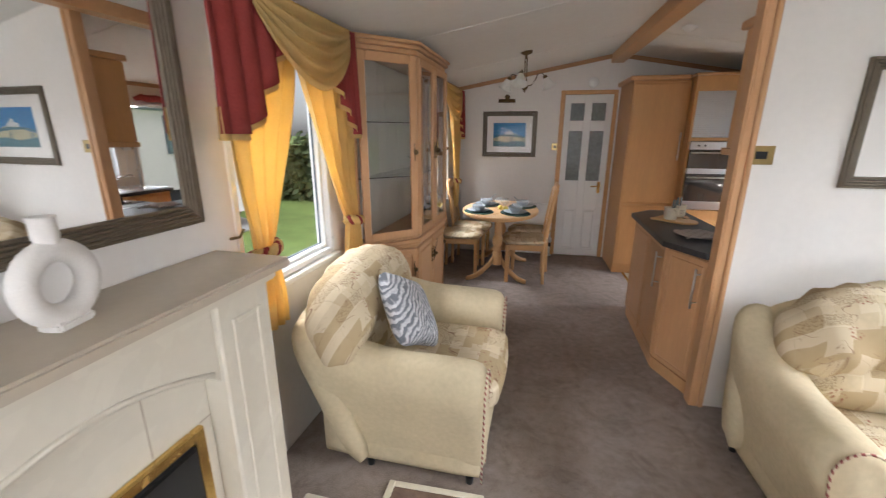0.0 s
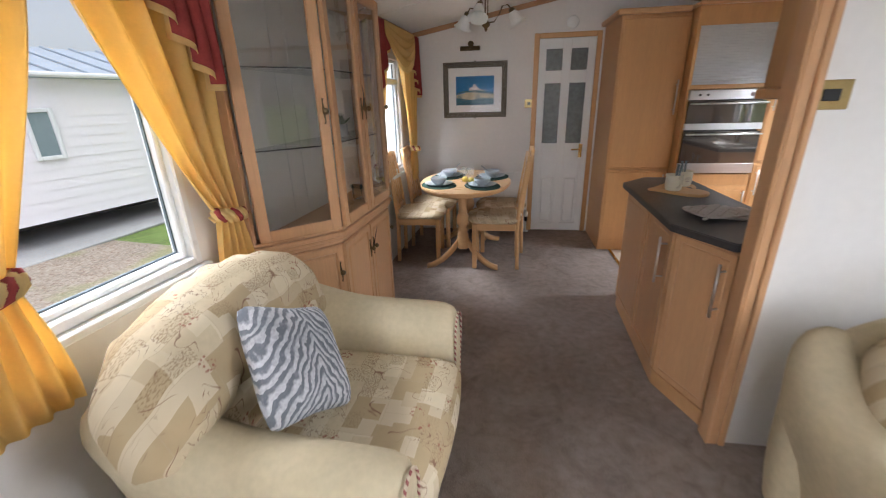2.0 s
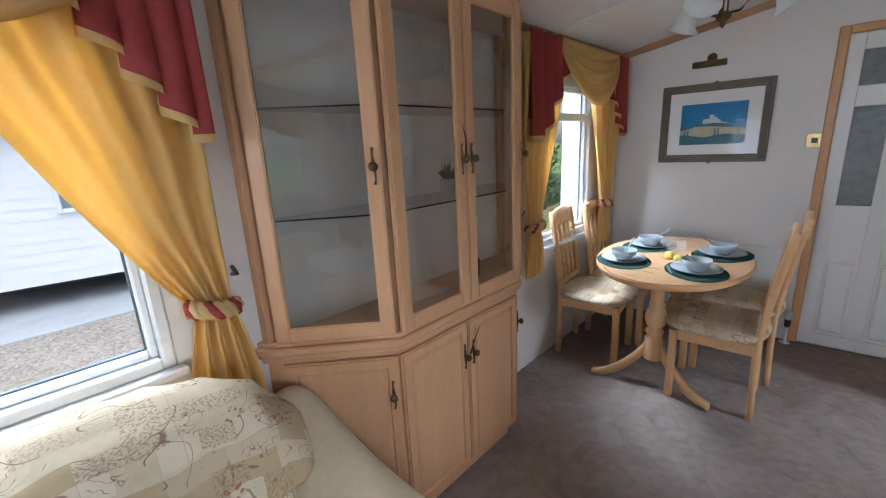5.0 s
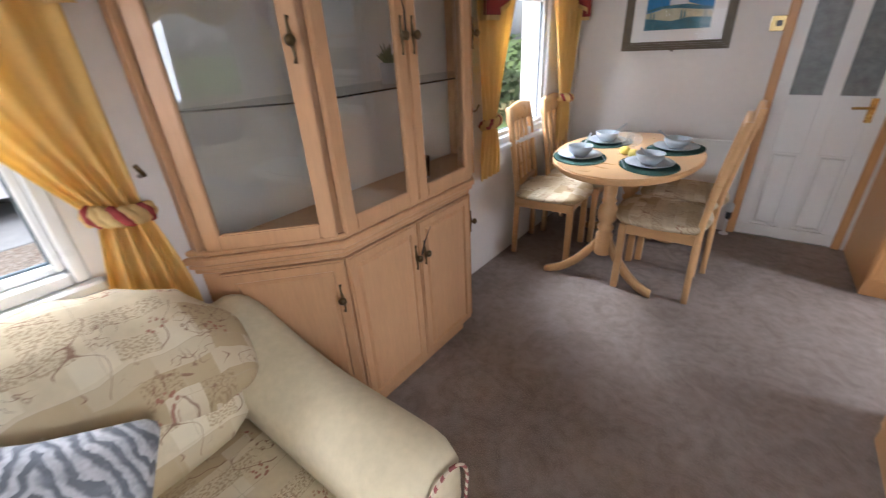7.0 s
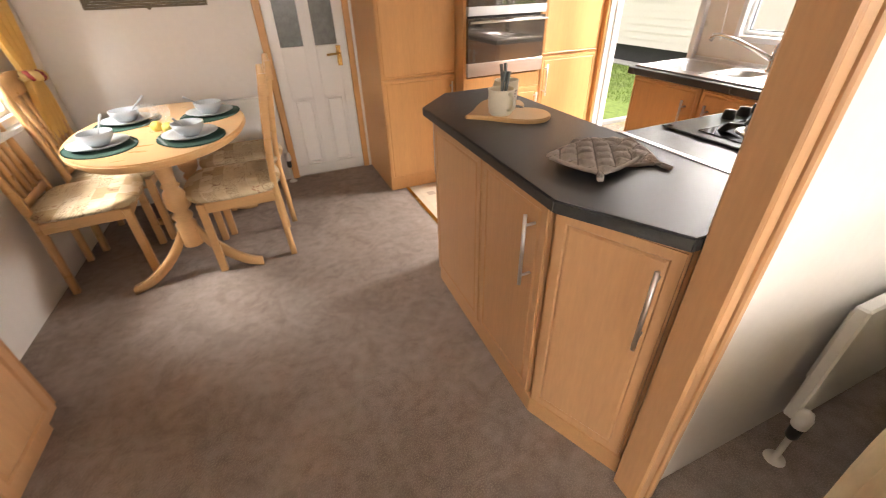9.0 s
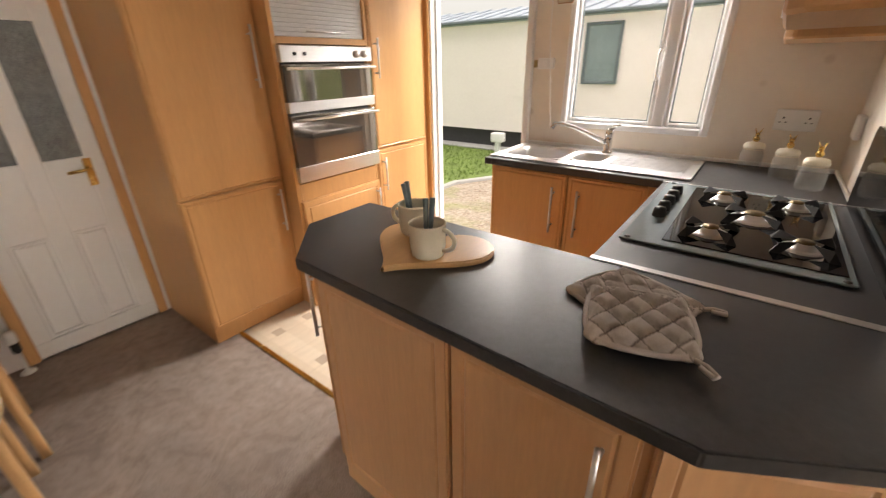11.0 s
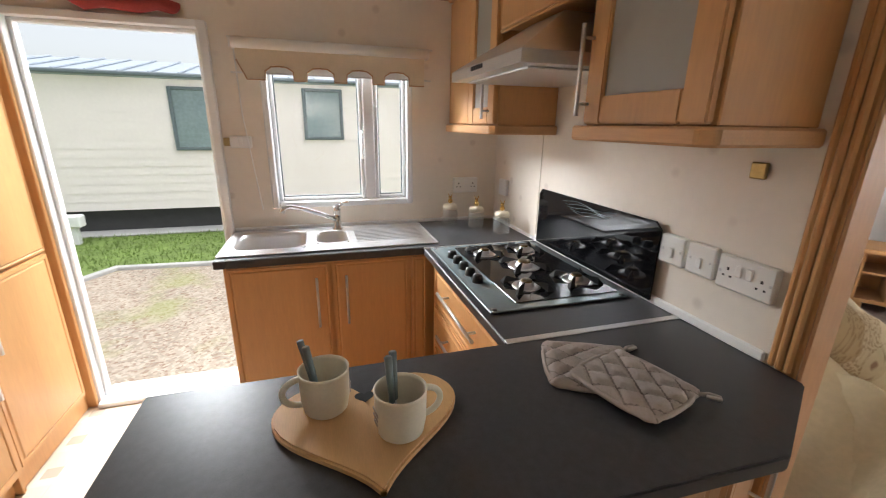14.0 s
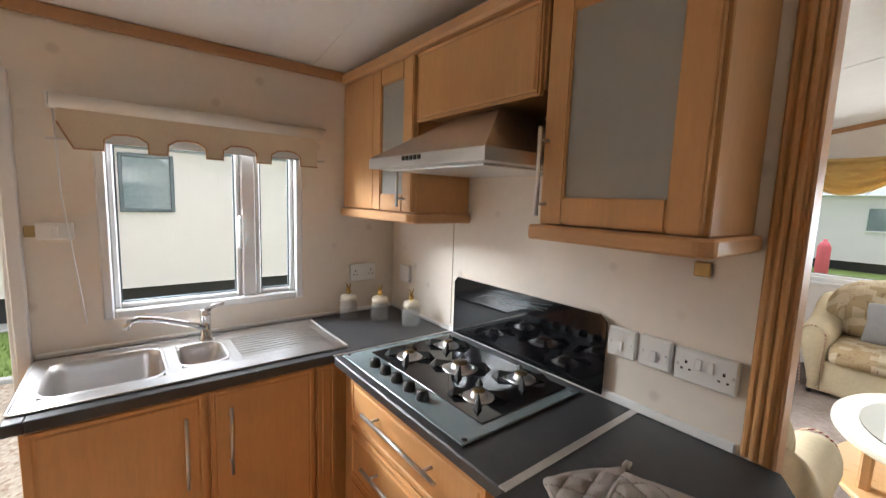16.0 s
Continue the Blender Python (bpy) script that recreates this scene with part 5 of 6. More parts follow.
def valve(x, y):
    vv = thing("radiator_valve", "white thermostatic radiator valve on a short pipe", "valve", m=pose(x, y, 0))
    lathe("pipe", [(0.032, 0), (0.03, 0.006), (0.009, 0.01), (0.009, 0.12), (0.012, 0.12), (0.012, 0.13)], WHITE, vv, seg=14)
    lathe("body", [(0.012, 0.12), (0.018, 0.13), (0.018, 0.17), (0.013, 0.175)], BLACK, vv, seg=14)
    lathe("head", [(0.013, 0.175), (0.022, 0.18), (0.024, 0.22), (0.018, 0.24), (0.001, 0.242)], WHITE, vv, seg=14)


valve(0.43, END_Y - 0.06)
valve(1.62, 2.44)
rad2 = thing("radiator", "white panel radiator behind the sofa", "radiator")
boxes("panel", [((1.66, 2.465, 0.14), (2.5, 2.5, 0.6)), ((1.8, 2.5, 0.2), (1.84, 2.54, 0.5))], WHITE, 0.006, rad2)

# dining table: oval top on two turned pillars with splayed legs
table = thing("dining_table", "oval beech dining table on turned pedestals", "table", m=pose(-0.18, 4.79, 0))
TZ = 0.735
ov = [(0.42 * math.cos(2 * math.pi * k / 56), 0.6 * math.sin(2 * math.pi * k / 56)) for k in range(56)]
prism("top", ov, TZ - 0.028, TZ, PINE, 0.007, table, seg=3)
prism("moulding", [(x * 0.965, y * 0.975) for x, y in ov], TZ - 0.042, TZ - 0.028, PINE, 0.004, table)
for sy in (-1, 1):
    py = sy * 0.3
    lathe("pillar", [(0.05, 0.17), (0.05, 0.3), (0.038, 0.32), (0.048, 0.335), (0.05, 0.35), (0.034, 0.37), (0.055, 0.4), (0.06, 0.44), (0.05, 0.48), (0.034, 0.5), (0.046, 0.515), (0.034, 0.53), (0.042, 0.62), (0.046, TZ - 0.042)], PINE, table, (0, py, 0), 20)
    for sx in (-1, 1):
        secs = []
        for k in range(9):
            u = k / 8
            x, y, z = sx * (0.03 + 0.29 * u), py + sy * 0.11 * u, 0.27 - 0.24 * math.sin(u * math.pi / 2) ** 0.8 - 0.0 * u
            hgt, wd = 0.055 - 0.033 * u, 0.02
            secs.append([(x, y - wd, z - hgt), (x, y + wd, z - hgt), (x, y + wd, z + hgt * 0.6), (x, y - wd, z + hgt * 0.6)])
        secs = [[(p[0], p[1], max(0.0, p[2])) for p in s] for s in secs]
        loft("leg", secs, PINE, table, sub=0)


def chair(at, turn, first=[None]):
    m = pose(*at, 0, 0, turn)
    if first[0]:
        return copy_thing(first[0], m)
    c = thing("dining_chair", "beech dining chair with slatted high back and floral padded seat", "chair", "chairs round the table", m)
    first[0] = c
    # local: seat faces +x, back at x = -0.2
    for sy in (-1, 1):
        box("leg", (0.15, sy * 0.185 - 0.018, 0), (0.19, sy * 0.185 + 0.018, 0.42), PINE, 0.005, c)
        secs = []
        for k in range(10):
            u = k / 9
            z = 1.0 * u
            x = -0.2 - 0.13 * max(0, u - 0.4) ** 1.3 * 1.25 - 0.03 * max(0, 0.4 - u)
            y = sy * (0.175 - 0.015 * u)
            secs.append([(x - 0.016, y - 0.014, z), (x + 0.016, y - 0.014, z), (x + 0.016, y + 0.014, z), (x - 0.016, y + 0.014, z)])
        loft("back_post", secs, PINE, c, sub=0)
        box("side_rail", (-0.19, sy * 0.178 - 0.012, 0.36), (0.16, sy * 0.178 + 0.012, 0.42), PINE, 0.004, c)
    box("front_rail", (0.16, -0.17, 0.36), (0.182, 0.17, 0.42), PINE, 0.004, c)
    box("rear_rail", (-0.21, -0.16, 0.36), (-0.19, 0.16, 0.42), PINE, 0.004, c)
    xb = lambda z: -0.2 - 0.13 * max(0, z - 0.4) ** 1.3 * 1.25
    for y in (-0.075, 0, 0.075):
        loft("slat", [[(xb(z) - 0.008, y - 0.024, z), (xb(z) + 0.006, y - 0.024, z), (xb(z) + 0.006, y + 0.024, z), (xb(z) - 0.008, y + 0.024, z)] for z in (0.52, 0.65, 0.78, 0.91)], PINE, c, sub=0)
    top = []
    for k in range(13):
        y = -0.172 + 0.344 * k / 12
        z1 = 0.99 + 0.03 * math.cos((k - 6) / 6 * math.pi / 2)
        x = xb(0.96)
        top.append([(x - 0.016, y, 0.9), (x + 0.014, y, 0.9), (x + 0.006, y, z1), (x - 0.018, y, z1)])
    loft("top_rail", top, PINE, c, sub=0)
    loft("lower_rail", [[(xb(0.5) - 0.01, y, 0.49), (xb(0.5) + 0.01, y, 0.49), (xb(0.5) + 0.01, y, 0.53), (xb(0.5) - 0.01, y, 0.53)] for y in (-0.165, 0.165)], PINE, c, sub=0)
    rbox("seat_pad", (0.2, 0.205, 0.03), 0.025, FLORAL, c, pose(0.0, 0, 0.45), 8, 0.25)
    return c


chair((-0.6, 4.72, 0), 3)
chair((-0.54, 5.14, 0), -3)
chair((0.1, 4.6, 0), 180)
chair((0.15, 5.02, 0), 180)


def setting(x, y, turn):
    z = TZ
    pm = thing("placemat", "dark green oval woven placemat", "placemat", "placemats on the table", pose(x, y, z, 0, 0, turn))
    prism("mat", [(0.145 * math.cos(k * math.pi / 16), 0.19 * math.sin(k * math.pi / 16)) for k in range(32)], 0, 0.004, GREEN_CLOTH, 0.001, pm)
    bm = bmesh.new()
    for k in range(64):
        a = k * math.pi / 32
        add_box(bm, (0.147 * math.cos(a) - 0.004, 0.192 * math.sin(a) - 0.004, 0.0), (0.147 * math.cos(a) + 0.004, 0.192 * math.sin(a) + 0.004, 0.005))
    mk("beaded_edge", bm, GREEN_CLOTH, pm)
    p = thing("plate", "grey-blue stoneware plate under a bowl", "plate", "plates on the table", pose(x, y, z + 0.004))
    lathe("dish", [(0.001, 0.0), (0.07, 0.0), (0.1, 0.008), (0.125, 0.018), (0.126, 0.021), (0.1, 0.013), (0.07, 0.005), (0.001, 0.005)], BLUEWARE, p, seg=32)
    b = thing("bowl", "grey-blue stoneware bowl on a plate", "bowl", "bowls on the table", pose(x, y, z + 0.009))
    lathe("dish", [(0.001, 0.0), (0.035, 0.0), (0.045, 0.008), (0.068, 0.035), (0.074, 0.062), (0.071, 0.062), (0.064, 0.036), (0.042, 0.012), (0.001, 0.006)], BLUEWARE, b, seg=28)
    s = thing("spoon", "grey-handled spoon leaning in a bowl", "spoon", "spoons on the table", pose(x, y, z + 0.02, 0, 0, turn))
    tube("stem", [(0.0, 0.01, 0.006), (0.03, 0.045, 0.05), (0.07, 0.1, 0.1)], [0.006, 0.004, 0.006], BLUEWARE, s, 6)
    k = thing("knife", "steel knife lying on a placemat", "knife", "knives on the table", pose(x, y, z + 0.004, 0, 0, turn))
    box("blade", (0.125, -0.09, 0.0), (0.135, 0.08, 0.003), GREY_HANDLE, 0.001, k)


setting(-0.4, 4.55, 25)
setting(-0.36, 4.98, -20)
setting(-0.01, 4.52, 200)
setting(0.06, 4.95, 160)
for x, y in ((-0.19, 4.72), (-0.13, 4.66)):
    g = thing("wine_glass", "clear glass goblet with yellow ribbon", "glass", "glasses on the table", pose(x, y, TZ))
    lathe("goblet", [(0.001, 0.001), (0.034, 0.001), (0.03, 0.004), (0.005, 0.008), (0.0045, 0.045), (0.015, 0.055), (0.042, 0.085), (0.045, 0.11), (0.036, 0.135), (0.0345, 0.135), (0.043, 0.11), (0.04, 0.087), (0.001, 0.058)], JAR_GLASS, g)
    rbox("ribbon", (0.022, 0.022, 0.02), 0.01, mat("yellow_ribbon", (0.75, 0.6, 0.15), 0.7), g, pose(0.01, -0.01, 0.025), 4, 0.3)

# chandelier
ch = thing("chandelier", "antique brass three-arm chandelier with etched glass shades", "ceiling lamp", m=pose(0.02, 4.3, 0))
CZ = ceil_z(0.02)
lathe("rose", [(0.055, CZ + 0.01), (0.055, CZ - 0.01), (0.035, CZ - 0.022), (0.012, CZ - 0.03), (0.012, CZ - 0.06)], OLD_BRASS, ch)
bm = bmesh.new()
for a in (0, 120, 240):
    add_tube(bm, [(0.012 * math.cos(radians(a)), 0.012 * math.sin(radians(a)), z) for z in (CZ - 0.05, 1.95)], 0.004, 6)
mk("stem", bm, OLD_BRASS, ch, True)
lathe("finial", [(0.02, 1.97), (0.03, 1.955), (0.026, 1.94), (0.01, 1.93), (0.012, 1.92), (0.001, 1.905)], OLD_BRASS, ch)
for a in (20, 140, 260):
    ca, sa = math.cos(radians(a)), math.sin(radians(a))
    tube("arm", [(0.02 * ca, 0.02 * sa, 1.965), (0.06 * ca, 0.06 * sa, 1.97), (0.1 * ca, 0.1 * sa, 2.02), (0.12 * ca, 0.12 * sa, 2.07), (0.16 * ca, 0.16 * sa, 2.08), (0.19 * ca, 0.19 * sa, 2.05)], 0.005, OLD_BRASS, ch)
    dm = Matrix.Translation((0.19 * ca, 0.19 * sa, 2.05)) @ Matrix.Rotation(radians(a), 4, "Z") @ Matrix.Rotation(radians(150), 4, "Y")
    lathe("cup", [(0.001, -0.012), (0.018, -0.008), (0.022, 0.012)], OLD_BRASS, ch, m=dm)
    lathe("shade", [(0.02, 0.01), (0.034, 0.03), (0.04, 0.06), (0.05, 0.085), (0.07, 0.105), (0.068, 0.106), (0.046, 0.087), (0.036, 0.06), (0.03, 0.032), (0.016, 0.012)], LAMP_GLASS, ch, m=dm)

# ---- china cabinet on the long wall ----
cab = thing("china_cabinet", "tall beech china cabinet with glazed doors and angled ends", "cabinet", m=LM)
FP = [(0.0, 2.55), (0.05, 2.585), (0.325, 2.895), (0.325, 3.625), (0.05, 3.93), (0.0, 3.96)]


def ring(off):
    return [(0.001, FP[0][1] - off), (0.05 + off * 0.5, FP[1][1] - off), (0.325 + off, FP[2][1] - off * 0.5), (0.325 + off, FP[3][1] + off * 0.5), (0.05 + off * 0.5, FP[4][1] + off), (0.001, FP[5][1] + off)]


prism("base", ring(-0.02), 0.06, 0.775, BEECH_PALE, 0.002, cab)
prism("plinth", ring(-0.045), 0.0, 0.06, BEECH_PALE, 0.002, cab)
for o, z0, z1 in ((0.0, 0.775, 0.795), (0.012, 0.795, 0.815), (0.022, 0.815, 0.84), (0.008, 0.84, 0.86)):
    prism("moulding", ring(o), z0, z1, BEECH_PALE, 0.005, cab)
prism("top_panel", ring(-0.01), 1.99, 2.02, BEECH_PALE, 0.002, cab)
for o, z0, z1 in ((0.005, 2.0, 2.03), (0.025, 2.03, 2.055), (0.04, 2.055, 2.075)):
    prism("cornice", ring(o), z0, z1, BEECH_PALE, 0.005, cab)
box("back_panel", (0.002, 2.58, 0.86), (0.012, 3.93, 1.99), MOUNT, 0, cab)
for x, y in ((0.05, 2.585), (0.325, 2.895), (0.325, 3.625), (0.05, 3.93)):
    bm = bmesh.new()
    add_lathe(bm, [(0.021, 0.86), (0.021, 1.99)], 8, Matrix.Translation((x - 0.028, y + (0.012 if y < 3 else -0.012), 0)))
    mk("corner_stile", bm, BEECH_PALE, cab)
boxes("side_panel", [((0.002, 2.565, 0.86), (0.05, 2.585, 1.99)), ((0.002, 3.935, 0.86), (0.05, 3.952, 1.99))], BEECH_PALE, 0.002, cab)
for z in (1.26, 1.6):
    prism("glass_shelf", [(0.015, 2.6), (0.05, 2.61), (0.29, 2.9), (0.29, 3.62), (0.05, 3.9), (0.015, 3.91)], z, z + 0.006, CLEAR, 0.001, cab)
for y in (3.0, 3.14, 3.38, 3.52):
    box("back_groove", (0.012, y, 0.87), (0.0135, y + 0.006, 1.98), WHITE, 0, cab)


def drop_handle(parent, m):
    h = lathe("knob", [(0.006, 0), (0.006, 0.012), (0.013, 0.018), (0.015, 0.026), (0.008, 0.033), (0.001, 0.035)], OLD_BRASS, parent, m=m @ Matrix.Rotation(math.pi / 2, 4, "X"), seg=14)
    bm = bmesh.new()
    add_tube(bm, [m @ Vector((0.0, -0.004, -0.055)), m @ Vector((0.003, -0.004, -0.04)), m @ Vector((0, -0.005, 0)), m @ Vector((-0.003, -0.004, 0.04)), m @ Vector((0.0, -0.004, 0.055))], [0.005, 0.003, 0.007, 0.003, 0.005], 6)
    mk("backplate", bm, OLD_BRASS, parent, True)


# fronts run so that their outside faces the room
segs = [((0.058, 2.595), (0.322, 2.888), 1), ((0.327, 2.9), (0.327, 3.258), 1), ((0.327, 3.262), (0.327, 3.62), 0), ((0.322, 3.632), (0.058, 3.925), 0)]
for p, q, last in segs:
    L = math.hypot(q[0] - p[0], q[1] - p[1])
    fm = face(p, q)
    glazed_door(cab, L, 1.13, fm @ pose(0, 0, 0.862), BEECH_PALE, CABINET_GLASS, 0.05)
    inset = Matrix.Translation((fm.to_3x3() @ Vector((0, 0.02, 0))))
    panel_door("door", L - 0.004, 0.68, cab, inset @ fm @ pose(0.002, 0, 0.085), BEECH_PALE, 0.05, deep=0.009)
    hx = L - 0.025 if last else 0.025
    drop_handle(cab, fm @ pose(hx, -0.022, 1.42))
    drop_handle(cab, inset @ fm @ pose(hx, -0.02, 0.62))
for x, y, z in ((0.36, 3.245, 1.43), (0.345, 3.25, 0.63)):
    tube("tassel_cord", [(x, y, z), (x + 0.01, y + 0.015 if z < 1 else y - 0.01, z + 0.06), (x + 0.012, y + 0.05 if z < 1 else y - 0.03, z + 0.11)], [0.004, 0.0025, 0.001], BLACK, cab, 6)
pot = thing("potted_succulent", "green succulent in a grey pot on a glass shelf", "plant", m=LM @ pose(0.16, 3.36, 1.267))
lathe("pot", [(0.001, 0), (0.035, 0), (0.04, 0.07), (0.036, 0.07), (0.034, 0.06), (0.001, 0.058)], BLUEWARE, pot)
bm = bmesh.new()
random.seed(4)
for k in range(34):
    a, e = random.uniform(0, 6.28), random.uniform(0.5, 1.45)
    L = random.uniform(0.05, 0.085)
    d = Vector((math.cos(a) * math.cos(e), math.sin(a) * math.cos(e), math.sin(e)))
    add_tube(bm, [Vector((0, 0, 0.058)) + d * L * t for t in (0, 0.4, 0.8, 1)], [0.005, 0.006, 0.003, 0.0005], 5)
mk("leaves", bm, LEAF, pot, True)
gl = thing("glass_tumbler", "clear glass tumbler standing in the cabinet", "glass", m=LM @ pose(0.16, 3.5, 0.862))
lathe("cup", [(0.001, 0), (0.03, 0), (0.035, 0.09), (0.033, 0.09), (0.028, 0.006), (0.001, 0.006)], CLEAR, gl)


# ---- curtains ----
def curtain(win, y_out, y_in, y_tie, ztop, ztie, zbot, side):
    """A tied-back curtain: from y_out to y_in at the top, gathered at y_tie."""
    c = thing("curtain", "gold cotton curtain tied back with a plaited band", "curtain", "curtains at the windows", LM)

    def fn(u, v):
        z = ztop + (zbot - ztop) * v
        ft = (ztop - ztie) / (ztop - zbot)
        if v < ft:
            s = v / ft
            k = s ** 1.8
            outer = y_out + (y_tie - 0.05 * side - y_out) * (s ** 3)
            inner = y_in + (y_tie + 0.05 * side - y_in) * s ** 1.5
        else:
            s = (v - ft) / (1 - ft)
            outer = y_tie - 0.05 * side - 0.055 * side * math.sin(s * 1.5)
            inner = y_tie + 0.05 * side + 0.055 * side * math.sin(s * 1.5)
        w = abs(inner - outer)
        y = outer + (inner - outer) * u
        amp = 0.028 * min(1, 0.35 + w * 1.2)
        d = 0.075 + amp * math.sin(u * 8 * math.pi + 1.2 * math.sin(v * 3)) + 0.008 * math.sin(u * 25 + v * 9)
        return (max(0.03, d), y, z)

    sheet("cloth", fn, 66, 44, GOLD_CLOTH, c, 0.002)
    pts = []
    for k, (ph, mt) in enumerate(((0, CREAM_CLOTH), (2.1, RED_CLOTH), (4.2, CREAM_CLOTH))):
        pts = []
        for j in range(22):
            a = -0.4 + 3.9 * j / 21
            r = 0.058 + 0.011 * math.cos(a * 6 + ph)
            pts.append((0.075 + r * 0.85 * math.sin(a), y_tie - side * r * 1.0 * math.cos(a), ztie + 0.017 * math.sin(a * 6 + ph) + 0.035 * (j / 21 - 0.5) - (0.0 if j < 20 else 0.01)))
        tube("tieback", pts, 0.014, mt, c, 7)
    tube("tieback_hook", [(0.0, y_tie - 0.09 * side, ztie + 0.06), (0.045, y_tie - 0.09 * side, ztie + 0.07), (0.055, y_tie - 0.075 * side, ztie + 0.1)], 0.006, OLD_BRASS, c)
    return c


def jabot(y0, y1, zlong, zshort, ztop, d0=0.075, flat=0.1):
    """A pleated tail, long at y0 and short at y1, with a cream lining showing at its stepped hem."""
    j = thing("curtain_tail", "dark red pleated curtain tail with cream lining", "pelmet", "pelmet swags and tails", LM)
    n = 4

    def body(u, v, dz=0.0, top=ztop):
        spread = 0.45 + 0.55 * v
        yy = y0 + (y1 - y0) * (u + 0.1 * spread * math.sin(2 * math.pi * n * u))
        k = max(0.0, (u - flat) / (1 - flat))
        zb = zlong + (zshort - zlong) * k - dz
        return (d0 + 0.028 + 0.03 * math.cos(2 * math.pi * n * u) * spread, yy, top + (zb - top) * v)

    sheet("tail", lambda u, v: body(u, v), 120, 8, RED_CLOTH, j, 0.003)
    sheet("lining", lambda u, v: tuple(Vector(body(u, 0.8 + 0.2 * v, 0.022)) - Vector((0.006, 0, 0))), 120, 2, CREAM_CLOTH, j, 0.002)
    return j


def swag(y0, y1, ztop, drop, d0=0.12):
    s = thing("curtain_swag", "cream draped curtain swag with soft folds", "pelmet", "pelmet swags and tails", LM)

    def fn(u, v):
        sag = math.sin(u * math.pi) ** 0.8
        z = ztop - drop * v * (0.25 + 0.75 * sag) - 0.02 * sag
        d = d0 + 0.035 * sag + 0.018 * math.sin(v * 9 * math.pi) * sag ** 0.5 + 0.03 * sag * v * (1 - v)
        return (d, y0 + (y1 - y0) * (u + 0.0 * v), z)

    sheet("cloth", fn, 40, 48, CREAM_CLOTH, s, 0.003)
    return s


curtain(WIN_A, 1.5, 1.97, 1.64, 2.02, 1.08, 0.72, 1)
curtain(WIN_A, 2.47, 1.95, 2.42, 2.02, 1.05, 0.7, -1)
jabot(1.45, 1.84, 1.53, 1.84, 2.05, flat=0.4)
jabot(2.49, 2.24, 1.53, 1.82, 2.05)
swag(1.68, 2.42, 2.05, 0.31)
curtain(WIN_B, 4.06, 4.5, 4.2, 2.02, 0.98, 0.66, 1)
curtain(WIN_B, 5.42, 4.9, 5.24, 2.02, 0.98, 0.66, -1)
jabot(4.08, 4.5, 1.5, 1.85, 2.04, flat=0.4)
jabot(5.46, 5.2, 1.5, 1.8, 2.04)
swag(4.42, 5.28, 2.04, 0.34)


# ---- lounge ----
def arm_sections(x0, x1, flip, rise, n=12, w=0.23, ztop=0.62, y_at=0.0, curl=0.0):
    secs = []
    for k in range(n + 1):
        u = k / n
        x = x0 + (x1 - x0) * u
        t = ztop + rise * (1 - min(1, u * 1.9)) ** 1.6 - 0.015 * u
        e = 0.03 if k in (0, n) else 0
        prof = [(0.115, 0.03), (0.09, 0.2), (0.04, 0.38), (0.0 + e, t - 0.17), (-0.005 + e, t - 0.09), (0.025 + e, t - 0.02 - e * 0.5), (0.09, t - e * 0.6), (0.16, t - 0.015 - e * 0.5), (w - e, t - 0.08), (w - 0.005 - e, t - 0.16), (w - 0.03, 0.36), (w - 0.03, 0.03)]
        secs.append([(x, y_at + flip * p, z) for p, z in prof])
    return secs


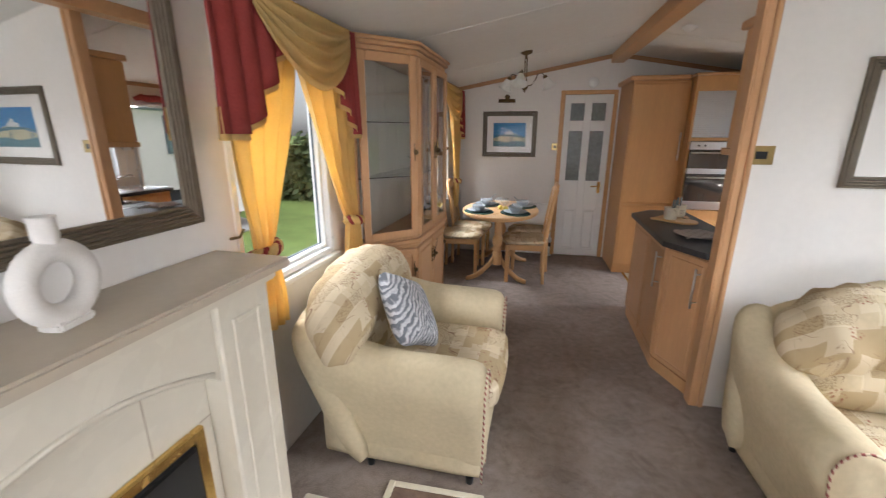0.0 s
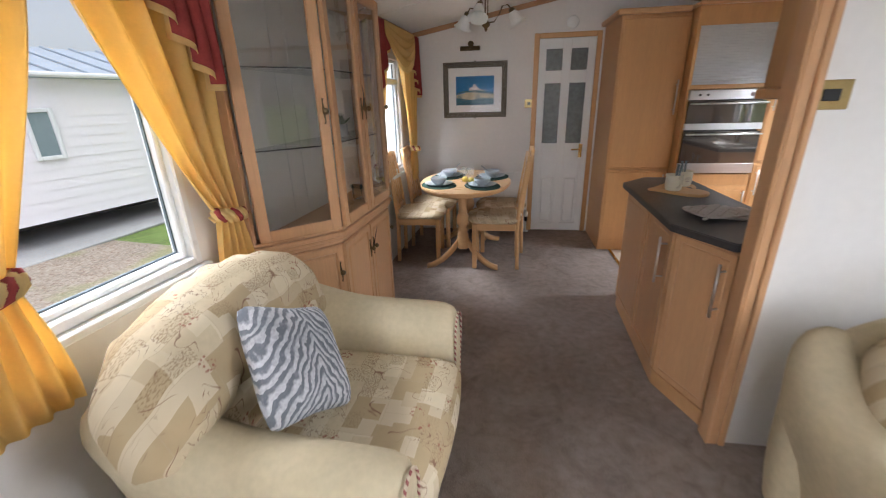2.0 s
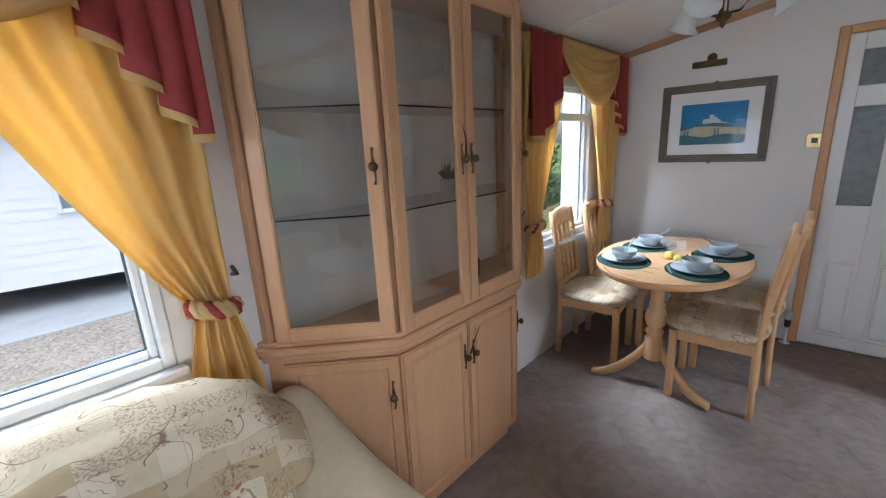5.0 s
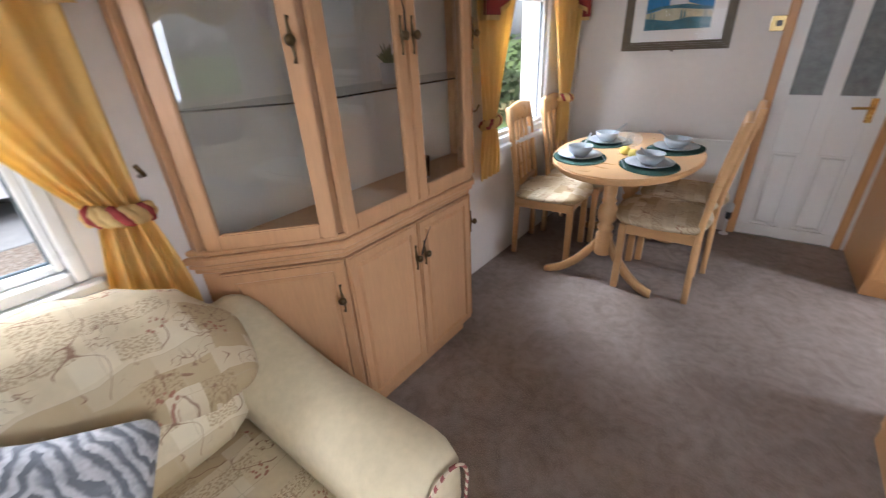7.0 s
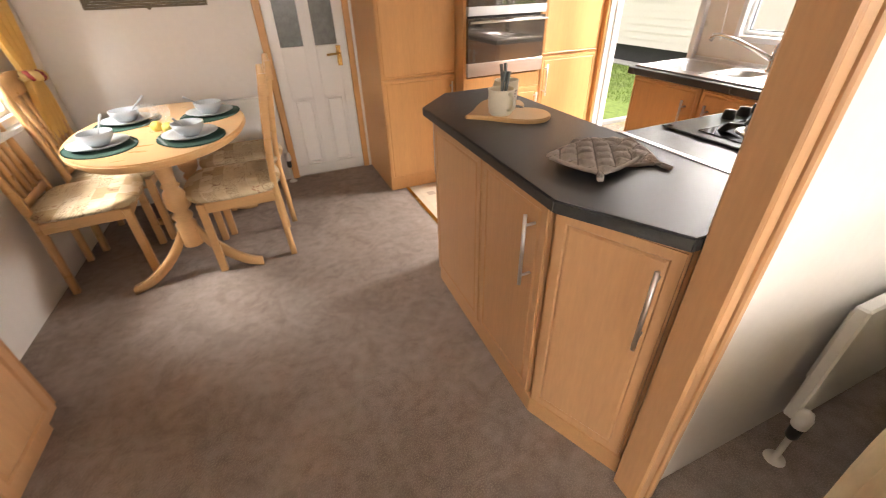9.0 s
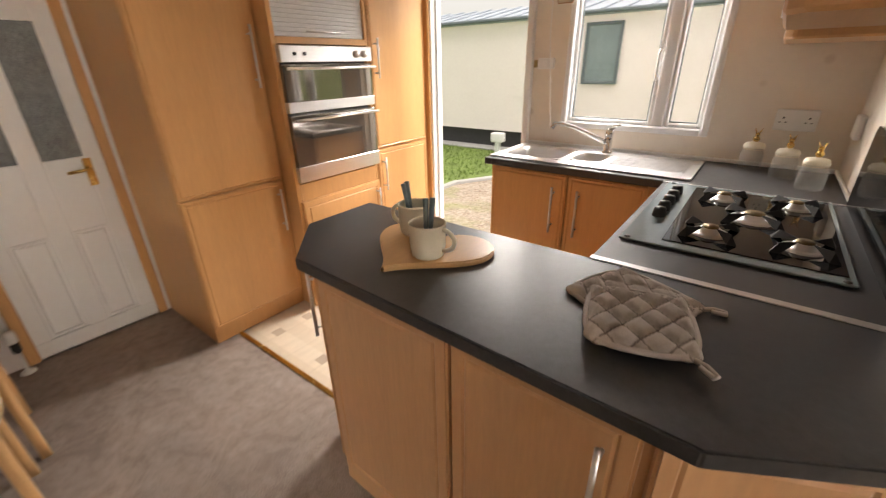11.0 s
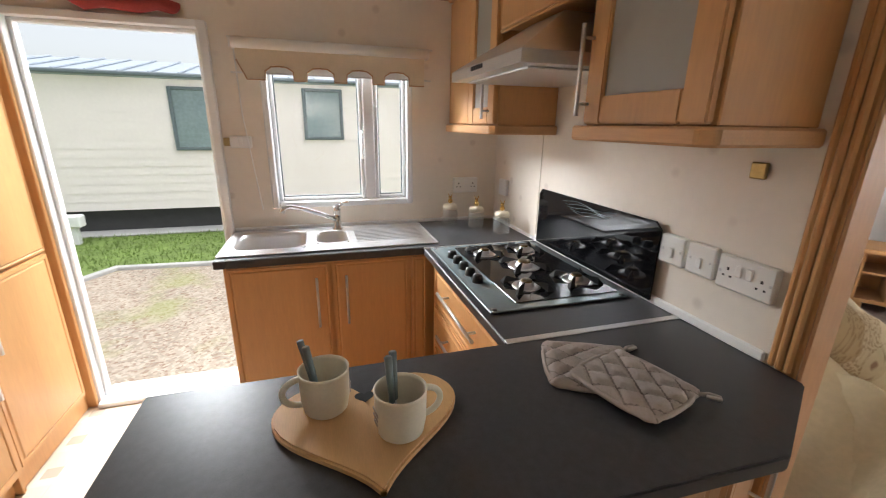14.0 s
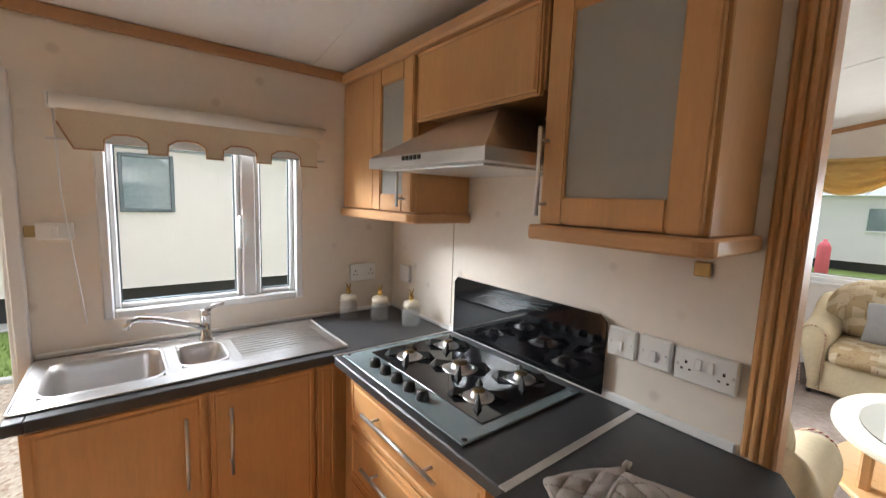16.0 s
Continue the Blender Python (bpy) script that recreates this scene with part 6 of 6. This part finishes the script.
def seat(name, label, group, m, width, depth, seats, category, rake=0.0, crown=0.25, shift=0.0):
    """A padded seat facing local +x; width along y, centred."""
    s = thing(name, label, category, group, m)
    hw = width / 2
    raked = lambda secs: [[(x * (1 - rake * max(0.0, 1 - z / 0.7)), y, z) for x, y, z in sec] for sec in secs]
    for flip in (1, -1):
        loft("arm", raked(arm_sections(-depth + 0.06, 0.0, flip, 0.22 if not rake else 0.12, y_at=-hw * flip, ztop=0.62 if not rake else 0.645)), CREAM, s)
    back = []
    for k in range(17):
        u = k / 16
        y = -hw + 0.02 + (width - 0.04) * u
        arch = math.sin(u * math.pi) ** 0.55
        top, x0 = 0.68 + crown * arch, -depth + 0.05 * (1 - arch)
        back.append([(x0 + 0.05, y, 0.03), (x0 + 0.02, y, 0.3), (x0, y, top - 0.15), (x0 + 0.02, y, top - 0.04), (x0 + 0.08, y, top), (x0 + 0.15, y, top - 0.04), (x0 + 0.19, y, top - 0.15), (x0 + 0.2, y, 0.3), (x0 + 0.2, y, 0.03)])
    loft("back", raked(back), CREAM, s)
    rbox("base", (depth / 2 - 0.06, hw - 0.1, 0.14), 0.03, CREAM, s, pose(-depth / 2 + 0.03, 0, 0.17), 6, 0.0, lambda p: p + Vector((rake * 0.5 * (depth / 2 - p.x) * 0.6, 0, 0)))
    cw = (width - 0.42) / seats
    for k in range(seats):
        y = -width / 2 + 0.21 + cw * (k + 0.5)
        rbox("seat_cushion", (depth / 2 - 0.06, cw / 2 - 0.002, 0.085), 0.06, FLORAL, s, pose(-depth / 2 + 0.075, y, 0.375, 0, 0, 0), 9, 0.06)
        rbox("back_cushion", (0.125, cw / 2 + (0.12 if seats == 1 else 0.08), 0.17), 0.115, FLORAL, s, pose(-depth + 0.27, y + shift, 0.79, 0, -16, 0), 14, 0.1, lambda p: p + Vector((0.01 * math.sin(p.y * 37 + p.z * 20), 0, -0.05 * (p.y / (cw / 2)) ** 2 + 0.007 * math.sin(p.y * 55 + p.x * 30))))
        rbox("lumbar_cushion", (0.1, cw / 2, 0.12), 0.09, FLORAL, s, pose(-depth + 0.3, y, 0.57, 0, -10, 0), 8, 0.1)
    for sy in (-1, 1):
        f = lambda a: (-0.012, sy * (hw - 0.105 + 0.085 * math.cos(a)), 0.49 + 0.1 * math.sin(a))
        trail = [(-0.02, sy * (hw - 0.19), 0.06), (-0.016, sy * (hw - 0.185), 0.3)] + [f(math.pi - k * math.pi / 10) for k in range(11)] + [(-0.016, sy * (hw - 0.045), 0.3), (-0.02, sy * (hw - 0.065), 0.06)]
        tube("rope_trim", trail, 0.0045, ROPE, s, 7)
    for x in (-depth * (1 - rake) + 0.12, -0.08):
        for y in (-hw + 0.12, hw - 0.12):
            lathe("foot", [(0.016, 0), (0.019, 0.03), (0.019, 0.035)], BLACK, s, (x, y, 0), 12)
    return s


def cushion(m, size, material, label):
    c = thing("scatter_cushion", label, "cushion", m=m)

    def shape(p):
        u, v = p.x / (size / 2), p.y / (size / 2)
        k = max(0.0, (1 - u ** 4) * (1 - v ** 4))
        s = 1 - 0.07 * (1 - min(1, abs(u * v))) * max(abs(u), abs(v)) ** 2
        return Vector((p.x * s, p.y * s, p.z * (0.12 + 0.88 * k ** 0.6)))

    rbox("cover", (size / 2, size / 2, 0.075), 0.03, material, c, None, 14, 0.0, shape)
    return c


seat("armchair", "cream armchair with floral patchwork cushions beside the window", "", pose(0.0, 2.11, 0, 0, 0, -2), 1.03, 0.97, 1, "armchair", 0.3, 0.1, -0.09)
cushion(Matrix(((0.199, -0.462, 0.863, -0.44), (0.867, 0.494, 0.065, 1.985), (-0.458, 0.735, 0.499, 0.7), (0, 0, 0, 1))), 0.365, ZEBRA, "grey and white zebra-striped scatter cushion on the armchair")
seat("sofa", "cream two-seat sofa with floral patchwork cushions against the partition", "sofas in the lounge", pose(1.91, 1.48, 0, 0, 0, -90), 1.7, 0.82, 2, "sofa")
cushion(pose(2.02, 1.82, 0.62, 70, 0, 180), 0.38, ZEBRA, "grey and white zebra-striped scatter cushion on the sofa")
seat("sofa", "cream sofa with floral cushions under the front window", "sofas in the lounge", pose(0.85, -0.68, 0, 0, 0, 90), 1.6, 0.86, 2, "sofa")
GREY_SOFT = mat("grey_plush", (0.4, 0.4, 0.42), 0.95, vary=0.1, scale=20)
cushion(pose(1.1, -1.05, 0.63, 72, 0, 10), 0.38, GREY_SOFT, "grey plush scatter cushion on the sofa")

# fireplace
fire = thing("fireplace", "ivory fireplace surround with stone-coloured mantel and brass fire", "fireplace", m=LM)
box("mantel", (0.002, 0.12, 1.085), (0.315, 1.47, 1.12), MANTEL, 0.008, fire, 2)
box("mantel_moulding", (0.002, 0.17, 1.05), (0.285, 1.43, 1.085), SURROUND, 0.01, fire, 2)
for y0, y1 in ((0.19, 0.42), (1.18, 1.41)):
    box("leg", (0.002, y0, 0.0), (0.255, y1, 1.05), SURROUND, 0.006, fire)
    ya, yb = y0 + 0.05, y1 - 0.05
    boxes("leg_moulding", [((0.255, ya, 0.12), (0.263, ya + 0.02, 0.98)), ((0.255, yb - 0.02, 0.12), (0.263, yb, 0.98)), ((0.255, ya + 0.02, 0.96), (0.263, yb - 0.02, 0.98)), ((0.255, ya + 0.02, 0.12), (0.263, yb - 0.02, 0.14))], SURROUND, 0.003, fire)
arch = [(1.18, 1.05), (1.18, 0.79)] + [(1.14 - 0.68 * k / 12, 0.83 + 0.09 * math.sin(k / 12 * math.pi)) for k in range(13)] + [(0.42, 0.79), (0.42, 1.05)]
prism("arch_panel", arch, 0.0, 0.235, SURROUND, 0.004, fire, m=Matrix(((0, 0, 1, 0.002), (1, 0, 0, 0), (0, 1, 0, 0), (0, 0, 0, 1))))
tube("arch_bead", [(0.24, 1.15 - 0.7 * k / 16, 0.835 + 0.09 * math.sin(k / 16 * math.pi)) for k in range(17)], 0.008, SURROUND, fire)
box("back_panel", (0.002, 0.42, 0.0), (0.17, 1.18, 1.0), SURROUND, 0.002, fire)
for a, b in (((0.17, 0.975, 0.668), (0.1715, 0.979, 0.9)), ((0.17, 0.62, 0.668), (0.1715, 0.624, 0.9)), ((0.17, 1.133, 0.66), (0.1715, 1.178, 0.664))):
    box("tile_joint", a, b, MANTEL, 0, fire)
boxes("brass_frame", [((0.17, 0.47, 0.0), (0.195, 0.51, 0.665)), ((0.17, 1.09, 0.0), (0.195, 1.13, 0.665)), ((0.17, 0.51, 0.625), (0.195, 1.09, 0.665))], BRASS, 0.006, fire)
box("fire_front", (0.17, 0.51, 0.02), (0.205, 1.09, 0.625), BLACK, 0.012, fire, 2)
box("hearth", (0.256, 0.1, 0.0), (0.55, 1.5, 0.045), SURROUND, 0.008, fire)
rug = tagged(box("hearth_rug", (-0.42, 0.5, 0.0), (-0.05, 1.62, 0.012), mat("rug_brown", (0.18, 0.12, 0.09), 0.95, vary=0.3, scale=30, bump=0.8), 0.004), "small brown hearth rug with pale border", "rug")
boxes("border", [((-0.45, 0.47, 0.0), (-0.42, 1.65, 0.014)), ((-0.05, 0.47, 0.0), (-0.02, 1.65, 0.014)), ((-0.42, 1.62, 0.0), (-0.05, 1.65, 0.014))], STONEWARE, 0.004, rug)
vase = thing("ring_vase", "matt white ring-shaped vase on the mantel", "vase", m=LM @ pose(0.16, 0.875, 1.12, 0, 0, 12))
bm = bmesh.new()
add_tube(bm, [(0, 0.071 * math.cos(k * math.pi / 16), 0.1 + 0.071 * math.sin(k * math.pi / 16)) for k in range(32)], 0.026, 14, True)
mk("ring", bm, MATT_WHITE, vase, True)
lathe("neck", [(0.018, 0.18), (0.024, 0.2), (0.023, 0.238), (0.025, 0.245), (0.02, 0.245), (0.018, 0.19)], MATT_WHITE, vase)
box("foot", (-0.028, -0.045, 0.0), (0.028, 0.045, 0.022), MATT_WHITE, 0.006, vase, 2)
mir = thing("wall_mirror", "large mirror in a ribbed dark bronze frame", "mirror", m=LM)
bm = bmesh.new()
MY0, MY1, MZ0, MZ1 = 0.28, 1.425, 1.235, 1.98
for k in range(6):
    o, e, d = 0.011 * k, 0.0105, 0.03 - 0.003 * abs(k - 2)
    for a, b in (((0.002, MY0 + o, MZ0 + o), (d, MY0 + o + e, MZ1 - o)), ((0.002, MY1 - o - e, MZ0 + o), (d, MY1 - o, MZ1 - o)), ((0.002, MY0 + o + e, MZ0 + o), (d, MY1 - o - e, MZ0 + o + e)), ((0.002, MY0 + o + e, MZ1 - o - e), (d, MY1 - o - e, MZ1 - o))):
        add_box(bm, a, b, 0.003)
mk("frame", bm, FRAME_DARK, mir)
box("glass", (0.004, MY0 + 0.06, MZ0 + 0.06), (0.012, MY1 - 0.06, MZ1 - 0.06), MIRROR, 0, mir)

# coffee table
ct = thing("coffee_table", "oval cream coffee table with glass insert and lower shelf", "coffee table", m=pose(0.86, 0.62, 0))
oval = lambda a, b, n=48: [(a * math.cos(2 * math.pi * k / n), b * math.sin(2 * math.pi * k / n)) for k in range(n)]
prism("top", oval(0.36, 0.56), 0.4, 0.43, STONEWARE, 0.008, ct, seg=2)
prism("glass_insert", oval(0.25, 0.42), 0.431, 0.437, CLEAR, 0.002, ct)
prism("shelf", oval(0.34, 0.5), 0.12, 0.15, PINE, 0.006, ct)
for sy in (-1, 1):
    for x in (-0.2, 0.15):
        box("leg", (x, sy * 0.3 - 0.03, 0.0), (x + 0.05, sy * 0.3 + 0.03, 0.4), PINE, 0.01, ct)

# television stand in the front corner, glazed cupboard on the side wall
tv = thing("tv_stand", "beech television stand with open shelves and a drawer", "tv stand", m=pose(2.4, -1.06, 0, 0, 0, 33))
boxes("carcass", [((-0.42, -0.2, 0.07), (0.42, 0.2, 0.1)), ((-0.4, -0.18, 0.1), (-0.38, 0.2, 0.5)), ((0.38, -0.18, 0.1), (0.4, 0.2, 0.5)), ((-0.16, -0.18, 0.1), (-0.14, 0.2, 0.5)), ((0.18, -0.18, 0.1), (0.2, 0.2, 0.5)), ((-0.38, -0.18, 0.32), (0.38, 0.2, 0.34)), ((-0.38, -0.2, 0.1), (0.38, -0.18, 0.5))], BEECH_FLAT, 0.003, tv)
box("top", (-0.44, -0.22, 0.5), (0.44, 0.24, 0.535), BEECH_FLAT, 0.01, tv, 2)
panel_door("drawer", 0.32, 0.2, tv, Matrix.Rotation(math.pi, 4, "Z") @ pose(-0.18, -0.2, 0.11), BEECH_FLAT, 0.03)
for fx in (-0.4, 0.32):
    for fy in (-0.18, 0.12):
        box("foot", (fx, fy, 0.0), (fx + 0.08, fy + 0.08, 0.07), BEECH_FLAT, 0.01, tv)
dvd = thing("disc_player", "flat black disc player on the stand", "player", m=pose(2.4, -1.06, 0, 0, 0, 33))
box("case", (-0.12, -0.15, 0.34), (0.17, 0.15, 0.385), BLACK, 0.004, dvd)
gc = thing("glazed_wall_cupboard", "beech wall cupboard with clear glass doors", "cupboard")
boxes("body", [((2.58, -1.5, 1.05), (2.866, -0.4, 1.08)), ((2.58, -1.5, 2.0), (2.866, -0.4, 2.03)), ((2.58, -1.5, 1.08), (2.866, -1.47, 2.0)), ((2.58, -0.43, 1.08), (2.866, -0.4, 2.0)), ((2.85, -1.47, 1.08), (2.866, -0.43, 2.0))], BEECH, 0.004, gc)
glazed_door(gc, 0.54, 0.92, face((2.58, -0.4), (2.58, -0.94)) @ pose(0, 0, 1.08), BEECH, PANE, 0.05)
glazed_door(gc, 0.54, 0.92, face((2.58, -0.95), (2.58, -1.49)) @ pose(0, 0, 1.08), BEECH, PANE, 0.05)
box("shelf", (2.6, -1.46, 1.5), (2.85, -0.44, 1.506), CLEAR, 0, gc)


def front_curtain(y0, y1, name="curtain"):
    c = thing(name, "pale gold curtain hanging at the front window", "curtain", "curtains at the windows", SOUTHM)
    sheet("cloth", lambda u, v: (0.06 + 0.025 * math.sin(u * 9 * math.pi), y0 + (y1 - y0) * (0.5 + (u - 0.5) * (1 - 0.55 * math.exp(-((v - 0.68) / 0.16) ** 2))), 2.02 - 1.4 * v), 50, 24, GOLD_CLOTH, c, 0.002)
    tube("tieback", [(0.06 + 0.06 * math.sin(k * 0.4), (y0 + y1) / 2 + 0.075 * math.cos(k * 0.4), 1.07) for k in range(16)], 0.014, RED_CLOTH, c, 7, True)


front_curtain(2.2, 2.52)
front_curtain(-1.02, -0.75)
for y0, y1 in ((0.35, 1.2), (1.15, 2.0), (-0.9, 0.1)):
    sw = swag(y0, y1, 2.05, 0.34)
    sw.matrix_world = SOUTHM
jb = jabot(2.62, 2.15, 1.5, 1.9, 2.05)
jb.matrix_world = SOUTHM

# ---- outdoors ----
GZ = -0.55
bm = bmesh.new()
bmesh.ops.create_grid(bm, x_segments=8, y_segments=8, size=400, matrix=Matrix.Translation((0, 0, GZ)))
tagged(mk("ground", bm, GRASS), "short green grass", "ground", kind="structure")
tagged(prism("gravel_west", [(-7.6, -12), (-1.6, -12), (-1.6, 5.6), (-3.9, 6.0), (-6.0, 6.3), (-6.5, 4.0)], GZ, GZ + 0.02, GRAVEL, 0), "beige gravel drive", "gravel", kind="structure")
tagged(prism("gravel_east", [(3.0, 2.0), (6.6, 2.0), (6.9, 6.4), (6.0, 6.9), (3.0, 6.9)], GZ, GZ + 0.02, GRAVEL, 0), "beige gravel patch with moss", "gravel", kind="structure")
tagged(prism("kerb_east", [(6.6, 2.0), (6.7, 2.0), (7.0, 6.45), (6.05, 7.0), (3.0, 7.0), (3.0, 6.92), (6.0, 6.9), (6.9, 6.4)], GZ, GZ + 0.07, CONCRETE, 0.01), "pale concrete kerb round the gravel", "kerb", kind="structure")
tagged(prism("pad_west", [(-12, -10), (-6.9, -10), (-6.35, 3.5), (-6.05, 6.4), (-5.85, 8.7), (-10, 10.5)], GZ, GZ + 0.04, CONCRETE, 0.01), "grey concrete pad under the neighbouring home", "pad", kind="structure")
tagged(box("path_east", (9.0, -8, GZ), (13, 16, GZ + 0.03), CONCRETE, 0.01), "grey concrete base", "pad", kind="structure")

# blades of grass beside the doorway
random.seed(11)
bm = bmesh.new()
for k in range(9000):
    x, y = random.uniform(6.2, 9.0), random.uniform(2.5, 12)
    if x < 7.0 and y < 7.0:
        continue
    a, h = random.uniform(0, 6.28), random.uniform(0.03, 0.09)
    dx, dy = 0.008 * math.cos(a), 0.008 * math.sin(a)
    t = (x + random.uniform(-0.03, 0.03), y + random.uniform(-0.03, 0.03), GZ + h)
    bm.faces.new([bm.verts.new(p) for p in ((x - dx, y - dy, GZ), (x + dx, y + dy, GZ), t)])
tagged(mk("grass_blades", bm, GRASS), "short green grass blades", "grass", kind="stuff")


def far_window(parent, m, w, h, frame_mat):
    boxes("window_frame", [((0, -0.03, 0), (0.06, 0.02, h)), ((w - 0.06, -0.03, 0), (w, 0.02, h)), ((0.06, -0.03, 0), (w - 0.06, 0.02, 0.06)), ((0.06, -0.03, h - 0.06), (w - 0.06, 0.02, h))], frame_mat, 0.01, parent, m)
    box("pane", (0.06, 0, 0.06), (w - 0.06, 0.015, h - 0.06), FAR_GLASS, 0, parent, m=m)


def home(name, label, m, length, depth, z0, z1, clad, frame_mat, windows, doors=(), roof_h=0.55):
    """A holiday home: its long front along local x, facing local -y."""
    h = thing(name, label, "house", m=m)
    bm = bmesh.new()
    n = int((z1 - z0) / 0.15)
    for k in range(n):
        za = z0 + (z1 - z0) * k / n
        zb = z0 + (z1 - z0) * (k + 1) / n
        vs = [bm.verts.new(p) for p in ((0, -0.008, za), (length, -0.008, za), (length, 0.0, zb), (0, 0.0, zb), (0, -0.0, za), (length, -0.0, za))]
        bm.faces.new((vs[0], vs[1], vs[2], vs[3]))
        bm.faces.new((vs[4], vs[5], vs[1], vs[0]))
    mk("cladding", bm, clad, h)
    box("body", (0, 0.004, z0), (length, depth, z1), clad, 0.01, h)
    for x, z, w, hh in windows:
        far_window(h, pose(x, -0.03, z), w, hh, frame_mat)
    for x, w in doors:
        box("door", (x, -0.05, z0 + 0.05), (x + w, 0.0, z0 + 1.95), PVC, 0.02, h)
        box("pane", (x + 0.12, -0.056, z0 + 0.3), (x + w - 0.12, -0.05, z0 + 1.8), FAR_GLASS, 0, h)
    bm = bmesh.new()
    ov_ = 0.15
    pr = [(-ov_, z1), (depth / 2, z1 + roof_h), (depth + ov_, z1), (depth + ov_, z1 - 0.06), (-ov_, z1 - 0.06)]
    a = [bm.verts.new((-ov_, y, z)) for y, z in pr]
    b = [bm.verts.new((length + ov_, y, z)) for y, z in pr]
    for k in range(5):
        bm.faces.new((a[k], a[(k + 1) % 5], b[(k + 1) % 5], b[k]))
    bm.faces.new(a), bm.faces.new(b)
    mk("roof", bm, ROOF, h)
    bm = bmesh.new()
    for k in range(int(length / 0.45)):
        x = 0.45 * k
        add_tube(bm, [(x, -ov_ + 0.02, z1 + 0.03), (x, depth / 2, z1 + roof_h + 0.02)], 0.018, 5)
    mk("roof_ribs", bm, ROOF, h)
    boxes("gutter", [((-ov_, -ov_ - 0.1, z1 - 0.05), (length + ov_, -ov_ + 0.01, z1 + 0.02))], GREY_FRAME if frame_mat is GREY_FRAME else PVC, 0.02, h)
    return h


# east neighbour: front faces west
he = home("holiday_home", "cream clad holiday home with grey roof", Matrix(((0, 1, 0, 9.3), (-1, 0, 0, 13.5), (0, 0, 1, 0), (0, 0, 0, 1))), 14.5, 3.8, -0.12, 2.23, CLADDING, GREY_FRAME, [(7.4, 0.95, 0.7, 1.1), (9.65, 1.15, 0.75, 0.95), (2.5, 0.95, 1.2, 1.1)], roof_h=0.42)
box("skirt", (0.05, 0.15, GZ), (14.4, 3.7, -0.12), DARK, 0, he)
# west neighbour: front faces east
hw_ = home("holiday_home", "white clad holiday home on wheels with grey roof", Matrix.Translation((-9.38, -5.67, 0)) @ Matrix.Rotation(radians(77), 4, "Z"), 14.95, 3.6, -0.15, 1.96, WHITE_CLAD, PVC, [(13.72, 0.6, 0.46, 0.8), (14.17, 0.6, 0.46, 0.8), (12.08, 0.75, 0.38, 0.74), (8.7, 0.82, 1.2, 0.9), (5.0, 0.85, 1.6, 0.9)], [(10.28, 0.68)])
lathe("vent", [(0.07, 0), (0.07, 0.05), (0.05, 0.08), (0.001, 0.085)], GREY_FRAME, hw_, m=Matrix.Translation((11.7, -0.01, 1.72)) @ Matrix.Rotation(math.pi / 2, 4, "X"), seg=14)
for x in (9.9, 10.8):
    lathe("wheel", [(0.08, -0.1), (0.24, -0.1), (0.27, -0.06), (0.27, 0.06), (0.24, 0.1), (0.12, 0.08), (0.001, 0.07)], DARK, hw_, m=Matrix.Translation((x, 0.5, GZ + 0.31)) @ Matrix.Rotation(math.pi / 2, 4, "X"))
    lathe("hub", [(0.15, 0.085), (0.12, 0.1), (0.001, 0.105)], STEEL, hw_, m=Matrix.Translation((x, 0.5, GZ + 0.31)) @ Matrix.Rotation(math.pi / 2, 4, "X"))
boxes("chassis", [((0.1, 0.7, -0.35), (14.8, 0.8, -0.15)), ((0.1, 2.8, -0.35), (14.8, 2.9, -0.15))], DARK, 0.01, hw_)
for x in (0.6, 14.2):
    box("jack", (x, 0.6, GZ), (x + 0.2, 0.9, -0.15), DARK, 0.01, hw_)
hs2 = home("holiday_home", "white holiday home beyond the front lawn", Matrix(((-1, 0, 0, 8), (0, -1, 0, -17), (0, 0, 1, 0), (0, 0, 0, 1))), 12, 3.8, -0.2, 2.2, WHITE_CLAD, PVC, [(2, 0.9, 1.2, 0.9), (5, 0.9, 1.2, 0.9), (8.5, 0.9, 1.2, 0.9)])
box("skirt", (0.05, 0.15, GZ), (11.9, 3.7, -0.2), DARK, 0, hs2)
post2 = thing("service_post", "white plastic service post on the grass", "post", m=pose(8.6, 7.6, GZ))
box("stem", (-0.05, -0.05, 0), (0.05, 0.05, 0.35), PVC, 0.01, post2)
box("head", (-0.1, -0.14, 0.3), (0.1, 0.14, 0.5), PVC, 0.02, post2)
bottle = thing("gas_bottle", "pinkish red gas bottle standing outside", "gas bottle", m=pose(3.6, -14.5, GZ))
lathe("tank", [(0.16, 0), (0.18, 0.04), (0.18, 0.95), (0.12, 1.1), (0.06, 1.14), (0.06, 1.22), (0.001, 1.22)], PINK, bottle)
bm = bmesh.new()
random.seed(7)
for k in range(16000):
    near = (random.uniform(-13, -1.5), random.uniform(12.0, 13.4))
    x, y = near if random.random() < 0.7 else (random.uniform(-30, 30), random.uniform(22, 25))
    z = GZ + random.random() ** 0.7 * (1.9 if y < 20 else 2.2) * (0.8 + 0.3 * math.sin(x * 1.7))
    r = random.uniform(0.08, 0.2)
    n = Vector((random.gauss(0, 1), random.gauss(0, 1), random.gauss(0, 1))).normalized()
    u = n.orthogonal().normalized() * r
    w = n.cross(u)
    c = Vector((x, y, z))
    bm.faces.new([bm.verts.new(c + d) for d in (u, w * 0.6, -u, -w * 0.6)])
tagged(mk("hedge", bm, HEDGE), "rough green hedge at the edge of the site", "hedge", kind="stuff")
